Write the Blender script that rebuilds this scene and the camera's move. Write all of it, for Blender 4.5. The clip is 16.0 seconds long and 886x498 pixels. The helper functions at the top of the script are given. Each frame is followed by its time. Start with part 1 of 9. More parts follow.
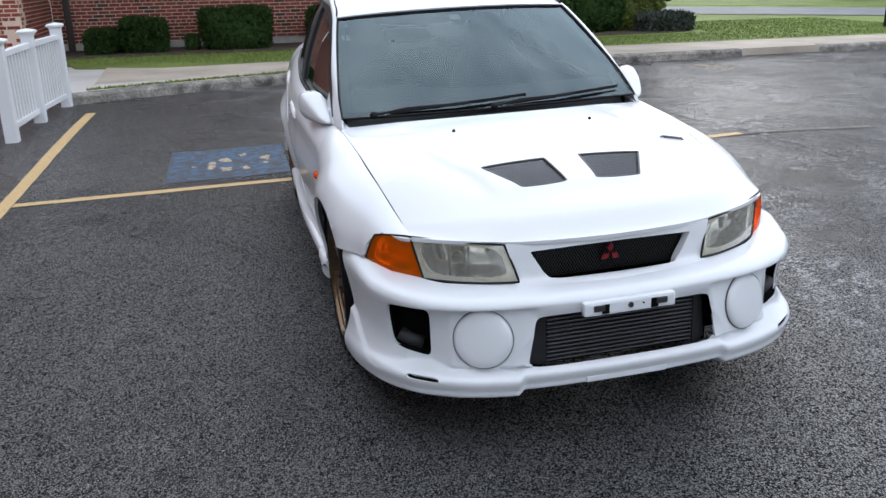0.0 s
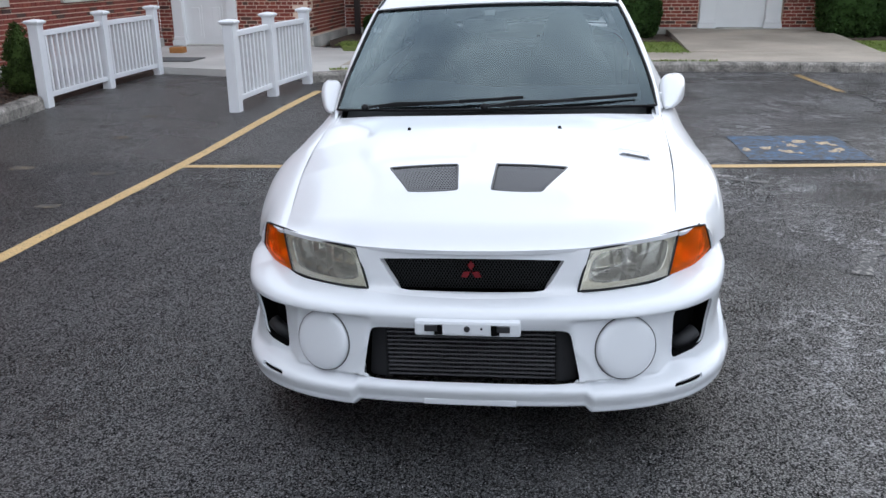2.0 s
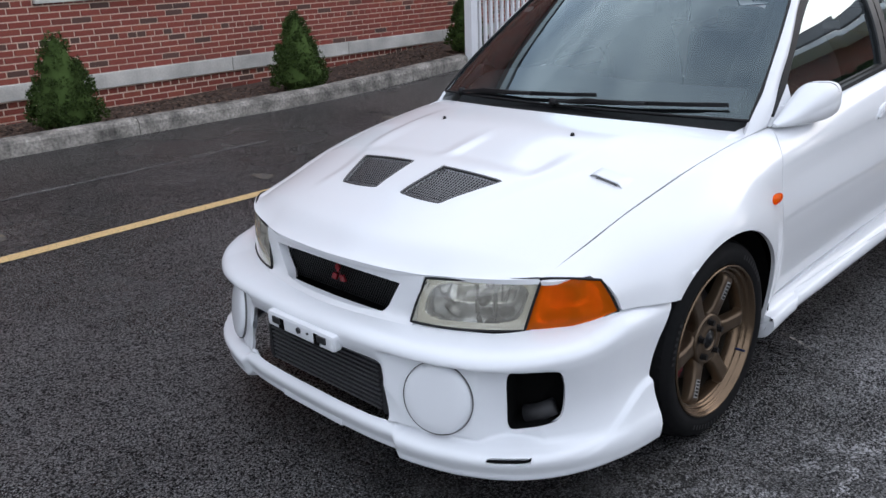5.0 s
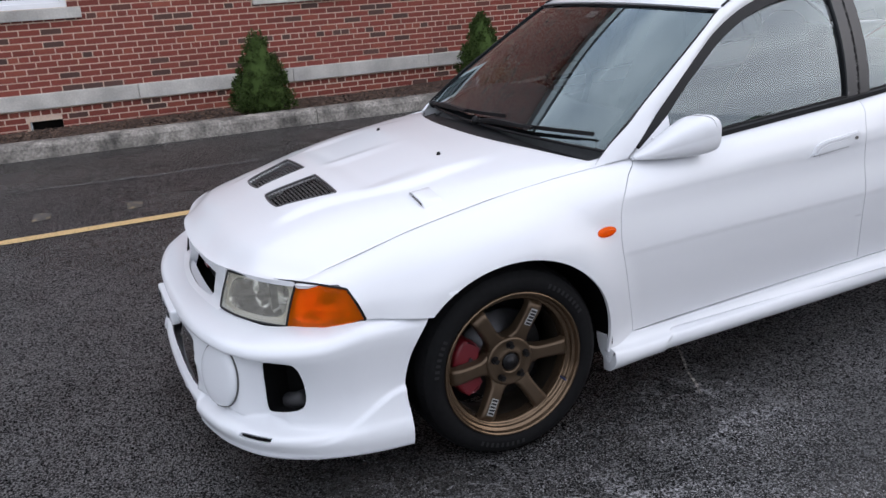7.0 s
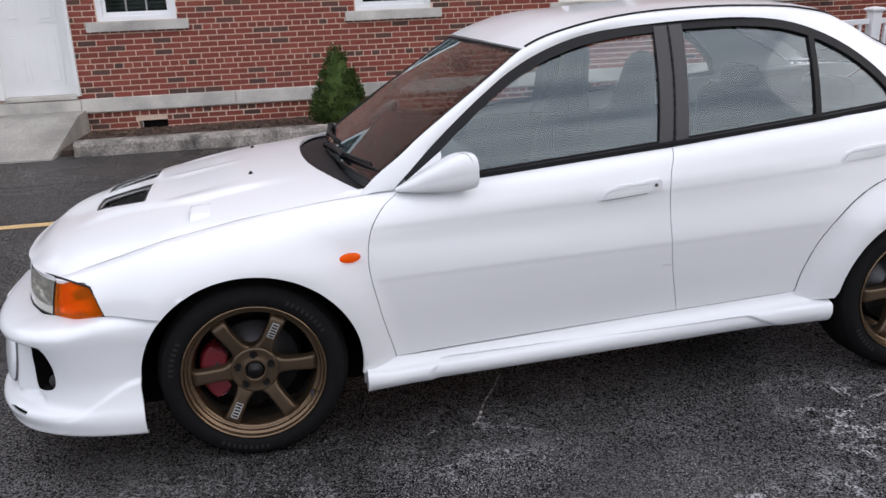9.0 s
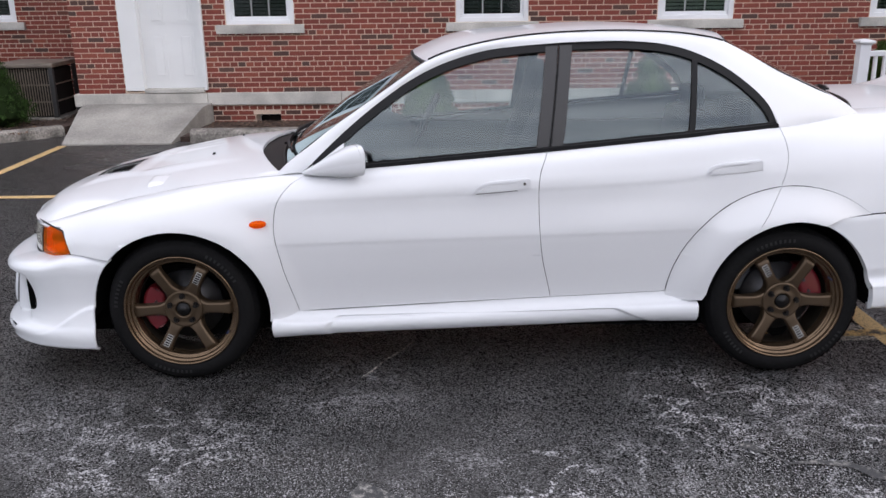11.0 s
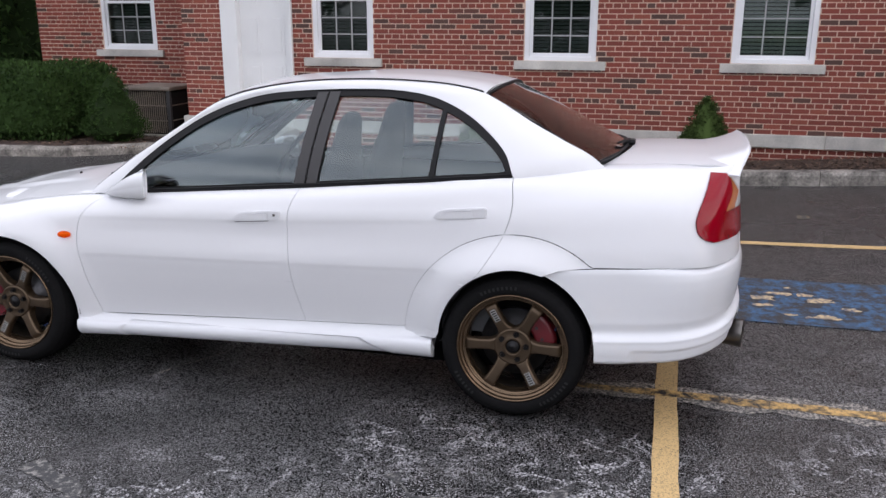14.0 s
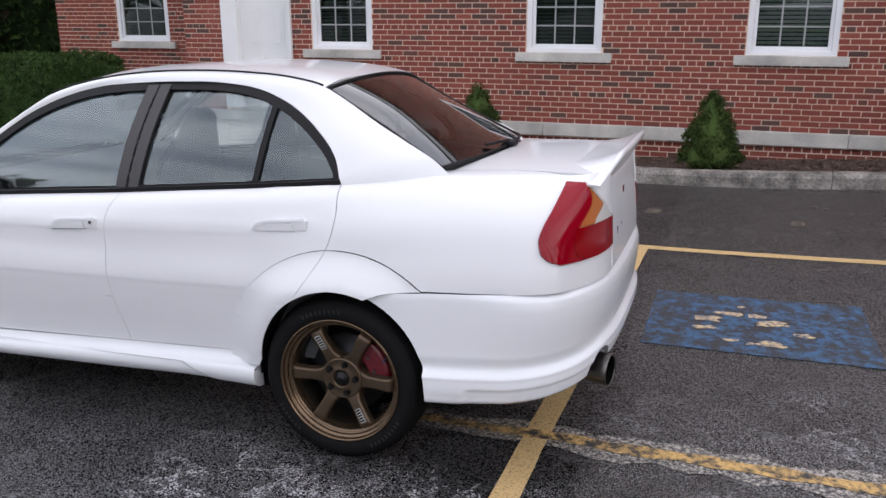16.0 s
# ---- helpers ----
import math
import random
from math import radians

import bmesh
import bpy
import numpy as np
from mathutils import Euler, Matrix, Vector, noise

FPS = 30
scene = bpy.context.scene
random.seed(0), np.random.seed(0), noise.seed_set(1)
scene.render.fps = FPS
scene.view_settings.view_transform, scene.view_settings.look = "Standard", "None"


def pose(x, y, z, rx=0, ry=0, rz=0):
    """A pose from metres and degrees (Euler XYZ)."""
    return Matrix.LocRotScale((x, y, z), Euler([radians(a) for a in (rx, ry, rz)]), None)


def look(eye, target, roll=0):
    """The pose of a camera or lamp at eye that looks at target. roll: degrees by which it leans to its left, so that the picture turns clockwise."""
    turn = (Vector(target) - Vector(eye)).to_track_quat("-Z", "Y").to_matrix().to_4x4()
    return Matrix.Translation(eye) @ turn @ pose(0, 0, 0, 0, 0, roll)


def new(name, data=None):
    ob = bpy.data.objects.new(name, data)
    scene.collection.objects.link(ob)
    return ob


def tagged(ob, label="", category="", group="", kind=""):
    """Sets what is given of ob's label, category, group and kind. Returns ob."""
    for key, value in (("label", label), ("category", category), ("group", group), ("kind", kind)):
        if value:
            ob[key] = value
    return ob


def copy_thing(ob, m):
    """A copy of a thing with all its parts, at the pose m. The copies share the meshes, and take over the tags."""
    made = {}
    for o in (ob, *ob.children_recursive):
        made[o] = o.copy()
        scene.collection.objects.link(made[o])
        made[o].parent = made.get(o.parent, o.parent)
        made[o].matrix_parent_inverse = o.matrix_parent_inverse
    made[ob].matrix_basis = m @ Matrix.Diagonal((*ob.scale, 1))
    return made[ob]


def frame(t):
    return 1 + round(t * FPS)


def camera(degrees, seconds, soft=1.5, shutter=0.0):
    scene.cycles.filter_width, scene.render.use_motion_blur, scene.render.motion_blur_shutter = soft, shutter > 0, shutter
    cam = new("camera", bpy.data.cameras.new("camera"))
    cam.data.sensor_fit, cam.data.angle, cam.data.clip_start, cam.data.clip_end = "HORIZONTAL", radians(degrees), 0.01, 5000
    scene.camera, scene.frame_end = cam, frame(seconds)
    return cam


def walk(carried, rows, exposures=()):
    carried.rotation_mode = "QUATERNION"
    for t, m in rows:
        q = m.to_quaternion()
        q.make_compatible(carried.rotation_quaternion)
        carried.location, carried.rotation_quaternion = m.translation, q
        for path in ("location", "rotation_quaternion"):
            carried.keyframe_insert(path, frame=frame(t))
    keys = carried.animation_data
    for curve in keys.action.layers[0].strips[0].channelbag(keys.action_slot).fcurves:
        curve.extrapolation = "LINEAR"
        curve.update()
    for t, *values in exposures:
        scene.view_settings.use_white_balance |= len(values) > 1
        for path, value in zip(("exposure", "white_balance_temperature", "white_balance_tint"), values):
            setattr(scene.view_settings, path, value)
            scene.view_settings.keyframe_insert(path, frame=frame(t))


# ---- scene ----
cam = camera(55.4, 16.0)
PATH = [
    (0, (-1.168, -3.304, 1.529), (-0.733, -1.459, 0.89), -2.8),
    (0.5, (-0.777, -3.358, 1.511), (-0.493, -1.483, 0.875), -2.6),
    (1, (-0.379, -3.386, 1.499), (-0.288, -1.49, 0.87), -2.4),
    (1.5, (-0.021, -3.414, 1.499), (-0.118, -1.516, 0.874), -2.1),
    (2, (0.318, -3.295, 1.481), (0.03, -1.418, 0.854), -2.2),
    (2.5, (0.645, -3.145, 1.458), (0.132, -1.314, 0.836), -2.6),
    (3, (0.946, -3.009, 1.482), (0.259, -1.238, 0.856), -2.3),
    (3.2, (1.033, -2.954, 1.433), (0.292, -1.195, 0.836), -2.1),
    (5.3, (2.156, -2.065, 1.464), (0.713, -0.846, 0.808), -3.2),
    (5.5, (2.28, -1.978, 1.474), (0.792, -0.814, 0.818), -3.3),
    (6, (2.511, -1.733, 1.46), (0.924, -0.707, 0.806), -3.2),
    (6.5, (2.731, -1.445, 1.473), (1.054, -0.566, 0.83), -3.5),
    (7, (2.958, -1.139, 1.492), (1.219, -0.378, 0.862), -3.5),
    (7.5, (3.066, -0.789, 1.473), (1.274, -0.143, 0.864), -3.4),
    (8, (3.206, -0.439, 1.474), (1.373, 0.101, 0.884), -3.0),
    (8.5, (3.379, -0.137, 1.496), (1.52, 0.317, 0.914), -2.6),
    (9, (3.527, 0.142, 1.503), (1.648, 0.504, 0.923), -2.3),
    (9.5, (3.721, 0.363, 1.509), (1.82, 0.624, 0.943), -1.9),
    (10, (3.948, 0.597, 1.518), (2.036, 0.762, 0.957), -1.7),
    (10.2, (3.99, 0.697, 1.506), (2.074, 0.826, 0.947), -1.6),
    (12.3, (4.411, 1.949, 1.55), (2.503, 1.66, 1.026), 0.2),
    (12.5, (4.413, 2.097, 1.551), (2.511, 1.759, 1.034), 0.1),
    (13, (4.371, 2.429, 1.552), (2.479, 2.016, 1.05), 0.5),
    (13.5, (4.26, 2.777, 1.574), (2.375, 2.318, 1.087), 0.5),
    (14, (4.21, 3.05, 1.592), (2.327, 2.575, 1.111), 0.5),
    (14.5, (4.043, 3.227, 1.578), (2.162, 2.747, 1.097), 0.5),
    (15, (3.83, 3.37, 1.587), (1.956, 2.873, 1.099), 0.4),
    (15.5, (3.676, 3.595, 1.587), (1.816, 3.046, 1.094), 0.3),
    (16, (3.487, 3.804, 1.574), (1.653, 3.182, 1.076), 0.4),
]
# the lot falls towards the building: the car and the near ground lean by this much
LEAN = pose(0, 0, 0, 0, -1.6, 0)
EXPOSURE, KELVIN, TINT = 0.0, 6100.0, 15.0
walk(cam, [(t, LEAN @ look(eye, target, roll)) for t, eye, target, roll in PATH], [(0, EXPOSURE + 0.13, KELVIN - 80, TINT - 5), (3, EXPOSURE + 0.05, KELVIN - 80, TINT - 5), (6.5, EXPOSURE, KELVIN, TINT - 1), (9, EXPOSURE + 0.08, KELVIN + 330, TINT), (12.5, EXPOSURE + 0.08, KELVIN + 300, TINT + 2), (14, EXPOSURE + 0.06, KELVIN + 280, TINT + 2), (16, EXPOSURE + 0.06, KELVIN + 280, TINT + 2)])

# ---------------------------------------------------------------- light
world = bpy.data.worlds.new("sky")
scene.world = world
world.use_nodes = True
wn, wl = world.node_tree.nodes, world.node_tree.links
SUN_EL, SUN_AZ = 22.0, 20.0          # degrees: height, and turn from +y towards +x
sky = wn.new("ShaderNodeTexSky")
sky.sky_type, sky.sun_disc = "NISHITA", False
sky.sun_elevation, sky.sun_rotation = radians(SUN_EL), radians(SUN_AZ)
sky.air_density, sky.dust_density, sky.ozone_density = 1.0, 3.0, 1.0
wtc = wn.new("ShaderNodeTexCoord")
wmap = wn.new("ShaderNodeMapping")
wmap.inputs["Scale"].default_value = (1.0, 1.0, 3.2)
wl.new(wtc.outputs["Generated"], wmap.inputs["Vector"])
cloud = wn.new("ShaderNodeTexNoise")
cloud.inputs["Scale"].default_value, cloud.inputs["Detail"].default_value = 1.8, 3.0
wl.new(wmap.outputs["Vector"], cloud.inputs["Vector"])
cramp = wn.new("ShaderNodeValToRGB")
cramp.color_ramp.elements[0].position, cramp.color_ramp.elements[1].position = 0.32, 0.72
cramp.color_ramp.elements[0].color = (0.82, 0.82, 0.82, 1)
cramp.color_ramp.elements[1].color = (0.95, 0.95, 0.95, 1)
wl.new(cloud.outputs["Fac"], cramp.inputs["Fac"])
cmix = wn.new("ShaderNodeMix")
cmix.data_type = "RGBA"
bank = wn.new("ShaderNodeTexNoise")
bank.inputs["Scale"].default_value, bank.inputs["Detail"].default_value, bank.inputs["Roughness"].default_value = 2.6, 6.0, 0.58
wl.new(wmap.outputs["Vector"], bank.inputs["Vector"])
bramp = wn.new("ShaderNodeValToRGB")
bramp.color_ramp.elements[0].position, bramp.color_ramp.elements[1].position = 0.36, 0.66
bramp.color_ramp.elements[0].color, bramp.color_ramp.elements[1].color = (5.4, 5.8, 6.6, 1), (11.4, 11.6, 11.8, 1)
wl.new(bank.outputs["Fac"], bramp.inputs["Fac"])
wl.new(bramp.outputs["Color"], cmix.inputs["B"])
wl.new(cramp.outputs["Color"], cmix.inputs["Factor"])
wl.new(sky.outputs["Color"], cmix.inputs["A"])
wl.new(cmix.outputs["Result"], wn["Background"].inputs["Color"])
wn["Background"].inputs["Strength"].default_value = 0.185
sun = new("sun", bpy.data.lights.new("sun", "SUN"))
sun.data.energy, sun.data.angle, sun.data.color = 0.55, radians(60), (1.0, 0.93, 0.85)
az, el = radians(SUN_AZ), radians(SUN_EL)
sun.matrix_world = look((30 * math.sin(az) * math.cos(el), 30 * math.cos(az) * math.cos(el), 30 * math.sin(el)), (0, 0, 0))


# ---------------------------------------------------------------- materials
def mat(name, color, rough=0.6, metal=0.0, vary=0.0, grain=30.0, stain=0.0, stain_scale=1.2, bump=0.0, bump_scale=60.0, coat=0.0, pieces=0.0, ior=1.5, rough_vary=0.0):
    """A painted or natural surface: base colour with fine grain, broad stains, relief, and differences from piece to piece."""
    m = bpy.data.materials.new(name)
    m.use_nodes = True
    n, l = m.node_tree.nodes, m.node_tree.links
    b = n["Principled BSDF"]
    b.inputs["Roughness"].default_value, b.inputs["Metallic"].default_value, b.inputs["IOR"].default_value = rough, metal, ior
    b.inputs["Coat Weight"].default_value, b.inputs["Coat Roughness"].default_value = coat, 0.04
    b.inputs["Base Color"].default_value = (*color, 1)
    tc = n.new("ShaderNodeTexCoord")
    out = None
    def noise_tex(scale, detail=4.0):
        t = n.new("ShaderNodeTexNoise")
        t.inputs["Scale"].default_value, t.inputs["Detail"].default_value = scale, detail
        l.new(tc.outputs["Object"], t.inputs["Vector"])
        return t.outputs["Fac"]
    def remap(fac, lo, hi):
        r = n.new("ShaderNodeMapRange")
        r.inputs["From Min"].default_value, r.inputs["From Max"].default_value = 0.3, 0.7
        r.inputs["To Min"].default_value, r.inputs["To Max"].default_value = lo, hi
        l.new(fac, r.inputs["Value"])
        return r.outputs["Result"]
    def times(a, b_):
        if a is None:
            return b_
        t = n.new("ShaderNodeMath")
        t.operation = "MULTIPLY"
        l.new(a, t.inputs[0]), l.new(b_, t.inputs[1])
        return t.outputs[0]
    if vary:
        out = times(out, remap(noise_tex(grain), 1 - vary, 1 + vary))
    if stain:
        out = times(out, remap(noise_tex(stain_scale, 6.0), 1 - stain, 1 + stain * 0.6))
    if pieces:
        oi, ge, add, fr = n.new("ShaderNodeObjectInfo"), n.new("ShaderNodeNewGeometry"), n.new("ShaderNodeMath"), n.new("ShaderNodeMath")
        fr.operation = "FRACT"
        l.new(oi.outputs["Random"], add.inputs[0]), l.new(ge.outputs["Random Per Island"], add.inputs[1])
        l.new(add.outputs[0], fr.inputs[0])
        r = n.new("ShaderNodeMapRange")
        r.inputs["To Min"].default_value, r.inputs["To Max"].default_value = 1 - pieces, 1 + pieces
        l.new(fr.outputs[0], r.inputs["Value"])
        out = times(out, r.outputs["Result"])
    if out is not None:
        s = n.new("ShaderNodeVectorMath")
        s.operation = "SCALE"
        s.inputs[0].default_value = color
        l.new(out, s.inputs["Scale"])
        l.new(s.outputs[0], b.inputs["Base Color"])
    if rough_vary:
        l.new(remap(noise_tex(2.5, 5.0), max(0.02, rough - rough_vary), min(1, rough + rough_vary)), b.inputs["Roughness"])
    if bump:
        bp = n.new("ShaderNodeBump")
        bp.inputs["Strength"].default_value, bp.inputs["Distance"].default_value = bump, 0.004
        l.new(noise_tex(bump_scale, 6.0), bp.inputs["Height"])
        l.new(bp.outputs["Normal"], b.inputs["Normal"])
    return m


def brick_material(name="brick"):
    m = mat(name, (0.3, 0.09, 0.06), 0.85, vary=0.12, grain=70, bump=0.6, bump_scale=180)
    n, l = m.node_tree.nodes, m.node_tree.links
    oi, ge, add, fr = n.new("ShaderNodeObjectInfo"), n.new("ShaderNodeNewGeometry"), n.new("ShaderNodeMath"), n.new("ShaderNodeMath")
    fr.operation = "FRACT"
    l.new(oi.outputs["Random"], add.inputs[0]), l.new(ge.outputs["Random Per Island"], add.inputs[1])
    l.new(add.outputs[0], fr.inputs[0])
    ramp = n.new("ShaderNodeValToRGB")
    e = ramp.color_ramp.elements
    e[0].position, e[0].color = 0.0, (0.070, 0.036, 0.030, 1)
    e[1].position, e[1].color = 1.0, (0.29, 0.078, 0.048, 1)
    for p, c in ((0.11, (0.105, 0.052, 0.040, 1)), (0.15, (0.185, 0.044, 0.031, 1)), (0.55, (0.245, 0.056, 0.038, 1)), (0.8, (0.205, 0.047, 0.034, 1))):
        x = e.new(p)
        x.color = c
    l.new(fr.outputs[0], ramp.inputs["Fac"])
    sc = next(x for x in n if x.bl_idname == "ShaderNodeVectorMath")
    l.new(ramp.outputs["Color"], sc.inputs[0])
    return m


def asphalt_material():
    m = bpy.data.materials.new("asphalt")
    m.use_nodes = True
    n, l = m.node_tree.nodes, m.node_tree.links
    b = n["Principled BSDF"]
    tc = n.new("ShaderNodeTexCoord")
    def tex(kind, scale, detail=4.0):
        t = n.new(kind)
        t.inputs["Scale"].default_value = scale
        if kind == "ShaderNodeTexNoise":
            t.inputs["Detail"].default_value = detail
        l.new(tc.outputs["Object"], t.inputs["Vector"])
        return t
    def ramp(fac, p0, p1, c0=(0, 0, 0, 1), c1=(1, 1, 1, 1)):
        r = n.new("ShaderNodeValToRGB")
        e = r.color_ramp.elements
        e[0].position, e[1].position, e[0].color, e[1].color = p0, p1, c0, c1
        l.new(fac, r.inputs["Fac"])
        return r.outputs["Color"]
    def mix(fac, a, c):
        x = n.new("ShaderNodeMix")
        x.data_type = "RGBA"
        if isinstance(fac, float):
            x.inputs["Factor"].default_value = fac
        else:
            l.new(fac, x.inputs["Factor"])
        for key, v in (("A", a), ("B", c)):
            if isinstance(v, tuple):
                x.inputs[key].default_value = v
            else:
                l.new(v, x.inputs[key])
        return x.outputs["Result"]
    def math_op(op, a, c):
        x = n.new("ShaderNodeMath")
        x.operation = op
        for k, v in enumerate((a, c)):
            if isinstance(v, float):
                x.inputs[k].default_value = v
            else:
                l.new(v, x.inputs[k])
        return x.outputs[0]
    grain, coarse = tex("ShaderNodeTexVoronoi", 160.0), tex("ShaderNodeTexVoronoi", 55.0)
    stone = ramp(grain.outputs["Distance"], 0.12, 0.62, (1, 1, 1, 1), (0, 0, 0, 1))
    bw, bw2 = n.new("ShaderNodeRGBToBW"), n.new("ShaderNodeRGBToBW")
    l.new(grain.outputs["Color"], bw.inputs[0]), l.new(coarse.outputs["Color"], bw2.inputs[0])
    base = ramp(math_op("ADD", math_op("MULTIPLY", bw.outputs[0], 0.65), math_op("MULTIPLY", bw2.outputs[0], 0.35)), 0.30, 0.72, (0.001, 0.001, 0.0011, 1), (0.034, 0.034, 0.0355, 1))
    base = mix(ramp(tex("ShaderNodeTexNoise", 90.0, 5.0).outputs["Fac"], 0.34, 0.50), (0.006, 0.0061, 0.0063, 1), base)
    # older, paler surface away from the sealed bays
    sep = n.new("ShaderNodeSeparateXYZ")
    l.new(tc.outputs["Object"], sep.inputs[0])
    wob = tex("ShaderNodeTexNoise", 0.7, 5.0).outputs["Fac"]
    old = math_op("ADD", math_op("MULTIPLY", sep.outputs["X"], 0.26), math_op("MULTIPLY", wob, 0.9))
    oldf = ramp(old, 0.75, 1.40)
    base = mix(oldf, base, mix(tex("ShaderNodeTexNoise", 110.0, 3.0).outputs["Fac"], (0.034, 0.0328, 0.0325, 1), (0.074, 0.071, 0.070, 1)))
    # broad stains
    base = mix(ramp(tex("ShaderNodeTexNoise", 0.9, 7.0).outputs["Fac"], 0.35, 0.7, (0, 0, 0, 1), (0.4, 0.4, 0.4, 1)), base, (0.014, 0.0138, 0.014, 1))
    # brownish dust in streaks, thicker towards the kerb
    long_map = n.new("ShaderNodeMapping")
    long_map.inputs["Scale"].default_value = (2.6, 0.9, 1.0)
    l.new(tc.outputs["Object"], long_map.inputs["Vector"])
    dust_tex = n.new("ShaderNodeTexNoise")
    dust_tex.inputs["Scale"].default_value, dust_tex.inputs["Detail"].default_value, dust_tex.inputs["Roughness"].default_value = 1.3, 9.0, 0.66
    l.new(long_map.outputs["Vector"], dust_tex.inputs["Vector"])
    near_kerb = n.new("ShaderNodeMapRange")
    near_kerb.inputs["From Min"].default_value, near_kerb.inputs["From Max"].default_value = -5.2, -3.6
    near_kerb.inputs["To Min"].default_value, near_kerb.inputs["To Max"].default_value = 0.22, 0.0
    l.new(sep.outputs["X"], near_kerb.inputs["Value"])
    dust = ramp(math_op("ADD", dust_tex.outputs["Fac"], near_kerb.outputs["Result"]), 0.50, 0.72)
    base = mix(math_op("MULTIPLY", dust, 0.32), base, (0.080, 0.073, 0.067, 1))
    # edge of the fresh sealer: older, browner surface beyond it
    edge = math_op("ADD", sep.outputs["Y"], math_op("MULTIPLY", tex("ShaderNodeTexNoise", 3.0, 6.0).outputs["Fac"], 0.12))
    bare = math_op("MULTIPLY", ramp(math_op("MULTIPLY", edge, 0.1), 0.3435, 0.3470), ramp(tex("ShaderNodeTexNoise", 130.0, 4.0).outputs["Fac"], 0.30, 0.62))
    base = mix(math_op("MULTIPLY", bare, 0.75), base, (0.080, 0.074, 0.069, 1))
    # worn flecks where the sealer has gone: fine crumbs, and branching pale veins
    patch = ramp(tex("ShaderNodeTexNoise", 2.0, 7.0).outputs["Fac"], 0.40, 0.60)
    fine_tex = tex("ShaderNodeTexNoise", 150.0, 4.0)
    fine_tex.inputs["Roughness"].default_value, fine_tex.inputs["Distortion"].default_value = 0.6, 0.4
    fleck = ramp(fine_tex.outputs["Fac"], 0.587, 0.606)
    vein_tex = tex("ShaderNodeTexNoise", 4.2, 10.0)
    vein_tex.inputs["Roughness"].default_value, vein_tex.inputs["Distortion"].default_value = 0.62, 0.5
    ridge = math_op("ABSOLUTE", math_op("SUBTRACT", vein_tex.outputs["Fac"], 0.5), 0.0)
    vein = ramp(ridge, 0.010, 0.026, (1, 1, 1, 1), (0, 0, 0, 1))
    crumb = ramp(tex("ShaderNodeTexNoise", 105.0, 5.0).outputs["Fac"], 0.49, 0.545)
    vein = math_op("MULTIPLY", math_op("MULTIPLY", vein, crumb), ramp(tex("ShaderNodeTexNoise", 1.1, 4.0).outputs["Fac"], 0.45, 0.60))
    region = ramp(math_op("ADD", math_op("MULTIPLY", sep.outputs["X"], 0.33), math_op("MULTIPLY", sep.outputs["Y"], 0.11)), 0.20, 0.62, (0.10, 0.10, 0.10, 1))
    wf = math_op("MULTIPLY", math_op("MAXIMUM", math_op("MULTIPLY", patch, fleck), vein), region)
    base = mix(math_op("MULTIPLY", wf, 0.95), base, (0.66, 0.65, 0.67, 1))
    spk = ramp(tex("ShaderNodeTexNoise", 150.0, 2.0).outputs["Fac"], 0.655, 0.69)
    base = mix(math_op("MULTIPLY", spk, 0.55), base, (0.55, 0.54, 0.55, 1))
    l.new(base, b.inputs["Base Color"])
    damp = ramp(tex("ShaderNodeTexNoise", 0.55, 5.0).outputs["Fac"], 0.4, 0.66, (0.24, 0.24, 0.24, 1), (0.42, 0.42, 0.42, 1))
    l.new(damp, b.inputs["Roughness"])
    l.new(ramp(bw.outputs[0], 0.35, 0.78, (0.0, 0.0, 0.0, 1), (0.4, 0.4, 0.4, 1)), b.inputs["Specular IOR Level"])
    bp = n.new("ShaderNodeBump")
    bp.inputs["Strength"].default_value, bp.inputs["Distance"].default_value = 0.75, 0.008
    hgt = math_op("ADD", math_op("ADD", stone, math_op("MULTIPLY", ramp(coarse.outputs["Distance"], 0.05, 0.8, (1, 1, 1, 1), (0, 0, 0, 1)), 0.4)), math_op("MULTIPLY", tex("ShaderNodeTexNoise", 60.0, 7.0).outputs["Fac"], 1.0))
    l.new(hgt, bp.inputs["Height"])
    l.new(bp.outputs["Normal"], b.inputs["Normal"])
    # thin sealer film that takes the sky's sheen
    b.inputs["Coat Roughness"].default_value, b.inputs["Coat IOR"].default_value = 0.28, 2.4
    thin = ramp(tex("ShaderNodeTexNoise", 1.6, 6.0).outputs["Fac"], 0.20, 0.42)
    film = math_op("MULTIPLY", math_op("SUBTRACT", 1.0, math_op("MULTIPLY", oldf, 0.78)), ramp(math_op("MULTIPLY", math_op("MULTIPLY", bw.outputs[0], stone), thin), 0.04, 0.36))
    l.new(film, b.inputs["Coat Weight"])
    # each stone leans its own way, so that single ones glint
    geo = n.new("ShaderNodeNewGeometry")
    half, lean, add, unit = [n.new("ShaderNodeVectorMath") for _ in range(4)]
    half.operation, lean.operation, add.operation, unit.operation = "SUBTRACT", "SCALE", "ADD", "NORMALIZE"
    half.inputs[1].default_value = (0.5, 0.5, 0.5)
    lean.inputs["Scale"].default_value = 0.27
    l.new(grain.outputs["Color"], half.inputs[0])
    l.new(half.outputs[0], lean.inputs[0])
    l.new(geo.outputs["Normal"], add.inputs[0]), l.new(lean.outputs[0], add.inputs[1])
    l.new(add.outputs[0], unit.inputs[0])
    bp2 = n.new("ShaderNodeBump")
    bp2.inputs["Strength"].default_value, bp2.inputs["Distance"].default_value = 0.40, 0.006
    l.new(hgt, bp2.inputs["Height"])
    l.new(unit.outputs[0], bp2.inputs["Normal"])
    l.new(bp2.outputs["Normal"], b.inputs["Coat Normal"])
    return m


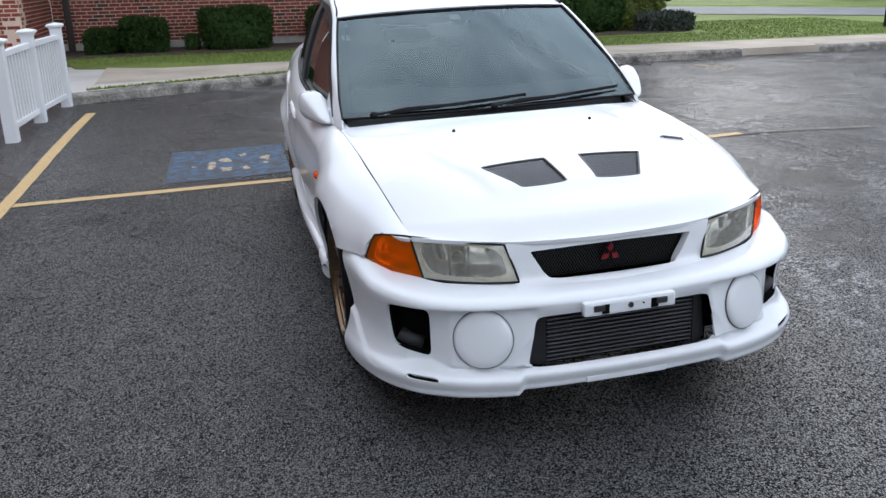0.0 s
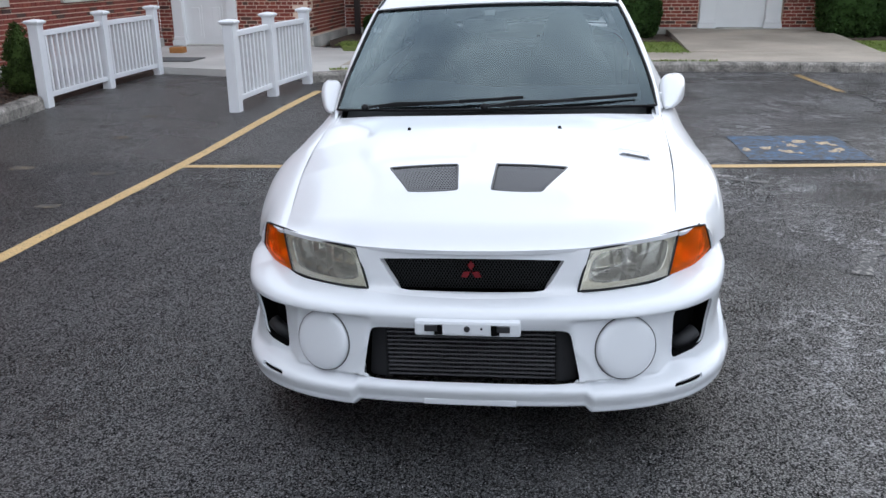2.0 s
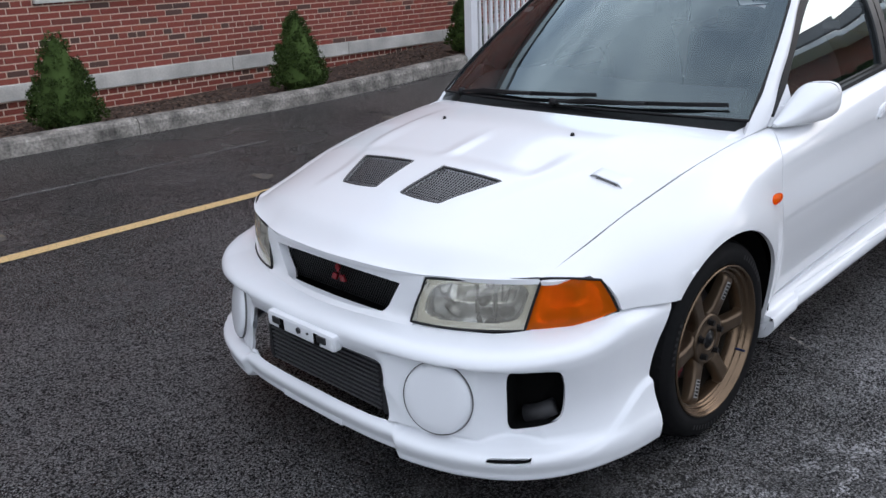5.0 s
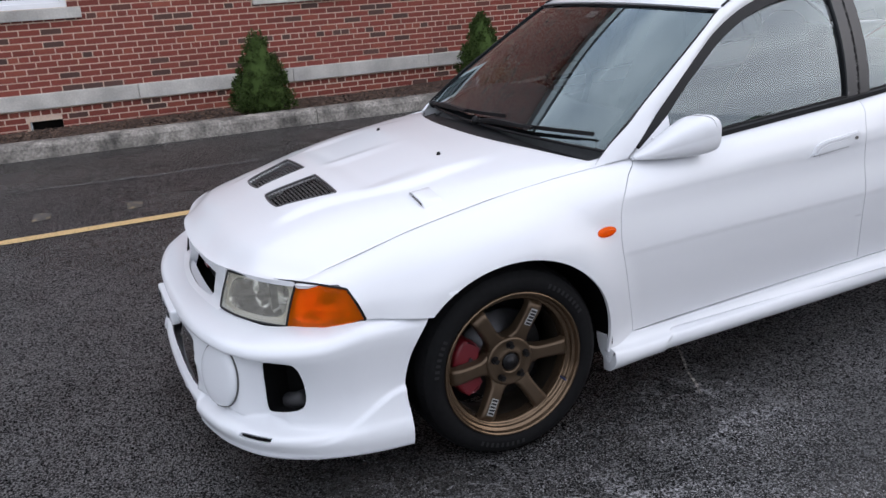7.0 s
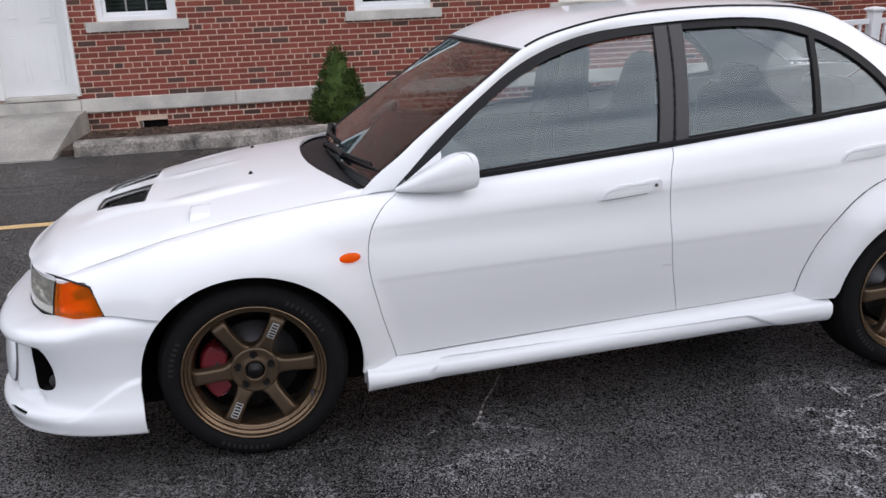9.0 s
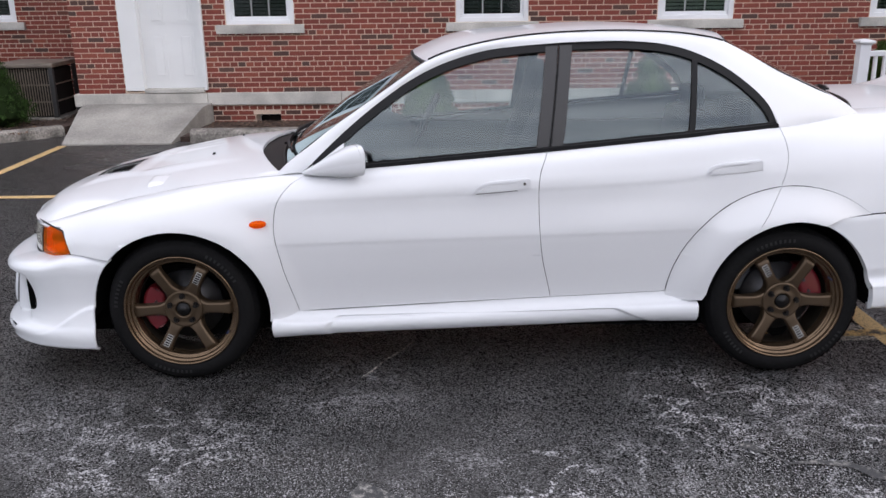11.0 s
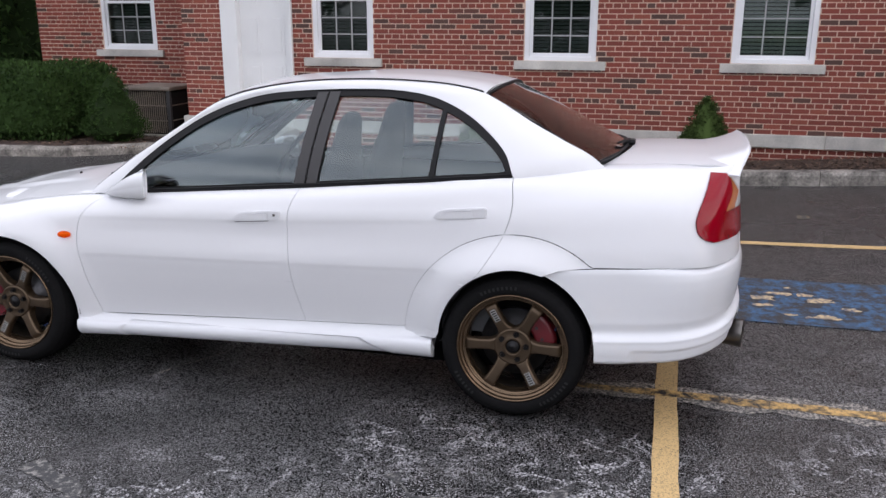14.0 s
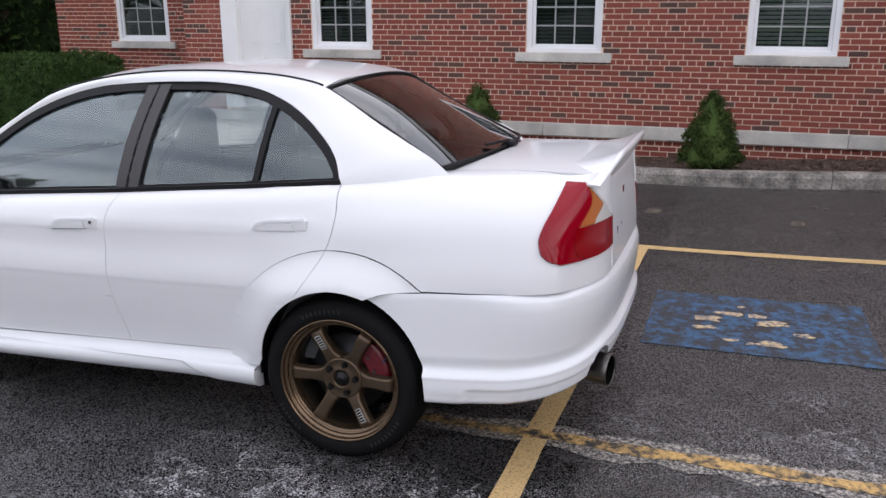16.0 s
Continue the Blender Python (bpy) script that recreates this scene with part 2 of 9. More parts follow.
def worn_paint(name, color, under=(0.035, 0.035, 0.037), scale=26.0, keep=0.55):
    """Road paint, scuffed through to the asphalt."""
    m = mat(name, color, 0.6, bump=0.5, bump_scale=160)
    n, l = m.node_tree.nodes, m.node_tree.links
    tc = n.new("ShaderNodeTexCoord")
    t = n.new("ShaderNodeTexNoise")
    t.inputs["Scale"].default_value, t.inputs["Detail"].default_value, t.inputs["Roughness"].default_value = scale, 8.0, 0.75
    l.new(tc.outputs["Object"], t.inputs["Vector"])
    r = n.new("ShaderNodeValToRGB")
    r.color_ramp.elements[0].position, r.color_ramp.elements[1].position = keep - 0.09, keep + 0.09
    r.color_ramp.elements[0].color, r.color_ramp.elements[1].color = (*color, 1), (*under, 1)
    l.new(t.outputs["Fac"], r.inputs["Fac"])
    l.new(r.outputs["Color"], n["Principled BSDF"].inputs["Base Color"])
    return m


def glass_material(name, tint=(0.9, 0.95, 0.95), rough=0.0, reflect=1.0, sheen=(1.0, 1.0, 1.0)):
    """Thin glazing: clear straight through, with a glancing reflection."""
    m = bpy.data.materials.new(name)
    m.use_nodes = True
    n, l = m.node_tree.nodes, m.node_tree.links
    n.remove(n["Principled BSDF"])
    tr, gl, fr, mx = n.new("ShaderNodeBsdfTransparent"), n.new("ShaderNodeBsdfGlossy"), n.new("ShaderNodeFresnel"), n.new("ShaderNodeMixShader")
    tr.inputs["Color"].default_value, gl.inputs["Roughness"].default_value = (*tint, 1), rough
    fr.inputs["IOR"].default_value = 1.5
    gl.inputs["Color"].default_value = (*sheen, 1)
    mul = n.new("ShaderNodeMath")
    mul.operation, mul.use_clamp = "MULTIPLY", True
    mul.inputs[1].default_value = 1.8 * reflect
    l.new(fr.outputs[0], mul.inputs[0])
    l.new(mul.outputs[0], mx.inputs[0])
    l.new(tr.outputs[0], mx.inputs[1])
    l.new(gl.outputs[0], mx.inputs[2])
    l.new(mx.outputs[0], n["Material Output"].inputs["Surface"])
    return m


ASPHALT = asphalt_material()
BRICK = brick_material()
MORTAR = mat("mortar", (0.70, 0.54, 0.43), 0.95, vary=0.15, grain=90, bump=0.5, bump_scale=200)
LIMESTONE = mat("limestone", (0.52, 0.50, 0.46), 0.85, vary=0.1, grain=50, stain=0.35, stain_scale=2.5, bump=0.4, bump_scale=120)
CONCRETE = mat("concrete", (0.24, 0.222, 0.198), 0.9, vary=0.4, grain=38, stain=0.75, stain_scale=5.0, bump=0.9, bump_scale=60)
RAMP_CONCRETE = mat("ramp concrete", (0.36, 0.345, 0.315), 0.9, vary=0.15, grain=40, stain=0.35, stain_scale=1.6, bump=0.4, bump_scale=110)
PALE_CONCRETE = mat("pale concrete", (0.55, 0.53, 0.50), 0.85, vary=0.08, grain=60, stain=0.2, stain_scale=0.8, bump=0.3, bump_scale=140)
WALKWAY = mat("walkway concrete", (0.46, 0.40, 0.33), 0.9, vary=0.12, grain=50, stain=0.3, stain_scale=0.9, bump=0.4, bump_scale=130)
WHITE_PAINT = mat("white paint", (0.78, 0.79, 0.79), 0.5, stain=0.06, stain_scale=1.5, bump=0.1, bump_scale=90)
VINYL = mat("white vinyl", (0.80, 0.81, 0.83), 0.4, stain=0.07, stain_scale=2.0)
BLIND = mat("blind slats", (0.10, 0.115, 0.11), 0.6, vary=0.05)
PALE_BLIND = mat("pale blind slats", (0.42, 0.47, 0.45), 0.6, vary=0.05)
DARK_ROOM = mat("dark interior", (0.02, 0.02, 0.02), 0.9)
WINDOW_GLASS = glass_material("window glass", (0.62, 0.67, 0.65), 0.0, 0.35)
YELLOW_LINE = worn_paint("yellow line paint", (0.64, 0.44, 0.20), keep=0.585, scale=110)
OLD_LINE = worn_paint("old yellow line paint", (0.66, 0.42, 0.15), keep=0.49, scale=18)
SCUFF_EDGE = worn_paint("scuffed white edge", (0.58, 0.53, 0.47), keep=0.46, scale=60)
BLUE_PAINT = worn_paint("blue bay paint", (0.045, 0.135, 0.27), keep=0.46, scale=14)
SYMBOL_PAINT = worn_paint("symbol paint", (0.60, 0.45, 0.25), under=(0.03, 0.07, 0.14), keep=0.53, scale=36)
SCUFF_FAINT = worn_paint("faint pale scuffs", (0.40, 0.38, 0.35), keep=0.41, scale=34)
FADED_PAINT = worn_paint("nearly gone yellow paint", (0.36, 0.27, 0.14), under=(0.06, 0.057, 0.053), keep=0.40, scale=14)
MULCH = mat("mulch", (0.055, 0.034, 0.026), 0.95, vary=0.5, grain=60, stain=0.3, bump=1.0, bump_scale=90)
CHIP = mat("mulch chips", (0.105, 0.068, 0.048), 0.95, pieces=0.85)
SOIL = mat("soil", (0.09, 0.065, 0.05), 0.95, vary=0.4, grain=40, bump=0.8)
GRASS = mat("grass", (0.17, 0.225, 0.045), 0.8, vary=0.3, grain=45, stain=0.3, stain_scale=0.7, bump=1.0, bump_scale=70)
BLADE = mat("grass blades", (0.18, 0.24, 0.05), 0.7, pieces=0.35)
SPRUCE = mat("spruce needles", (0.042, 0.067, 0.017), 0.9, pieces=0.7, ior=1.25)
YEW = mat("yew leaves", (0.030, 0.060, 0.015), 0.9, pieces=0.6, ior=1.25)
GOLDEN = mat("golden thread leaves", (0.15, 0.19, 0.03), 0.7, pieces=0.5)
BLUE_JUNIPER = mat("grey-green juniper", (0.06, 0.075, 0.06), 0.8, pieces=0.5)
BARK = mat("bark", (0.07, 0.05, 0.035), 0.9, vary=0.4, grain=30, bump=1.0)
DARK_METAL = mat("dark grey metal", (0.06, 0.06, 0.062), 0.5, metal=0.4, stain=0.2)
BROWN_METAL = mat("brown downspout", (0.03, 0.02, 0.018), 0.5, stain=0.2)
TAR = mat("tar filling", (0.012, 0.012, 0.013), 0.6)
BLACK_VOID = mat("deep shade", (0.004, 0.004, 0.004), 0.9)
KNOB = mat("dark knob", (0.03, 0.03, 0.03), 0.3, metal=0.9)


# ---------------------------------------------------------------- mesh helpers
def mesh_ob(name, verts, faces, material, parent=None, label="", smooth=False):
    me = bpy.data.meshes.new(name)
    me.from_pydata([tuple(v) for v in verts], [], [tuple(f) for f in faces])
    me.materials.append(material)
    if smooth:
        me.shade_smooth()
    ob = new(name, me)
    if parent is not None:
        ob.parent = parent
    if label:
        tagged(ob, label)
    return ob


def part(name, bm, material, parent=None, label="", smooth=False):
    me = bpy.data.meshes.new(name)
    bm.to_mesh(me)
    bm.free()
    me.materials.append(material)
    if smooth:
        me.shade_smooth()
    ob = new(name, me)
    if parent is not None:
        ob.parent = parent
    if label:
        tagged(ob, label)
    return ob


def thing(name, label, category, at=None, group="", kind=""):
    ob = new(name)
    ob.empty_display_size = 0.1
    if at is not None:
        ob.matrix_basis = at
    return tagged(ob, label, category, group, kind)


def box_bm(lo, hi, bevel=0.0, bm=None):
    bm = bm or bmesh.new()
    c = [(a + b) / 2 for a, b in zip(lo, hi)]
    s = [abs(b - a) for a, b in zip(lo, hi)]
    vs = bmesh.ops.create_cube(bm, size=1.0, matrix=Matrix.Translation(c) @ Matrix.Diagonal((*s, 1)))["verts"]
    if bevel:
        es = list({e for v in vs for e in v.link_edges})
        bmesh.ops.bevel(bm, geom=es, offset=bevel, segments=2, affect="EDGES", profile=0.6)
    return bm


def prism_bm(outline, z0, z1, bm=None):
    """A flat slab over a plan outline (counter-clockwise), from z0 to z1."""
    bm = bm or bmesh.new()
    lo = [bm.verts.new((x, y, z0)) for x, y in outline]
    hi = [bm.verts.new((x, y, z1)) for x, y in outline]
    bm.faces.new(hi)
    bm.faces.new(lo[::-1])
    n = len(outline)
    for k in range(n):
        bm.faces.new((lo[k], lo[(k + 1) % n], hi[(k + 1) % n], hi[k]))
    return bm


def boxes(name, list_of_boxes, material, parent=None, label=""):
    """Many plain boxes in one mesh, from (lo, hi) pairs."""
    verts, faces = [], []
    for lo, hi in list_of_boxes:
        k = len(verts)
        verts += [(lo[0] if i & 1 == 0 else hi[0], lo[1] if i & 2 == 0 else hi[1], lo[2] if i & 4 == 0 else hi[2]) for i in range(8)]
        faces += [(k, k + 2, k + 3, k + 1), (k + 4, k + 5, k + 7, k + 6), (k, k + 1, k + 5, k + 4), (k + 2, k + 6, k + 7, k + 3), (k, k + 4, k + 6, k + 2), (k + 1, k + 3, k + 7, k + 5)]
    return mesh_ob(name, verts, faces, material, parent, label)


def smoothstep(a, b, x):
    k = min(max((x - a) / (b - a), 0.0), 1.0)
    return k * k * (3 - 2 * k)


def ground_z(x, y):
    """The lot falls towards the building, and levels out beyond the bays."""
    return 0.028 * min(max(x, -7.5), 3.5) * (1 - smoothstep(3.0, 7.0, y)) * (1 - smoothstep(9, 25, abs(x))) * (1 - smoothstep(8, 25, -y))


# ---------------------------------------------------------------- ground
def build_ground():
    xs = sorted({round(v, 3) for v in [*np.arange(-12, 12.01, 0.5), *np.arange(-40, 41, 4), -3000, -800, -200, 200, 800, 3000]})
    ys = sorted({round(v, 3) for v in [*np.arange(-12, 20.01, 0.5), *np.arange(-40, 61, 4), -3000, -800, -200, 200, 800, 3000]})
    verts = [(x, y, ground_z(x, y)) for y in ys for x in xs]
    w = len(xs)
    faces = [(j * w + i, j * w + i + 1, (j + 1) * w + i + 1, (j + 1) * w + i) for j in range(len(ys) - 1) for i in range(w - 1)]
    tagged(mesh_ob("ground", verts, faces, ASPHALT, smooth=True), "dark damp asphalt parking lot with worn sealer and pale flecks", "asphalt", kind="structure")


def strip(name, points, width, material, label, lift=0.004, category="line", kind="structure", jitter=0.003):
    """A painted stripe that follows the ground along a polyline, with slightly uneven edges."""
    verts, faces = [], []
    rnd = random.Random(len(points) + round(points[0][0] * 100))
    pts = []
    for (x0, y0), (x1, y1) in zip(points, points[1:]):
        n = max(2, int(math.hypot(x1 - x0, y1 - y0) / 0.12))
        pts += [(x0 + (x1 - x0) * k / n, y0 + (y1 - y0) * k / n) for k in range(n)]
    pts.append(points[-1])
    for k, (x, y) in enumerate(pts):
        a, b = pts[max(0, k - 1)], pts[min(len(pts) - 1, k + 1)]
        d = Vector((b[0] - a[0], b[1] - a[1])).normalized()
        for s in (-1, 1):
            h = width / 2 + rnd.uniform(-jitter, jitter)
            px, py = x - d.y * h * s, y + d.x * h * s
            verts.append((px, py, ground_z(px, py) + lift))
    faces = [(2 * k, 2 * k + 2, 2 * k + 3, 2 * k + 1) for k in range(len(pts) - 1)]
    return tagged(mesh_ob(name, verts, [f[::-1] for f in faces], material), label, category, kind=kind)


def patch(name, outline, material, label, lift=0.004, category="marking"):
    """A flat painted patch on the ground, laid as a fine sheet inside an outline of four corners."""
    a, b, c, d = [Vector(p) for p in outline]
    n = 12
    verts, faces = [], []
    for j in range(n + 1):
        for i in range(n + 1):
            u, v = i / n, j / n
            p = a * (1 - u) * (1 - v) + b * u * (1 - v) + c * u * v + d * (1 - u) * v
            e = 0.012 * (noise.noise((p.x * 9, p.y * 9, 0)))
            verts.append((p.x + e, p.y - e, ground_z(p.x, p.y) + lift))
    faces = [(j * (n + 1) + i, j * (n + 1) + i + 1, (j + 1) * (n + 1) + i + 1, (j + 1) * (n + 1) + i) for j in range(n) for i in range(n)]
    return tagged(mesh_ob(name, verts, faces, material), label, category, kind="structure")


def build_markings():
    strip("bay_line", [(-2.86, -3.2), (-2.90, 0.4), (-2.89, 3.3), (-2.87, 4.7), (-2.80, 7.2)], 0.11, YELLOW_LINE, "long worn yellow parking line on asphalt")
    strip("bay_line", [(-2.83, 3.24), (0.3, 3.17), (1.6, 3.16), (3.1, 3.2)], 0.10, YELLOW_LINE, "yellow parking line crossing under the car's tail", 0.005)
    strip("bay_line", [(3.1, 3.2), (4.3, 3.05)], 0.10, FADED_PAINT, "nearly worn-off end of a yellow parking line", 0.005)
    strip("bay_line", [(0.42, 2.55), (0.42, 4.6), (0.45, 7.0)], 0.20, SCUFF_EDGE, "scuffed pale line with worn edges", 0.003, jitter=0.035)
    strip("bay_line", [(0.42, 2.6), (0.42, 4.6), (0.45, 6.9)], 0.08, OLD_LINE, "worn yellow line over the scuffed one", 0.006, jitter=0.014)
    strip("bay_line", [(-2.86, -3.22), (-5.7, -3.42)], 0.1, YELLOW_LINE, "yellow parking line towards the concrete ramp", 0.0045)
    strip("bay_line", [(3.50, 9.3), (3.62, 7.6)], 0.1, OLD_LINE, "faded yellow parking line near the kerb")
    strip("bay_line", [(6.0, 9.0), (6.2, 8.2)], 0.1, OLD_LINE, "nearly gone yellow parking line")
    for k, (x0, x1, y0, y1) in enumerate(((-1.78, -0.80, 3.45, 4.62), (1.72, 2.62, 3.36, 4.42))):
        patch("bay_pad", [(x0, y0), (x1, y0), (x1, y1), (x0, y1)], BLUE_PAINT, "worn blue square painted on the asphalt")
        cx, cy = (x0 + x1) / 2, (y0 + y1) / 2
        # what is left of the access symbol: scattered flakes along its wheel, back and seat
        verts, faces = [], []
        rnd = random.Random(17 + k)
        track = [(0.26 * math.cos(radians(a)) - 0.02, 0.26 * math.sin(radians(a)) - 0.08) for a in range(110, 391, 12)] + [(-0.08 + 0.03 * q, 0.28 - 0.05 * q) for q in range(6)] + [(-0.05 + 0.05 * q, 0.01) for q in range(6)] + [(-0.13 + 0.03 * q, 0.40) for q in range(4)]
        for px, py in track:
            if rnd.random() < 0.55:
                continue
            r, m0 = rnd.uniform(0.012, 0.058), len(verts)
            for q in range(9):
                rr, aa = r * rnd.uniform(0.45, 1.2), radians(40 * q)
                gx, gy = cx - py + rr * math.cos(aa), cy + px + 1.6 * rr * math.sin(aa)
                verts.append((gx, gy, ground_z(gx, gy) + 0.0065))
            faces.append(tuple(range(m0, m0 + 9)))
        tagged(mesh_ob("bay_symbol", verts, faces, SYMBOL_PAINT), "scuffed yellow access symbol painted on blue", "marking", kind="structure")
    # small leftovers of old paint, and thin trails of dried water
    rnd = random.Random(5)
    for x, y, s in ((-3.42, -1.40, 0.13), (-3.36, -0.78, 0.12), (-3.31, 1.08, 0.12), (-3.44, 3.0, 0.12), (-4.3, 3.2, 0.14), (-4.0, 4.4, 0.12), (-4.2, 5.4, 0.1), (-3.3, 2.0, 0.1)):
        patch("paint_fleck", [(x - s, y - s * 0.4), (x + s, y - s * 0.5), (x + s * 0.8, y + s * 0.4), (x - s * 0.7, y + s * 0.5)], FADED_PAINT, "flake of old yellow paint on the asphalt", 0.004, "paint")
    strip("scratch", [(-4.46, -2.6), (-4.40, -1.62), (-4.29, -0.42), (-4.33, 0.6), (-4.44, 1.9)], 0.05, SCUFF_FAINT, "pale dried line along the lane", category="stain", jitter=0.02)
    strip("scratch", [(-1.94, 2.11), (-1.87, 2.13)], 0.018, SCUFF_FAINT, "pale scrape in the asphalt", category="scrape")
    strip("crack", [(3.07, 5.55), (3.24, 5.11), (3.12, 4.25), (3.16, 3.75), (3.19, 3.42), (3.2, 2.88), (3.23, 2.64), (3.21, 2.02)], 0.022, TAR, "dark tar-filled crack in the asphalt", category="crack", jitter=0.012)
    strip("crack", [(3.74, 7.38), (3.75, 6.8), (3.8, 6.31)], 0.03, TAR, "dark crack in the old asphalt", category="crack", jitter=0.012)
    strip("crack", [(3.87, 4.0), (3.83, 3.77), (3.75, 3.01), (3.78, 2.41)], 0.012, TAR, "short dark crack in the asphalt", category="crack", jitter=0.008)
    strip("scratch", [(-1.96, 1.67), (-1.82, 1.76), (-1.58, 1.90)], 0.014, SCUFF_FAINT, "pale scrape in the asphalt", category="scrape")
    strip("scratch", [(1.74, 0.80), (1.80, 0.95), (1.89, 1.08), (2.04, 1.24)], 0.055, SCUFF_FAINT, "pale scuffed trail on the asphalt", category="scrape", jitter=0.03)
    strip("scratch", [(1.36, 2.82), (1.56, 2.73), (1.70, 2.64)], 0.04, SCUFF_FAINT, "pale scuffed trail on the asphalt", category="scrape", jitter=0.025)
    strip("scratch", [(1.46, 2.16), (1.59, 2.28), (1.62, 2.48), (1.70, 2.60)], 0.035, SCUFF_FAINT, "pale scuffed trail on the asphalt", category="scrape", jitter=0.025)
    strip("crack", [(0.87, 0.74), (0.80, 0.78), (0.70, 0.82), (0.57, 0.90), (0.46, 0.95)], 0.008, SCUFF_EDGE, "thin pale crack in the asphalt", category="crack", jitter=0.003)


# ---------------------------------------------------------------- kerbs, beds and walks
def kerb(points, width, height, label, side=1, name="kerb"):
    """A rounded concrete kerb along a polyline, cut by joints into lengths of about three metres."""
    pts = []
    for (x0, y0), (x1, y1) in zip(points, points[1:]):
        n = max(1, int(math.hypot(x1 - x0, y1 - y0) / 0.4))
        pts += [(x0 + (x1 - x0) * k / n, y0 + (y1 - y0) * k / n) for k in range(n)]
    pts.append(points[-1])
    prof = [(0, -0.1), (0.012, height * 0.72), (0.03, height - 0.012), (0.055, height), (width, height + 0.004), (width, -0.1)]
    kerb_ob = thing(name, label, "kerb", kind="structure")
    per = 8
    for s in range(0, len(pts) - 1, per):
        seg = pts[s:s + per + 1]
        verts, faces = [], []
        for k, (x, y) in enumerate(seg):
            i = s + k
            a, b = pts[max(0, i - 1)], pts[min(len(pts) - 1, i + 1)]
            d = Vector((b[0] - a[0], b[1] - a[1])).normalized()
            nx, ny = -d.y * side, d.x * side
            inset = 0.004 if k in (0, len(seg) - 1) else 0
            gz = ground_z(x, y)
            sx, sy = (d.x * (0.004 if k == 0 else -0.004), d.y * (0.004 if k == 0 else -0.004)) if inset else (0, 0)
            for u, z in prof:
                wz = 0.006 * noise.noise((x * 3, y * 3, u * 20)) + 0.004 * noise.noise((x * 11, y * 11, z * 30))
                verts.append((x + nx * (u + wz) + sx, y + ny * (u + wz) + sy, gz + z + wz * 0.7))
        m = len(prof)
        for k in range(len(seg) - 1):
            for u in range(m - 1):
                f = (k * m + u, (k + 1) * m + u, (k + 1) * m + u + 1, k * m + u + 1)
                faces.append(f[::-1] if side > 0 else f)
        faces.append(tuple(range(m))), faces.append(tuple(range((len(seg) - 1) * m, len(seg) * m))[::-1])
        mesh_ob("kerbstone", verts, faces, CONCRETE, kerb_ob)
    return kerb_ob


def sheet(name, outline, lift, material, label, category, thick=0.12, follow=True):
    """A slab over a plan outline that follows the ground."""
    bm = bmesh.new()
    vs = [bm.verts.new((x, y, (ground_z(x, y) if follow else 0) + lift)) for x, y in outline]
    f = bm.faces.new(vs)
    bmesh.ops.triangulate(bm, faces=[f])
    bmesh.ops.subdivide_edges(bm, edges=bm.edges[:], cuts=5, use_grid_fill=True)
    for v in bm.verts:
        v.co.z = (ground_z(v.co.x, v.co.y) if follow else 0) + lift
    if bm.faces and sum(x.normal.z for x in bm.faces) < 0:
        bmesh.ops.reverse_faces(bm, faces=bm.faces[:])
    g = bmesh.ops.extrude_face_region(bm, geom=bm.faces[:])
    for v in [x for x in g["geom"] if isinstance(x, bmesh.types.BMVert)]:
        v.co.z -= thick
    bmesh.ops.recalc_face_normals(bm, faces=bm.faces[:])
    ob = part(name, bm, material)
    return tagged(ob, label, category, kind="structure")


def scatter(name, n, place, size, material, label, category, seed=1, tall=1.0, flat=False, group="", kind="stuff", parent=None, tri=True):
    """Many small blades or chips, each one or two triangles, at the places that place(rnd) gives as (point, normal)."""
    rnd = np.random.RandomState(seed)
    verts, faces = np.zeros((n * (3 if tri else 4), 3)), []
    for k in range(n):
        p, nrm = place(rnd)
        p, nrm = Vector(p), Vector(nrm)
        a = nrm.orthogonal().normalized()
        a.rotate(Matrix.Rotation(rnd.uniform(0, 6.283), 3, nrm))
        s = size * rnd.uniform(0.6, 1.4)
        if flat:
            b = nrm.cross(a).normalized() + nrm * rnd.uniform(-0.5, 0.5)
        else:
            b = (nrm * tall + Vector(rnd.normal(0, 0.45, 3))).normalized()
        if tri:
            q = (p - a * s * 0.35, p + a * s * 0.35, p + b * s)
        else:
            c = rnd.uniform(0.25, 0.5)
            q = (p - a * s * c - b * s * 0.5, p + a * s * c - b * s * 0.5, p + a * s * c * 0.8 + b * s * 0.5, p - a * s * c * 0.8 + b * s * 0.5)
        i = k * len(q)
        for j, v in enumerate(q):
            verts[i + j] = v
        faces.append(tuple(range(i, i + len(q))))
    ob = mesh_ob(name, verts.tolist(), faces, material, parent)
    return tagged(ob, label, category, group, kind) if parent is None else ob


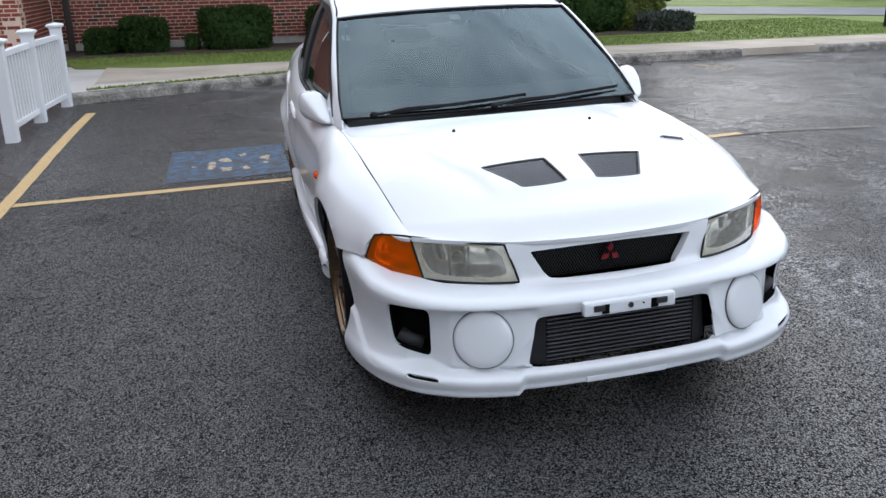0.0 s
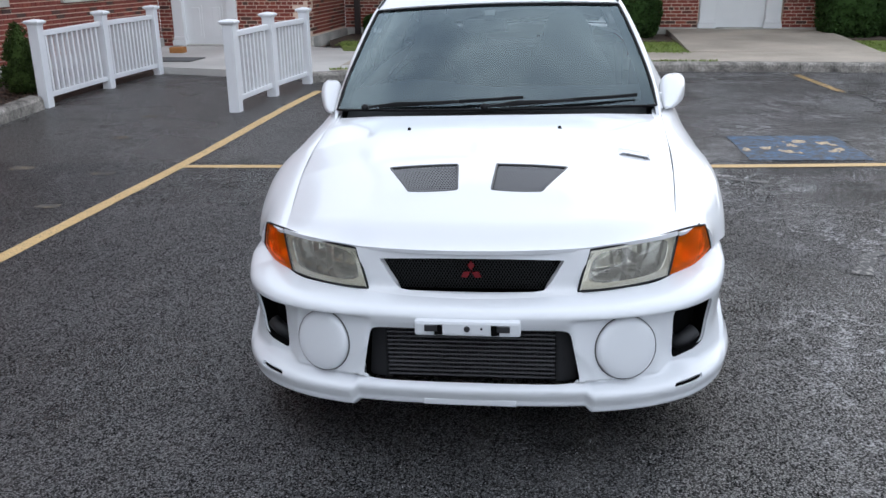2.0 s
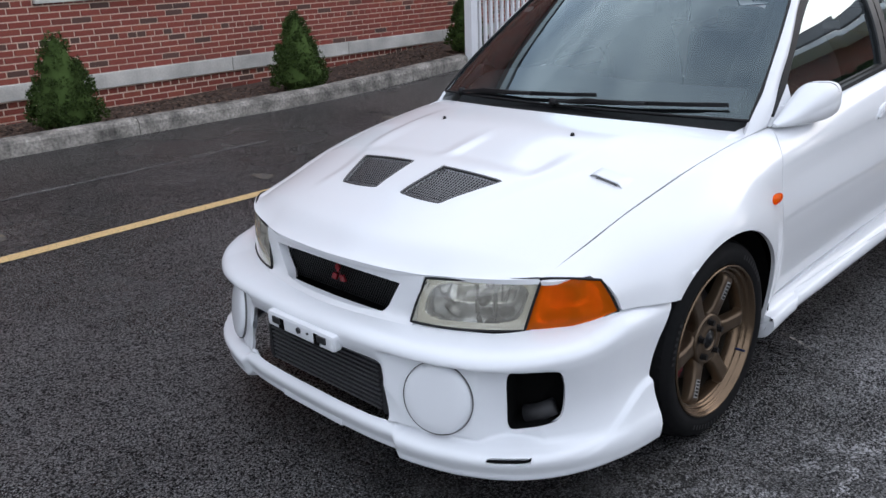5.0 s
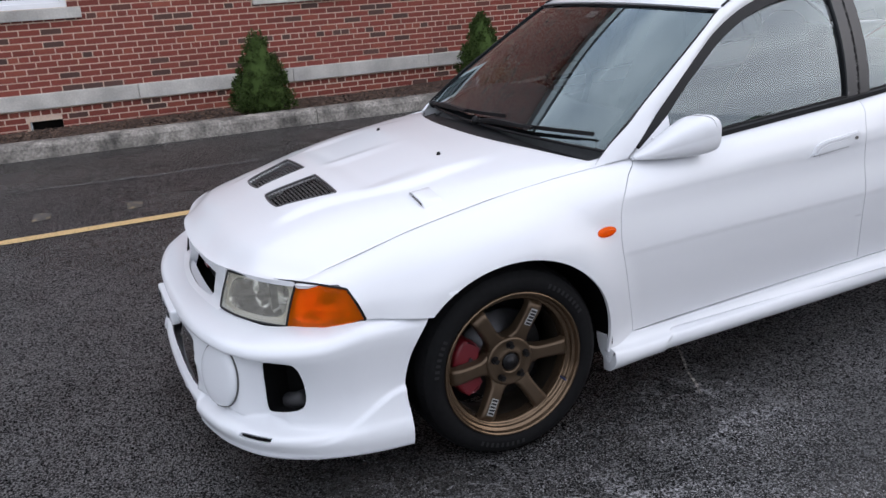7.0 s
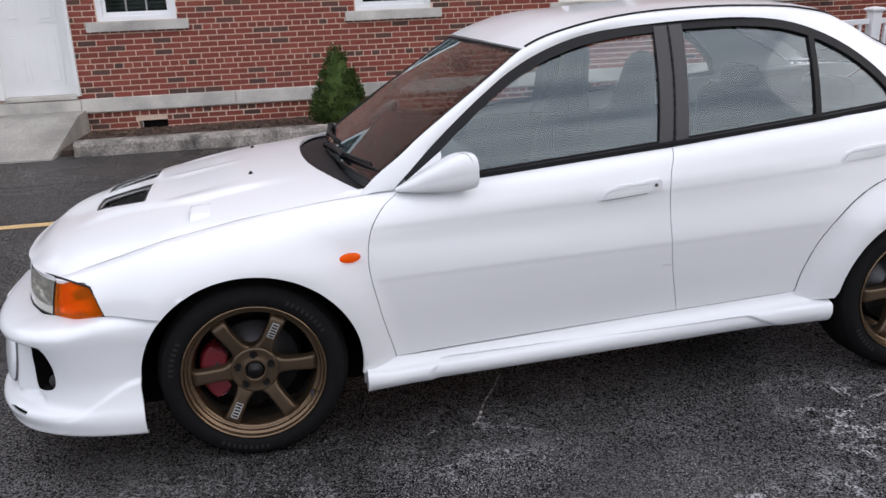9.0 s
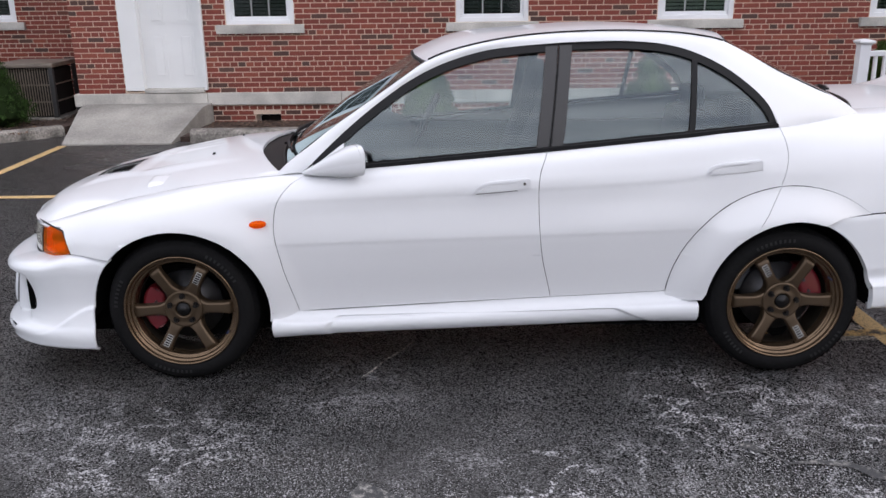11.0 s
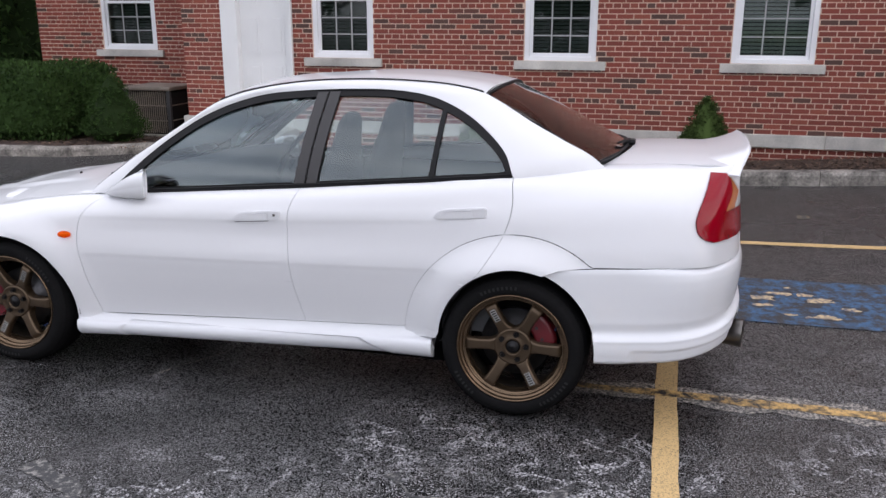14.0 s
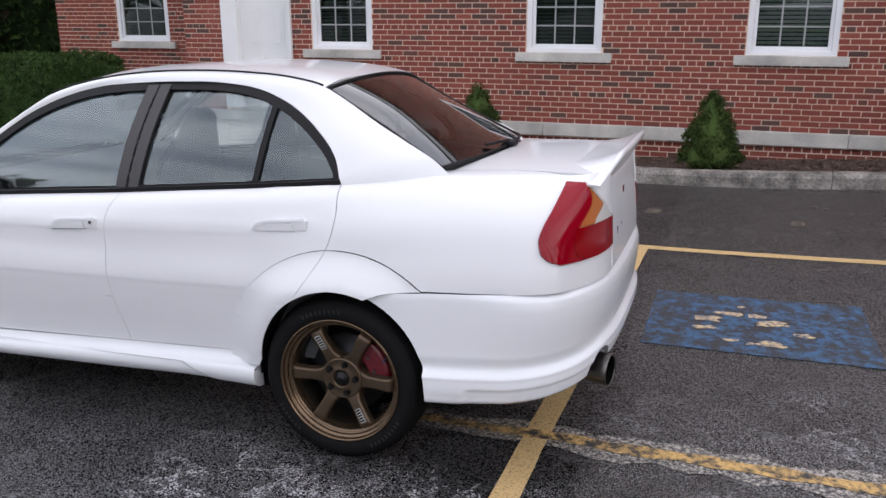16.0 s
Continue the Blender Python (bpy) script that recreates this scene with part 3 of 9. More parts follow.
WALL_X = -7.33
def build_beds():
    kerb([(-5.82, -1.95), (-5.80, 0.5), (-5.74, 3.4), (-5.66, 5.75)], 0.17, 0.15, "weathered grey concrete kerb along the mulch bed", side=1)
    sheet("mulch_bed", [(-7.33, -2.1), (-5.95, -2.1), (-5.85, 3.4), (-5.78, 5.9), (-5.75, 11.0), (-7.33, 11.0)], 0.06, MULCH, "dark brown mulch bed at the foot of the brick wall", "mulch bed", thick=0.3)
    def chips(rnd):
        y = rnd.uniform(-2.0, 7.2)
        x = rnd.uniform(-7.28, -5.92)
        return (x, y, ground_z(x, y) + 0.062 + rnd.uniform(0, 0.022)), (0, 0, 1)
    scatter("mulch_chips", 22000, chips, 0.024, CHIP, "loose dark brown bark chips", "mulch", 3, flat=True, tri=False)
    # bed by the recessed wing
    kerb([(-6.55, -3.75), (-6.2, -4.05), (-5.6, -4.8), (-5.45, -5.6), (-5.45, -9.0)], 0.15, 0.13, "grey concrete kerb round the hedge bed", side=-1)
    sheet("mulch_bed", [(-9.1, -12), (-5.6, -12), (-5.6, -5.4), (-5.75, -4.8), (-6.3, -4.12), (-6.7, -3.8), (-9.1, -3.8)], 0.10, MULCH, "dark brown mulch bed under the hedge", "mulch bed", thick=0.3)
    def chips2(rnd):
        y = rnd.uniform(-7.0, -4.0)
        x = rnd.uniform(-9.0, -6.0)
        return (x, y, ground_z(x, y) + 0.11), (0, 0, 1)
    scatter("mulch_chips", 3000, chips2, 0.035, CHIP, "loose dark brown bark chips", "mulch", 4, flat=True, tri=False)
    # ramp slab at the side door
    bm = bmesh.new()
    z_top, z0 = 0.12, ground_z(-5.8, -2.7)
    vs = [bm.verts.new(p) for p in ((-7.33, -3.75, -0.4), (-5.75, -3.45, z0 - 0.1), (-5.75, -2.15, z0 - 0.1), (-7.33, -2.05, -0.4), (-7.33, -3.75, z_top), (-6.95, -3.7, z_top - 0.01), (-5.75, -3.45, z0 + 0.02), (-5.75, -2.15, z0 + 0.02), (-6.95, -2.08, z_top - 0.01), (-7.33, -2.05, z_top))]
    for f in ((4, 5, 8, 9), (5, 6, 7, 8), (0, 1, 6, 5, 4), (3, 9, 8, 7, 2), (1, 2, 7, 6), (0, 3, 2, 1), (0, 4, 9, 3)):
        bm.faces.new([vs[k] for k in f])
    bmesh.ops.recalc_face_normals(bm, faces=bm.faces[:])
    tagged(part("door_ramp", bm, RAMP_CONCRETE), "weathered concrete ramp up to the side door", "ramp", kind="structure")
    # kerb, walk and lawn beyond the bays
    kerb([(-3.15, 7.95), (-2.4, 8.35), (-1.5, 8.7), (-0.7, 8.95), (0.6, 9.45), (2.0, 9.6), (7.3, 9.7)], 0.16, 0.13, "weathered concrete kerb in front of the walk", side=1)
    kerb([(8.9, 9.9), (9.3, 9.75), (14.0, 9.9)], 0.16, 0.13, "weathered concrete kerb beyond the dropped apron", side=1)
    sheet("pavement", [(-2.95, 8.3), (-1.5, 8.95), (0.5, 9.62), (2.0, 9.76), (7.6, 9.86), (16, 10.05), (16, 11.4), (4.9, 11.4), (-0.3, 11.1), (-2.2, 10.9), (-3.1, 11.3)], 0.125, WALKWAY, "brownish concrete walk along the lawn", "pavement", follow=False)
    sheet("entrance_pad", [(-7.33, 9.2), (-3.3, 8.3), (-3.0, 8.35), (-2.95, 11.55), (-4.4, 12.3), (-7.33, 12.3)], 0.10, PALE_CONCRETE, "pale new concrete pad in front of the entrance", "concrete pad", follow=False)
    sheet("kerb_ramp", [(-3.0, 8.5), (-1.75, 8.95), (-2.0, 9.15), (-2.95, 9.0)], 0.128, PALE_CONCRETE, "small pale concrete wedge beside the walk", "concrete", follow=False)
    sheet("lawn", [(-3.6, 11.5), (-2.2, 10.95), (-0.3, 11.15), (2.4, 11.3), (2.4, 13.6), (-4.2, 13.6)], 0.12, GRASS, "strip of green lawn before the hedge", "lawn", follow=False)
    sheet("soil_bed", [(-4.3, 13.2), (2.4, 13.2), (2.4, 15.05), (-4.3, 15.05)], 0.135, SOIL, "bare brown soil bed along the far wall", "soil", follow=False)
    sheet("lawn", [(4.9, 11.5), (16, 11.5), (40, 13), (60, 40), (14.5, 26), (11.2, 20), (6, 20), (5.4, 13.0)], 0.12, GRASS, "wide mown green lawn beside the road", "lawn", follow=False)
    sheet("soil_bed", [(4.6, 13.6), (8.6, 13.9), (9.2, 15.2), (8.6, 16.4), (4.6, 15.05)], 0.14, SOIL, "bare brown soil under the conifers", "soil", follow=False)
    bm = bmesh.new()
    vs = [bm.verts.new(p) for p in ((2.3, 11.35, 0.0), (5.3, 11.35, 0.0), (5.3, 15.05, 0.0), (2.3, 15.05, 0.0), (2.3, 11.35, 0.128), (5.3, 11.35, 0.128), (5.3, 13.6, 0.22), (5.3, 15.05, 0.24), (2.3, 15.05, 0.24), (2.3, 13.6, 0.22))]
    for f in ((4, 5, 6, 9), (9, 6, 7, 8), (0, 1, 5, 4), (1, 2, 7, 6, 5), (0, 4, 9, 8, 3), (2, 3, 8, 7)):
        bm.faces.new([vs[k] for k in f])
    bmesh.ops.recalc_face_normals(bm, faces=bm.faces[:])
    tagged(part("door_ramp", bm, WALKWAY), "brown concrete ramp up to the far door", "ramp", kind="structure")
    # road beyond the lawn
    strip("road", [(3, 33), (13, 22.5), (19, 16.5), (30, 8), (60, -10)], 4.4, mat("road asphalt", (0.20, 0.20, 0.21), 0.7, stain=0.2, vary=0.1), "grey side road beyond the lawn", 0.14, "road", jitter=0.0)
    tagged(part("lawn", prism_bm([(9, 32), (20, 20.5), (32, 11.5), (80, -10), (80, 60), (9, 60)], 0.0, 0.13), GRASS), "mown green lawn across the road", "lawn", kind="structure")
    def blades(rnd):
        while True:
            x, y = rnd.uniform(-4, 14), rnd.uniform(11.0, 17)
            if (x < 2.3 and y < 13.4 and y > 11.0 + max(0, -0.35 * (x + 0.3))) or (x > 5.4 and y > 11.55 and not (x < 9 and y > 13.5)):
                return (x, y, 0.12), (0, 0, 1)
    scatter("grass_blades", 30000, blades, 0.028, BLADE, "short green grass blades", "grass", 8)
    def edge(rnd):
        t = rnd.uniform(0, 1)
        x = -3.0 + 5.5 * t
        y = np.interp(x, [-3.0, -1.5, 0.5, 2.5], [8.4, 9.0, 9.66, 9.8]) + rnd.uniform(-0.02, 0.05)
        return (x, y, 0.125), (0, 0, 1)
    scatter("grass_blades", 1500, edge, 0.035, BLADE, "grass growing in the joint behind the kerb", "grass", 9)


# ---------------------------------------------------------------- brick walls
COURSE, LENGTH, JOINT = 0.0677, 0.213, 0.011
def lay_bricks(u0, u1, z0, z1, holes, seed):
    """Running bond with an odd course of headers: (u, z, width, height) of every brick on a wall."""
    rnd = random.Random(seed)
    out = []
    for k in range(int((z1 - z0) / COURSE)):
        z = z0 + k * COURSE
        step = LENGTH / 2 if k % 6 == 5 else LENGTH
        u = u0 - (0.5 * step if k % 2 else 0.0) - rnd.uniform(0, 0.01)
        while u < u1:
            parts = [(max(u, u0), min(u + step, u1))]
            for hu0, hu1, hz0, hz1 in holes:
                if z + COURSE * 0.6 > hz0 and z + COURSE * 0.4 < hz1:
                    nxt = []
                    for a, b in parts:
                        nxt += [(a, min(b, hu0)), (max(a, hu1), b)] if a < hu1 and b > hu0 else [(a, b)]
                    parts = [(a, b) for a, b in nxt if b - a > 0.03]
            out += [(a, z, b - a - JOINT, COURSE - JOINT) for a, b in parts if b - a > 0.03]
            u += step
    return out


def brick_wall(name, origin, along, out_dir, length, z0, z1, holes, label, seed, thick=0.3, near=None):
    """A wall with its mortar body, real openings, and a brick for every brick. holes: (u0, u1, z0, z1)."""
    o, a, d = Vector(origin), Vector(along), Vector(out_dir)
    us = sorted({0, length, *[h[0] for h in holes], *[h[1] for h in holes]})
    zs = sorted({z0 - 0.3, z1, *[h[2] for h in holes], *[h[3] for h in holes]})
    verts, faces = [], []
    for u_a, u_b in zip(us, us[1:]):
        for z_a, z_b in zip(zs, zs[1:]):
            if any(h[0] - 1e-6 <= u_a and u_b <= h[1] + 1e-6 and h[2] - 1e-6 <= z_a and z_b <= h[3] + 1e-6 for h in holes):
                continue
            k = len(verts)
            for dd in (-thick, -0.009):
                for u, z in ((u_a, z_a), (u_b, z_a), (u_b, z_b), (u_a, z_b)):
                    p = o + a * u + d * dd
                    verts.append((p.x, p.y, z))
            faces += [(k, k + 1, k + 2, k + 3), (k + 4, k + 7, k + 6, k + 5), (k, k + 4, k + 5, k + 1), (k + 1, k + 5, k + 6, k + 2), (k + 2, k + 6, k + 7, k + 3), (k + 3, k + 7, k + 4, k)]
    wall = tagged(mesh_ob(name, verts, faces, MORTAR), label, "brick wall", kind="structure")
    rnd = random.Random(seed + 1)
    bricks = lay_bricks(0, length, z0, z1, holes, seed)
    single = []
    if near:
        full = [b for b in bricks if abs(b[2] - (LENGTH - JOINT)) < 0.004 and near[0] < b[0] < near[1] and b[1] < near[2]]
        single = full[:300]
    rest = [b for b in bricks if b not in set(single)]
    verts, faces = [], []
    def six(u, z, w, h, proud):
        k = len(verts)
        for dd in (-0.012, proud):
            c = 0.003 if dd == proud else 0.0
            for uu, zz in ((u + c, z + c), (u + w - c, z + c), (u + w - c, z + h - c), (u + c, z + h - c)):
                p = o + a * uu + d * dd
                verts.append((p.x, p.y, zz))
        flip = (a.cross(Vector((0, 0, 1))).dot(d)) < 0
        q = [(k + 4, k + 5, k + 6, k + 7), (k, k + 1, k + 5, k + 4), (k + 1, k + 2, k + 6, k + 5), (k + 2, k + 3, k + 7, k + 6), (k + 3, k, k + 4, k + 7)]
        faces.extend([f[::-1] for f in q] if flip else q)
    for u, z, w, h in rest:
        six(u, z, w, h, rnd.uniform(-0.002, 0.002))
    tagged(mesh_ob("bricks", verts, faces, BRICK, wall), kind="stuff")
    if single:
        me = None
        w, h = LENGTH - JOINT, COURSE - JOINT
        verts, faces = [], []
        oo, o = o, Vector((0, 0, 0))
        six(0, 0, w, h, 0.0)
        me = bpy.data.meshes.new("brick")
        me.from_pydata(verts, [], faces)
        me.materials.append(BRICK)
        for u, z, bw, bh in single:
            ob = new("brick", me)
            ob.parent = wall
            p = oo + a * u + d * rnd.uniform(-0.002, 0.002)
            ob.location = (p.x, p.y, z)
    return wall


SILL_Z, HEAD_Z = 1.13, 2.72
MAIN_WINDOWS = [(-1.33, 0.9), (1.72, 0.95), (4.38, 0.99), (7.15, 0.99), (9.7, 0.95)]


def window_unit(number, centre, width, x, blind, label):
    """White double-hung window in the wall that faces +x: frame, two sashes with bars, panes, blind, stone sill."""
    w = thing(f"window_{number}", label, "window", kind="structure")
    y0, y1 = centre - width / 2, centre + width / 2
    bm = box_bm((x - 0.14, y0, SILL_Z), (x - 0.015, y0 + 0.065, HEAD_Z), 0.006)
    box_bm((x - 0.14, y1 - 0.065, SILL_Z), (x - 0.015, y1, HEAD_Z), 0.006, bm)
    box_bm((x - 0.14, y0 + 0.065, HEAD_Z - 0.07), (x - 0.015, y1 - 0.065, HEAD_Z), 0.006, bm)
    box_bm((x - 0.14, y0 + 0.065, SILL_Z), (x - 0.015, y1 - 0.065, SILL_Z + 0.055), 0.006, bm)
    part("window_frame", bm, VINYL, w)
    mid = (SILL_Z + HEAD_Z) / 2
    for z0, z1, dx in ((SILL_Z + 0.055, mid + 0.02, 0.05), (mid - 0.02, HEAD_Z - 0.07, 0.085)):
        bm = bmesh.new()
        for a, b, c, d in ((y0 + 0.067, y0 + 0.105, z0, z1), (y1 - 0.105, y1 - 0.067, z0, z1), (y0 + 0.105, y1 - 0.105, z0, z0 + 0.045), (y0 + 0.105, y1 - 0.105, z1 - 0.04, z1)):
            box_bm((x - dx - 0.035, a, c), (x - dx, b, d), 0.004, bm)
        sash = part("sash", bm, VINYL, w)
        bm = bmesh.new()
        ww = y1 - y0 - 0.21
        for k in (1, 2):
            yy = y0 + 0.105 + ww * k / 3
            box_bm((x - dx - 0.022, yy - 0.009, z0 + 0.045), (x - dx - 0.012, yy + 0.009, z1 - 0.04), 0, bm)
        for k in (1, 2):
            zz = z0 + 0.045 + (z1 - z0 - 0.085) * k / 3
            box_bm((x - dx - 0.0205, y0 + 0.105, zz - 0.009), (x - dx - 0.0135, y1 - 0.105, zz + 0.009), 0, bm)
        part("glazing_bars", bm, mat("grey glazing bars", (0.33, 0.34, 0.34), 0.5), sash)
        pane = part("pane", box_bm((x - dx - 0.030, y0 + 0.10, z0 + 0.04), (x - dx - 0.026, y1 - 0.10, z1 - 0.035)), WINDOW_GLASS, sash)
        pane.visible_shadow = False
    slats = []
    n = int((HEAD_Z - SILL_Z - 0.15) / 0.048)
    for k in range(n):
        z = SILL_Z + 0.075 + k * 0.048
        slats.append(((x - 0.185, y0 + 0.07, z), (x - 0.165, y1 - 0.07, z + 0.034)))
    boxes("blind", slats, blind, w, "lowered slatted blind behind the glass")
    part("dark_room", box_bm((x - 0.33, y0, SILL_Z), (x - 0.31, y1, HEAD_Z)), DARK_ROOM, w)
    bm = box_bm((x - 0.1, y0 - 0.13, SILL_Z - 0.115), (x + 0.05, y1 + 0.13, SILL_Z - 0.002), 0.008)
    part("window_sill", bm, LIMESTONE, w, "pale limestone sill")
    return w


def panel_door(name, origin, along, out_dir, width, height, label, knob_u, pil=0.24, base=True, pil_b=None):
    """White six-panel door in a painted surround with a moulded base at each side."""
    d = thing(name, label, "door", kind="structure")
    o, a, n = Vector(origin), Vector(along), Vector(out_dir)
    def slab(u0, u1, z0, z1, d0, d1, bevel=0.004, bm=None):
        p, q = o + a * u0 + n * d0, o + a * u1 + n * d1
        return box_bm((min(p.x, q.x), min(p.y, q.y), o.z + z0), (max(p.x, q.x), max(p.y, q.y), o.z + z1), bevel, bm)
    leaf = part("door_leaf", slab(0, width, 0.02, height, -0.10, -0.06), WHITE_PAINT, d)
    rows = ((0.14, 0.74), (0.86, 1.42), (1.54, height - 0.14))
    for z0, z1 in rows:
        for k in range(2):
            u0 = 0.11 + k * (width - 0.06) / 2
            u1 = u0 + width / 2 - 0.19
            bm = slab(u0, u1, z0, z1, -0.062, -0.052, 0.0)
            slab(u0 + 0.045, u1 - 0.045, z0 + 0.045, z1 - 0.045, -0.06, -0.044, 0.006, bm)
            part("door_panel", bm, WHITE_PAINT, leaf)
    if knob_u is not None:
        p = o + a * knob_u + n * -0.03
        bm = bmesh.new()
        bmesh.ops.create_uvsphere(bm, u_segments=14, v_segments=9, radius=0.03, matrix=Matrix.Translation((p.x, p.y, o.z + 0.98)))
        bmesh.ops.create_uvsphere(bm, u_segments=12, v_segments=7, radius=0.02, matrix=Matrix.Translation((p.x, p.y, o.z + 1.12)) @ Matrix.Diagonal((1, 1, 1, 1)))
        part("door_knob", bm, KNOB, leaf, "dark door knob", smooth=True)
    pil_b = pil if pil_b is None else pil_b
    for u0, u1 in ((-pil, 0.0), (width, width + pil_b)):
        bm = slab(u0, u1, 0.0, height + 0.35, -0.10, 0.05, 0.008)
        part("pilaster", bm, WHITE_PAINT, d)
        if base:
            bm = slab(u0 - 0.03, u1 + 0.03, 0.0, 0.10, -0.08, 0.085, 0.012)
            slab(u0 - 0.015, u1 + 0.015, 0.10, 0.17, -0.08, 0.068, 0.02, bm)
            part("pilaster_base", bm, WHITE_PAINT, d)
    part("lintel", slab(-pil, width + pil_b, height + 0.003, height + 0.34, -0.10, 0.045, 0.01), WHITE_PAINT, d)
    part("threshold", slab(0, width, -0.03, 0.018, -0.12, 0.06, 0.005), LIMESTONE, d)
    return d


def build_building():
    x = WALL_X
    top, high = 3.9, 6.5
    holes = [(c - w / 2 + 3.84, c + w / 2 + 3.84, SILL_Z - 0.0, HEAD_Z) for c, w in MAIN_WINDOWS] + [(3.84 - 3.19, 3.84 - 2.13, 0.27, 2.75)]
    z_table = 0.25
    brick_wall("wall_main", (x, -3.84, 0), (0, 1, 0), (1, 0, 0), 16.14, z_table, high, holes, "red brick wall with pale mortar joints and dark headers", 11, near=(4.6, 8.6, 0.95))
    brick_wall("wall_foot", (x - 0.005, -3.84, 0), (0, 1, 0), (1, 0, 0), 16.14, z_table - 0.17 - 6 * COURSE, z_table - 0.165, [(2.36, 2.70, -0.20, -0.02)], "red brick footing below the stone band", 12)
    tagged(part("vent_well", box_bm((x - 0.29, -1.46, -0.24), (x - 0.25, -1.1, -0.02)), BLACK_VOID), "dark foundation vent opening at the wall's foot", "vent", kind="structure")
    band = thing("water_table", "pale limestone band round the foot of the wall", "stone band", kind="structure")
    for k in range(9):
        y0 = -3.9 + k * 1.8
        bm = box_bm((x - 0.02, y0 + 0.002, z_table - 0.165), (x + 0.05, min(y0 + 1.798, 12.28), z_table), 0.012)
        part("band_stone", bm, LIMESTONE, band)
    # stone return at the corner, and the recessed wing
    part("band_stone", box_bm((-9.1, -3.90, z_table - 0.165), (x - 0.022, -3.84, z_table), 0.012), LIMESTONE, band)
    brick_wall("wall_return", (x - 0.014, -3.84, 0), (-1, 0, 0), (0, -1, 0), 1.8, -0.4, high, [], "short red brick return wall", 13)
    brick_wall("wall_wing", (-9.1, -7.75, 0), (0, 1, 0), (1, 0, 0), 3.95, -0.4, high, [(1.3, 2.35, SILL_Z, HEAD_Z)], "red brick wall of the recessed wing", 14)
    brick_wall("wall_wing_end", (-9.114, -7.75, 0), (-1, 0, 0), (0, -1, 0), 6.0, -0.4, high, [], "red brick end wall of the recessed wing", 15)
    for k, (c, w) in enumerate(MAIN_WINDOWS):
        window_unit(k + 1, c, w, x, PALE_BLIND if k == 2 else BLIND, "white window with a pale closed blind and stone sill" if k == 2 else "white window with a dark slatted blind and stone sill")
    window_unit(6, -5.93, 1.05, -9.1, BLIND, "white window with dark panes in the recessed wing")
    panel_door("door_1", (x, -2.93, 0.29), (0, 1, 0), (1, 0, 0), 0.80, 2.08, "closed white panelled side door in a white surround", None, pil=0.258, base=False, pil_b=0.045)
    # porch wall with the entrance, and the far wing
    holes = [(-6.95 + 7.33 - 0.05, -5.95 + 7.33 + 0.12, 0.1, 2.6)]
    brick_wall("wall_porch", (-7.33, 12.3, 0), (1, 0, 0), (0, -1, 0), 2.9, 0.1, top, holes, "red brick wall beside the entrance door", 16)
    panel_door("door_2", (-6.86, 12.3, 0.11), (1, 0, 0), (0, -1, 0), 0.86, 2.08, "closed white entrance door with moulded pilasters", 0.74, pil=0.2)
    brick_wall("wall_porch_side", (-4.43, 12.3, 0), (0, 1, 0), (1, 0, 0), 2.7, 0.3, top, [], "red brick side wall with a stone foot", 17)
    brick_wall("wall_far", (-4.43, 15.0, 0), (1, 0, 0), (0, -1, 0), 12.6, 0.27, top, [(2.92 + 4.43, 4.56 + 4.43, 0.1, 2.75)], "red brick wall of the far wing", 18)
    band = thing("water_table", "pale stone foot of the far wing", "stone band", kind="structure")
    part("band_stone", box_bm((-4.43, 12.36, 0.05), (-4.38, 14.94, 0.27), 0.01), LIMESTONE, band)
    part("band_stone", box_bm((-4.38, 14.94, 0.05), (2.9, 15.1, 0.27), 0.01), LIMESTONE, band)
    part("band_stone", box_bm((4.58, 14.94, 0.05), (8.17, 15.1, 0.27), 0.01), LIMESTONE, band)
    panel_door("door_3", (3.24, 15.0, 0.25), (1, 0, 0), (0, -1, 0), 0.98, 2.08, "closed white panelled door with moulded pilasters", 0.86, pil=0.30)
    bm = box_bm((-4.20, 14.86, 0.12), (-4.08, 14.965, 3.7), 0.012)
    box_bm((-4.215, 14.85, 1.2), (-4.065, 14.99, 1.24), 0, bm)
    tagged(part("downspout", bm, BROWN_METAL), "dark brown metal downspout on the brick wall", "downspout")
    # plain rest that closes the building
    tagged(part("eaves", box_bm((-16, -7.9, 6.5), (-7.1, 12.35, 6.75), 0.02), WHITE_PAINT), "white boarded eaves along the roof edge", "eaves", kind="structure")
    tagged(part("eaves", box_bm((-16, 12.1, 3.905), (8.4, 24, 4.155), 0.02), WHITE_PAINT), "white boarded eaves of the far wing", "eaves", kind="structure")
    slate = mat("roof shingles", (0.06, 0.058, 0.06), 0.85, vary=0.3, grain=8)
    bm = bmesh.new()
    for pts in (((-7.1, -7.9, 6.75), (-7.1, 12.35, 6.75), (-11.5, 12.35, 8.8), (-11.5, -7.9, 8.8)), ((-16, 12.1, 4.155), (8.4, 12.1, 4.155), (8.4, 18, 6.6), (-16, 18, 6.6))):
        bm.faces.new([bm.verts.new(p) for p in pts])
    g = bmesh.ops.extrude_face_region(bm, geom=bm.faces[:])
    for v in [v for v in g["geom"] if isinstance(v, bmesh.types.BMVert)]:
        v.co.z += 0.12
    bmesh.ops.recalc_face_normals(bm, faces=bm.faces[:])
    tagged(part("roof", bm, slate), "dark shingled roof slopes", "roof", kind="structure")


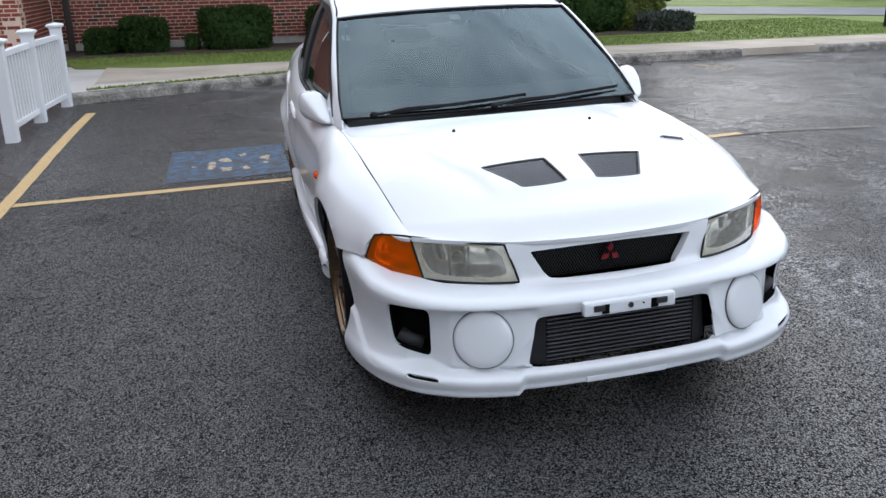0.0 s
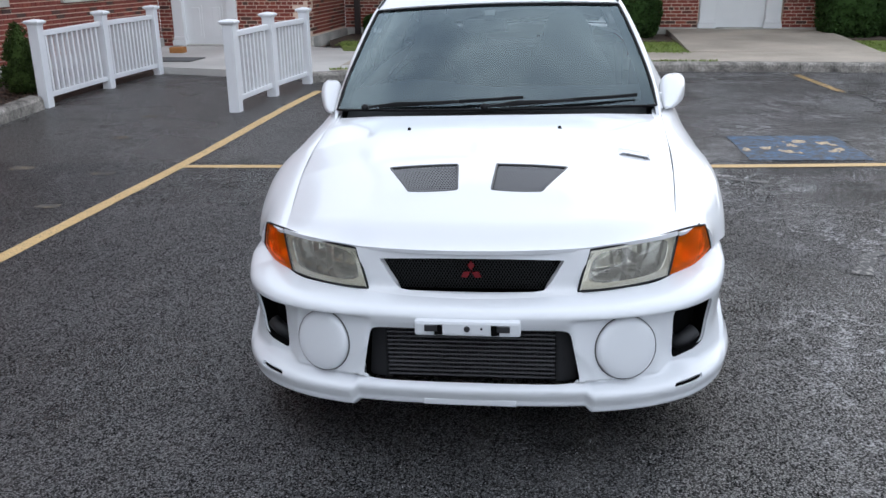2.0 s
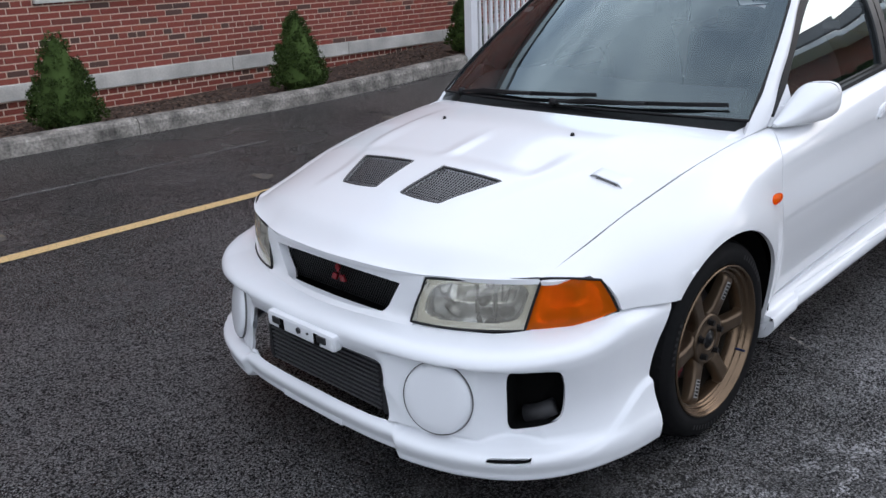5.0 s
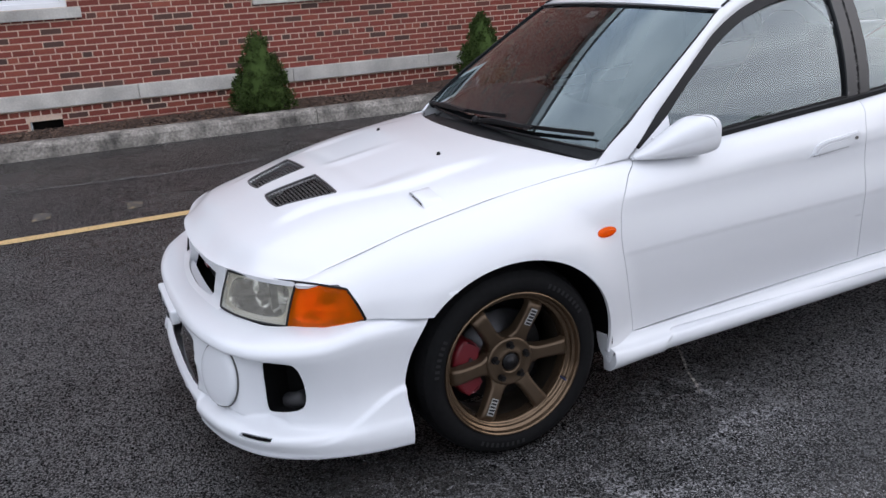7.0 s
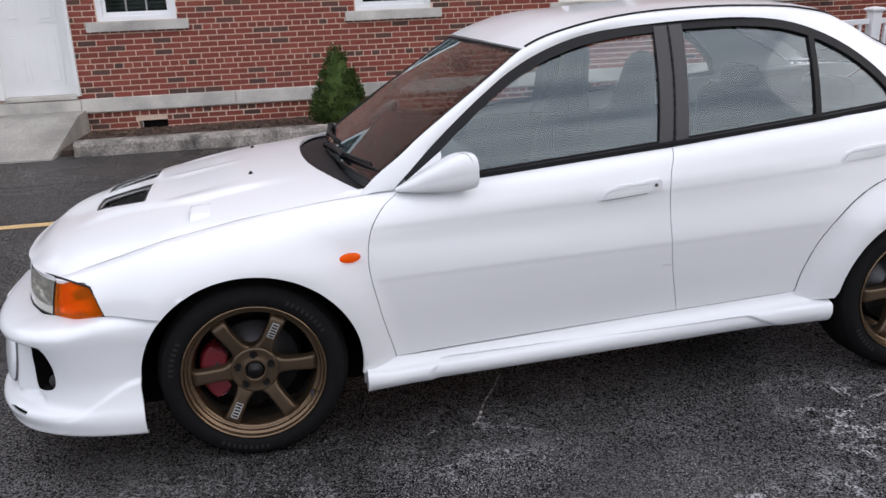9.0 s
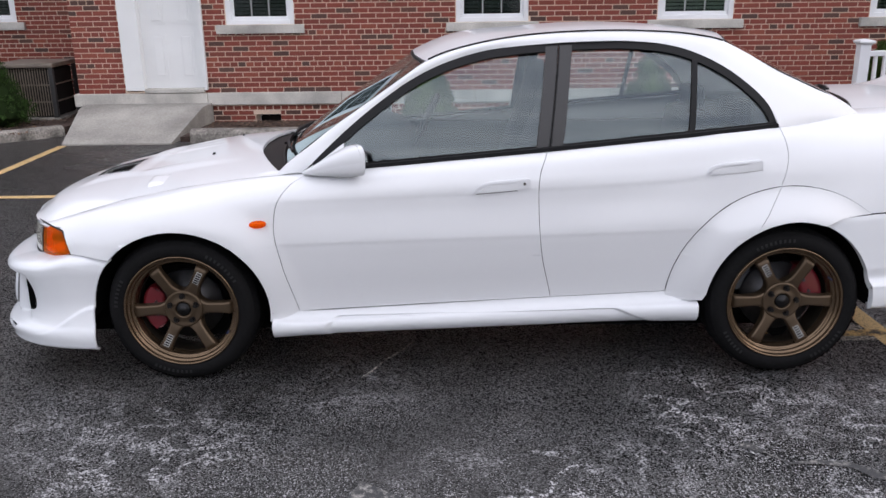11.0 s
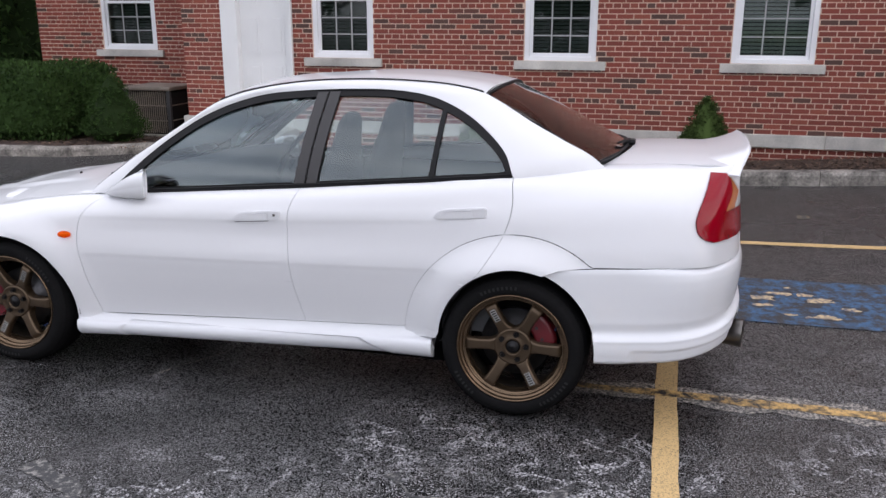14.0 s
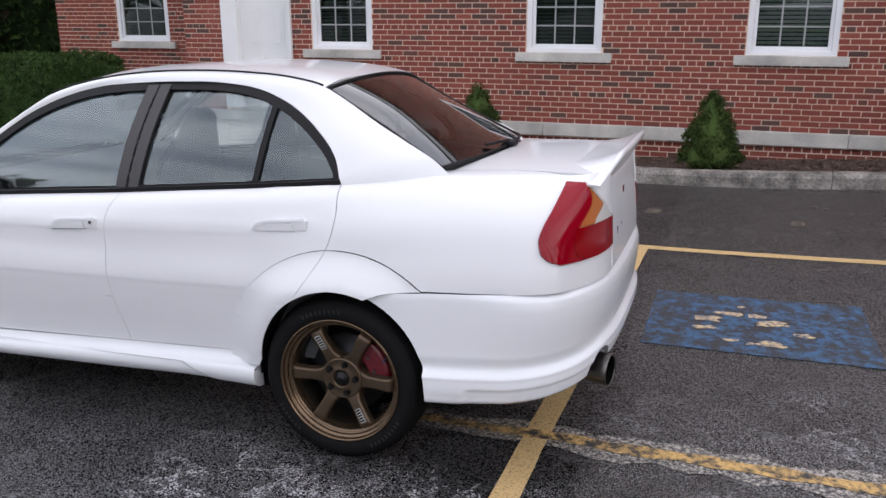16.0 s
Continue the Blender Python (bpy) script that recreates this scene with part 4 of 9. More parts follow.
# ---------------------------------------------------------------- fences
def fence(points, label):
    """White vinyl railing: square posts with flared caps, two rails and square pickets between them."""
    f = thing("fence", label, "fence", group="entrance railings")
    for x, y in points:
        z = ground_z(x, y)
        post = part("post", box_bm((x - 0.06, y - 0.06, z - 0.02), (x + 0.06, y + 0.06, z + 0.93), 0.006), VINYL, f)
        bm = bmesh.new()
        rings = [(0.062, 0.925), (0.066, 0.94), (0.088, 0.955), (0.09, 0.972), (0.07, 0.985), (0.0, 1.0)]
        loops = []
        for r, h in rings[:-1]:
            loops.append([bm.verts.new((x + sx * r, y + sy * r, z + h)) for sx, sy in ((-1, -1), (1, -1), (1, 1), (-1, 1))])
        for a, b in zip(loops, loops[1:]):
            for k in range(4):
                bm.faces.new((a[k], a[(k + 1) % 4], b[(k + 1) % 4], b[k]))
        tip = bm.verts.new((x, y, z + 1.0))
        for k in range(4):
            bm.faces.new((loops[-1][k], loops[-1][(k + 1) % 4], tip))
        part("cap", bm, VINYL, post)
    for (x0, y0), (x1, y1) in zip(points, points[1:]):
        d = Vector((x1 - x0, y1 - y0)).normalized()
        za, zb = ground_z(x0, y0), ground_z(x1, y1)
        length = math.hypot(x1 - x0, y1 - y0)
        turn = math.degrees(math.atan2(d.y, d.x))
        slope = math.degrees(math.atan2(zb - za, length))
        m = pose(x0, y0, za) @ pose(0, 0, 0, 0, -slope, turn)
        for lo, hi, w in ((0.105, 0.165, 0.05), (0.80, 0.86, 0.062)):
            bm = box_bm((0.058, -w / 2, lo), (length - 0.058, w / 2, hi), 0.008)
            bmesh.ops.transform(bm, matrix=m, verts=bm.verts[:])
            part("rail", bm, VINYL, f)
        n = int(length / 0.115)
        step = (length - 0.12) / n
        for k in range(n - 1):
            bm = box_bm((0.06 + step * (k + 1) - 0.019, -0.019, 0.163), (0.06 + step * (k + 1) + 0.019, 0.019, 0.802))
            bmesh.ops.transform(bm, matrix=m, verts=bm.verts[:])
            part("picket", bm, VINYL, f)
    return f


# ---------------------------------------------------------------- plants
def foliage(name, crown_at, n, size, material, parent, seed, tall=0.8, tri=True):
    return scatter(name, n, crown_at, size, material, "", "", seed, tall=tall, parent=parent, tri=tri)


def cone_shrub(x, y, z, height, radius, label, seed, material=SPRUCE, n=14000, group="dwarf spruces"):
    s = thing("conifer_shrub", label, "shrub", pose(x, y, z), group)
    bm = bmesh.new()
    bmesh.ops.create_cone(bm, segments=8, radius1=0.035, radius2=0.01, depth=height * 0.8, matrix=Matrix.Translation((0, 0, height * 0.38)))
    part("trunk", bm, BARK, s)
    def core(rad):
        b = bmesh.new()
        bmesh.ops.create_icosphere(b, subdivisions=3, radius=1.0)
        for v in b.verts:
            h = (v.co.z + 1) / 2
            r = rad * profile(h) * (1 + 0.10 * noise.noise(v.co * 3 + Vector((seed, 0, 0))))
            q = Vector((v.co.x, v.co.y, 0))
            q = q.normalized() if q.length > 1e-4 else q
            v.co = (q.x * r, q.y * r, 0.02 + h * (height - 0.05))
        return b
    def profile(h):
        return min(1.0, (h / 0.16) ** 0.6) * (1 - h) ** 0.70 * 1.14 if h > 0 else 0.0
    part("crown_core", core(radius * 0.84), YEW if material is YEW else SPRUCE, s)
    tufts = []
    tr = random.Random(seed * 7 + 3)
    for k in range(230):
        h = min(max(1 - tr.random() ** 0.62, 0.01), 0.97)
        tufts.append((h, tr.uniform(0, 6.283), tr.uniform(0.80, 1.07), tr.uniform(0.035, 0.062)))
    def at(rnd):
        h, a, out, size = tufts[rnd.randint(len(tufts))]
        r = radius * profile(h) * out
        v = Vector(rnd.normal(0, 1, 3)).normalized()
        p = Vector((math.cos(a) * r, math.sin(a) * r, 0.02 + h * height * 0.975)) + v * size * rnd.uniform(0.55, 1.0)
        p.z = max(p.z, 0.01)
        return p, (v + Vector((math.cos(a) * 0.7, math.sin(a) * 0.7, 0.9))).normalized()
    foliage("crown", at, n, 0.024, material, s, seed)
    return s


def hedge_block(x0, x1, y0, y1, z0, z1, label, seed, material=YEW, n=9000, size=0.05, name="hedge", group="clipped hedges", round_=0.35):
    """A clipped shrub: rounded box of many small leaves over a dark core."""
    c = Vector(((x0 + x1) / 2, (y0 + y1) / 2, (z0 + z1) / 2))
    half = Vector(((x1 - x0) / 2, (y1 - y0) / 2, (z1 - z0) / 2))
    s = thing(name, label, "hedge" if name == "hedge" else "shrub", pose(c.x, c.y, z0), group)
    def surf(d, k=1.0):
        p = 1 / ((abs(d.x / half.x)) ** 5 + (abs(d.y / half.y)) ** 5 + (abs(d.z / half.z)) ** 5) ** 0.2
        q = d * p * k
        lump = 1 + 0.11 * noise.noise((q.x * 2.3 + seed, q.y * 2.3, q.z * 2.3)) + 0.06 * noise.noise((q.x * 7, q.y * 7 + seed, q.z * 7))
        return q * lump + Vector((0, 0, half.z))
    bm = bmesh.new()
    bmesh.ops.create_icosphere(bm, subdivisions=4, radius=1.0)
    for v in bm.verts:
        v.co = surf(v.co.normalized(), 0.9)
    part("crown_core", bm, material, s)
    bm = bmesh.new()
    bmesh.ops.create_cone(bm, segments=7, radius1=0.05, radius2=0.03, depth=half.z, matrix=Matrix.Translation((0, 0, half.z / 2)))
    part("trunk", bm, BARK, s)
    def at(rnd):
        while True:
            d = Vector(rnd.uniform(-1, 1, 3) * np.array(half))
            if d.length > 0.05 and d.z > -half.z * 0.98:
                break
        nrm = Vector((d.x / half.x ** 2, d.y / half.y ** 2, d.z / half.z ** 2)).normalized()
        return surf(d.normalized(), rnd.uniform(0.88, 1.02)), (nrm + Vector((0, 0, 0.35))).normalized()
    foliage("crown", at, n, size, material, s, seed)
    return s


def broad_tree(x, y, height, spread, label, seed, leaf=YEW, n=6000, size=0.32):
    """A big tree: tapered trunk, limbs, and a crown of many leaf clumps with gaps."""
    rnd = random.Random(seed)
    s = thing("tree", label, "tree", pose(x, y, 0), "trees round the lot")
    bm = bmesh.new()
    def limb(a, b, r0, r1):
        d = (b - a)
        m = Matrix.Translation((a + b) / 2) @ d.to_track_quat("Z", "Y").to_matrix().to_4x4()
        bmesh.ops.create_cone(bm, segments=7, radius1=r0, radius2=r1, depth=d.length, matrix=m)
    tips = []
    top = Vector((rnd.uniform(-0.4, 0.4), rnd.uniform(-0.4, 0.4), height * 0.75))
    limb(Vector((0, 0, -0.2)), top, 0.04 * height * 0.8, 0.06)
    for k in range(16):
        h = rnd.uniform(0.22, 0.75)
        a = rnd.uniform(0, 6.283)
        start = top * h
        end = start + Vector((math.cos(a), math.sin(a), rnd.uniform(0.2, 0.7))) * spread * rnd.uniform(0.5, 0.95) * (1.15 - h * 0.6)
        limb(start, end, 0.09, 0.03)
        tips += [(end, rnd.uniform(0.7, 1.3)), (start.lerp(end, 0.6), rnd.uniform(0.6, 1.0))]
    tips.append((top + Vector((0, 0, height * 0.12)), 1.2))
    part("trunk", bm, BARK, s)
    clumps = tips
    def at(r):
        c, k = clumps[r.randint(len(clumps))]
        v = Vector(r.normal(0, 1, 3))
        v.normalize()
        p = c + v * spread * 0.30 * k * r.uniform(0.5, 1.0)
        return p, (v + Vector((0, 0, 0.4))).normalized()
    foliage("crown", at, n, size, leaf, s, seed, tri=False)
    return s


def build_plants():
    cone_shrub(-6.38, 0.9, ground_z(-6.3, 0.9) + 0.045, 0.93, 0.335, "dwarf conical spruce in the mulch bed", 1)
    cone_shrub(-6.35, 3.6, ground_z(-6.3, 3.6) + 0.045, 0.92, 0.325, "dwarf conical spruce before the brick wall", 2)
    cone_shrub(-6.3, 6.38, ground_z(-6.3, 6.4) + 0.045, 0.86, 0.25, "slim dwarf spruce beside the white railing", 3)
    gz = ground_z(-6.8, -5) + 0.08
    cone_shrub(-6.75, -4.72, gz, 1.02, 0.46, "broad conical yew beside the hedge", 4, YEW, 9000)
    hedge_block(-8.1, -6.2, -7.6, -5.3, gz, gz + 1.1, "dense dark green hedge beside the recessed wing", 5, n=16000)
    hedge_block(-8.2, -6.3, -10.2, -7.7, gz, gz + 1.15, "dense dark green hedge end", 6, n=9000)
    for k, (x0, x1, h, lab) in enumerate(((-3.75, -3.2, 0.42, "small low dark shrub by the downspout"), (-3.1, -2.3, 0.62, "clipped dark green shrub before the far wall"), (-1.65, -0.3, 0.78, "broad clipped dark green shrub"), (0.4, 2.05, 0.80, "broad clipped dark green shrub beside the ramp"))):
        hedge_block(x0, x1, 13.7, 14.6, 0.12, 0.12 + h, lab, 20 + k, n=7000, size=0.06)
    hedge_block(-1.95, -1.72, 14.0, 14.25, 0.12, 0.4, "tiny seedling shrub against the stone foot", 31, n=700, size=0.05, name="bush", group="")
    for k, (x, y, r, h) in enumerate(((5.6, 14.4, 0.5, 1.9), (6.35, 14.7, 0.5, 2.1), (7.0, 14.9, 0.45, 1.8))):
        hedge_block(x - r, x + r, y - r, y + r, 0.12, 0.12 + h, "upright dark green arborvitae", 40 + k, YEW, 9000, 0.06, "arborvitae", "upright conifers")
    hedge_block(7.2, 8.5, 14.6, 15.7, 0.12, 1.5, "loose golden-green thread cypress", 45, GOLDEN, 7000, 0.09, "bush", "")
    hedge_block(7.7, 8.9, 14.0, 14.8, 0.12, 0.5, "low grey-green spreading juniper", 46, BLUE_JUNIPER, 4000, 0.08, "bush", "")
    for k, (x0, x1, y0, y1, h) in enumerate(((-15.5, -12.0, -13.5, -9.5, 6.5), (-12.5, -9.6, -15.5, -12.2, 6.0))):
        hedge_block(x0, x1, y0, y1, -0.3, h, "tall dense dark evergreen beyond the wing", 50 + k, YEW, 12000, 0.16, "evergreen", "tall evergreens", 0.5)
    for k, (x, y, h, sp) in enumerate(((-12, -12.5, 8, 4.2), (-17, -11, 9, 4.5), (-14.5, -17, 9, 5.0), (-19, -17, 9, 5.0), (30, 14, 11, 5.5), (36, 3, 12, 6), (34, -8, 10, 5), (26, 26, 11, 5), (14, 36, 12, 5.5), (4, 40, 11, 5), (28, -18, 11, 5.5), (16, -24, 12, 6), (2, -27, 11, 5.5), (38, 20, 12, 6), (40, -3, 12, 6), (-10, -22, 12, 6))):
        broad_tree(x, y, h * (0.62 if x > 12 else 1.0), sp, "tall dark broadleaf tree at the edge of the lot", 60 + k, YEW, 3500 if k > 3 else 9000, 0.42 if k > 3 else 0.34)


# ---------------------------------------------------------------- other things
def build_ac():
    WEATHERED = mat("weathered beige metal", (0.24, 0.20, 0.165), 0.6, metal=0.2, stain=0.3, stain_scale=4)
    z = ground_z(-7.6, -4.75) + 0.1
    a = thing("air_conditioner", "weathered grey outdoor air conditioning unit with louvred sides", "air conditioner", pose(-7.85, -4.62, z))
    part("base_pad", box_bm((-0.46, -0.46, -0.03), (0.46, 0.46, 0.03), 0.01), CONCRETE, a)
    part("coil", box_bm((-0.34, -0.34, 0.03), (0.34, 0.34, 0.68), 0.03), BLACK_VOID, a, "dark finned coil")
    for sx, sy in ((-1, -1), (1, -1), (1, 1), (-1, 1)):
        part("corner_post", box_bm((sx * 0.37 - 0.03, sy * 0.37 - 0.03, 0.03), (sx * 0.37 + 0.03, sy * 0.37 + 0.03, 0.70), 0.008), DARK_METAL, a)
    for k in range(19):
        u = -0.32 + k * 0.0355
        part("louvre", box_bm((0.345, u - 0.005, 0.05), (0.36, u + 0.005, 0.69)), WEATHERED, a)
        part("louvre", box_bm((u - 0.005, -0.36, 0.05), (u + 0.005, -0.345, 0.69)), WEATHERED, a)
    for h in (0.23, 0.46):
        part("band", box_bm((-0.365, -0.365, h), (0.365, 0.365, h + 0.015)), WEATHERED, a)
    part("top", box_bm((-0.41, -0.41, 0.70), (0.41, 0.41, 0.76), 0.02), WEATHERED, a)


def build_far_car():
    """The parked SUV that shows beyond the golden shrub."""
    grey = mat("grey car paint", (0.045, 0.05, 0.06), 0.25, metal=0.3, coat=1.0)
    black = mat("black trim", (0.01, 0.01, 0.011), 0.5)
    lamp = mat("clear lamp", (0.7, 0.72, 0.75), 0.1)
    c = thing("parked_suv", "dark grey SUV parked on the side road", "car", pose(10.4, 22.4, 0.14, 0, 0, 12))
    bm = box_bm((-0.92, -2.2, 0.35), (0.92, 2.2, 1.0), 0.14)
    part("body", bm, grey, c)
    bm = box_bm((-0.78, -0.9, 0.98), (0.78, 2.1, 1.68), 0.0)
    for v in bm.verts:
        if v.co.z > 1.5:
            v.co.x *= 0.82
            v.co.y = v.co.y * 0.86 + 0.12
    bmesh.ops.bevel(bm, geom=bm.edges[:], offset=0.07, segments=3, affect="EDGES")
    part("cabin", bm, black, c, "dark glazed cabin")
    part("grille", box_bm((-0.5, -2.25, 0.62), (0.5, -2.19, 0.88), 0.02), black, c)
    part("front_bumper", box_bm((-0.9, -2.28, 0.36), (0.9, -2.16, 0.58), 0.05), black, c)
    part("number_plate", box_bm((-0.2, -2.30, 0.42), (0.2, -2.282, 0.54), 0.004), lamp, c)
    for s in (-1, 1):
        part("headlight", box_bm((s * 0.68 - 0.18, -2.24, 0.72), (s * 0.68 + 0.18, -2.15, 0.88), 0.03), lamp, c)
        for y in (-1.35, 1.35):
            bm = bmesh.new()
            bmesh.ops.create_cone(bm, segments=28, radius1=0.36, radius2=0.36, depth=0.24, cap_ends=True, matrix=pose(s * 0.82, y, 0.36, 0, 90, 0))
            bmesh.ops.bevel(bm, geom=[e for e in bm.edges if len(e.link_faces) == 2 and e.calc_face_angle() > 1], offset=0.04, segments=2, affect="EDGES")
            part("wheel", bm, black, c)


def build_far_post():
    p = thing("dark_post", "thick black post at the edge of the lawn", "post", pose(13.2, 13.0, 0.1))
    part("shaft", box_bm((-0.16, -0.16, 0.0), (0.16, 0.16, 1.7), 0.02), BLACK_VOID, p)
    part("cap", box_bm((-0.19, -0.19, 1.7), (0.19, 0.19, 1.76), 0.01), DARK_METAL, p)


def build_mats():
    bm = bmesh.new()
    box_bm((-6.5, 9.5, 0.104), (-5.55, 10.1, 0.118), 0.005, bm)
    tagged(part("door_mat", bm, mat("grey mat", (0.12, 0.12, 0.12), 0.95, vary=0.3, grain=120)), "flat grey mat at the edge of the entrance pad", "mat")
    bm = box_bm((-6.55, 10.9, 0.10), (-6.3, 11.08, 0.2), 0.02)
    tagged(part("wooden_block", bm, mat("orange-brown wood", (0.38, 0.17, 0.05), 0.7, vary=0.2)), "small orange-brown wooden block near the entrance", "wooden block")


build_ground()
build_markings()
build_beds()
build_building()
fence([(-3.33, 5.7), (-3.26, 6.75), (-3.17, 7.9)], "white vinyl railing with square pickets and capped posts")
fence([(-5.70, 5.85), (-5.68, 7.25), (-5.72, 8.75)], "white vinyl railing between mulch bed and entrance")
build_plants()
build_ac()
build_far_car()
build_far_post()
build_mats()


# ================================================================ the white saloon
CAR_AT = LEAN @ pose(0.02, 0.0, 0.0)


def car_paint(name, color):
    m = mat(name, color, 0.38, coat=0.75, ior=1.45)
    m.node_tree.nodes["Principled BSDF"].inputs["Coat Roughness"].default_value = 0.07
    return m


PAINT = car_paint("white car paint", (0.710, 0.720, 0.740))
BUMPER_PAINT = car_paint("white bumper paint", (0.715, 0.732, 0.758))
BLACK_TRIM = mat("black window trim", (0.009, 0.009, 0.010), 0.5, bump=0.05, ior=1.3)
SATIN_TRIM = mat("satin dark pillar trim", (0.028, 0.027, 0.028), 0.4)
RUBBER = mat("tyre rubber", (0.006, 0.006, 0.0065), 0.75, ior=1.22, vary=0.2, grain=60, bump=0.15, bump_scale=220)
BRONZE = mat("bronze wheel paint", (0.100, 0.070, 0.045), 0.36, metal=0.72, stain=0.1, stain_scale=8)
BRONZE_LIP = mat("bronze wheel lip", (0.150, 0.104, 0.066), 0.22, metal=0.85)
STEEL = mat("brake disc steel", (0.09, 0.09, 0.095), 0.4, metal=0.9, stain=0.3, stain_scale=20)
RED_CALIPER = mat("red caliper paint", (0.13, 0.006, 0.012), 0.35, coat=0.5)
LUG = mat("dark lug nuts", (0.012, 0.012, 0.013), 0.35, metal=0.6)
STICKER = mat("white sticker", (0.38, 0.38, 0.37), 0.5)
# also serves sheets that stand for shade in openings and gaps
UNDERBODY_SHADE = mat("black underbody and shade", (0.003, 0.003, 0.003), 1.0, ior=1.2)
FIN = mat("dull aluminium fins", (0.09, 0.09, 0.095), 0.55, metal=0.6, vary=0.2, grain=80)
FIN_TANK = mat("dark intercooler tank", (0.018, 0.018, 0.02), 0.6, bump=0.3, bump_scale=80)
MESH_BLACK = mat("black mesh", (0.012, 0.012, 0.013), 0.5, metal=0.2)
CARBON = mat("carbon weave", (0.17, 0.17, 0.175), 0.3, metal=0.6)
SILVER_FRAME = mat("grey vent edge", (0.07, 0.07, 0.072), 0.4, metal=0.3)
INTERIOR = mat("dark grey cabin plastic", (0.085, 0.088, 0.092), 0.75, vary=0.1, grain=90)
SEAT_CLOTH = mat("dark seat cloth", (0.04, 0.043, 0.05), 0.9, vary=0.2, grain=70)
HEADLINER = mat("grey headliner", (0.32, 0.33, 0.34), 0.9)
CHROME = mat("lamp reflector", (0.75, 0.76, 0.78), 0.12, metal=1.0)
LAMP_BOWL = mat("lamp housing", (0.74, 0.72, 0.64), 0.25, metal=0.25)
MIRROR = mat("mirror glass", (0.85, 0.87, 0.9), 0.02, metal=1.0)
RED_EMBLEM = mat("red emblem", (0.20, 0.02, 0.025), 0.25, metal=0.4)
EXHAUST = mat("exhaust steel", (0.15, 0.14, 0.132), 0.28, metal=1.0)
GREY_GAP_SHADE = mat("grey gap shade", (0.12, 0.12, 0.12), 0.8)


def lens_material(name, color, clear=0.25, rough=0.06):
    """Moulded lamp plastic: coloured, glossy, partly see-through."""
    m = bpy.data.materials.new(name)
    m.use_nodes = True
    n, l = m.node_tree.nodes, m.node_tree.links
    b = n["Principled BSDF"]
    b.inputs["Base Color"].default_value, b.inputs["Roughness"].default_value = (*color, 1), rough
    b.inputs["Specular IOR Level"].default_value = 0.35
    tr, mx = n.new("ShaderNodeBsdfTransparent"), n.new("ShaderNodeMixShader")
    tr.inputs["Color"].default_value = (*[min(1, 0.02 + c * 1.2) for c in color], 1)
    mx.inputs[0].default_value = clear
    wave = n.new("ShaderNodeTexWave")
    wave.inputs["Scale"].default_value, wave.inputs["Distortion"].default_value = 40.0, 0.0
    tc = n.new("ShaderNodeTexCoord")
    l.new(tc.outputs["Object"], wave.inputs["Vector"])
    bp = n.new("ShaderNodeBump")
    bp.inputs["Strength"].default_value, bp.inputs["Distance"].default_value = 0.06, 0.003
    l.new(wave.outputs["Fac"], bp.inputs["Height"])
    l.new(bp.outputs["Normal"], b.inputs["Normal"])
    l.new(b.outputs[0], mx.inputs[1])
    l.new(tr.outputs[0], mx.inputs[2])
    l.new(mx.outputs[0], n["Material Output"].inputs["Surface"])
    return m


AMBER = lens_material("amber lens", (1.0, 0.20, 0.002), 0.70)
DARK_AMBER = lens_material("smoked amber lens", (0.52, 0.17, 0.05), 0.25)
RED_LENS = lens_material("red lens", (0.27, 0.001, 0.010), 0.10)
DEEP_RED = lens_material("deep red lens", (0.34, 0.002, 0.008), 0.35)
CLEAR_LENS = lens_material("clear lens", (0.75, 0.75, 0.72), 0.35)
def hazy_lens():
    """Clear cover with some pale diffuse colour mixed in."""
    m = glass_material("hazy headlamp cover", (0.97, 0.96, 0.88), 0.05, 1.2)
    n, l = m.node_tree.nodes, m.node_tree.links
    end = n["Material Output"].inputs["Surface"]
    first = end.links[0].from_socket
    milk, mx = n.new("ShaderNodeBsdfDiffuse"), n.new("ShaderNodeMixShader")
    milk.inputs["Color"].default_value = (0.80, 0.76, 0.65, 1)
    mx.inputs[0].default_value = 0.17
    l.new(first, mx.inputs[1]), l.new(milk.outputs[0], mx.inputs[2]), l.new(mx.outputs[0], end)
    return m


HAZY_LENS = hazy_lens()
SCREEN_GLASS = glass_material("windscreen glass", (0.50, 0.55, 0.56), 0.0, 1.2, (0.78, 0.95, 1.0))
SIDE_GLASS = glass_material("side window glass", (0.88, 0.94, 0.94), 0.0, 1.6, (0.86, 0.97, 1.0))
REAR_GLASS = glass_material("rear window glass", (0.15, 0.16, 0.155), 0.0, 1.0)


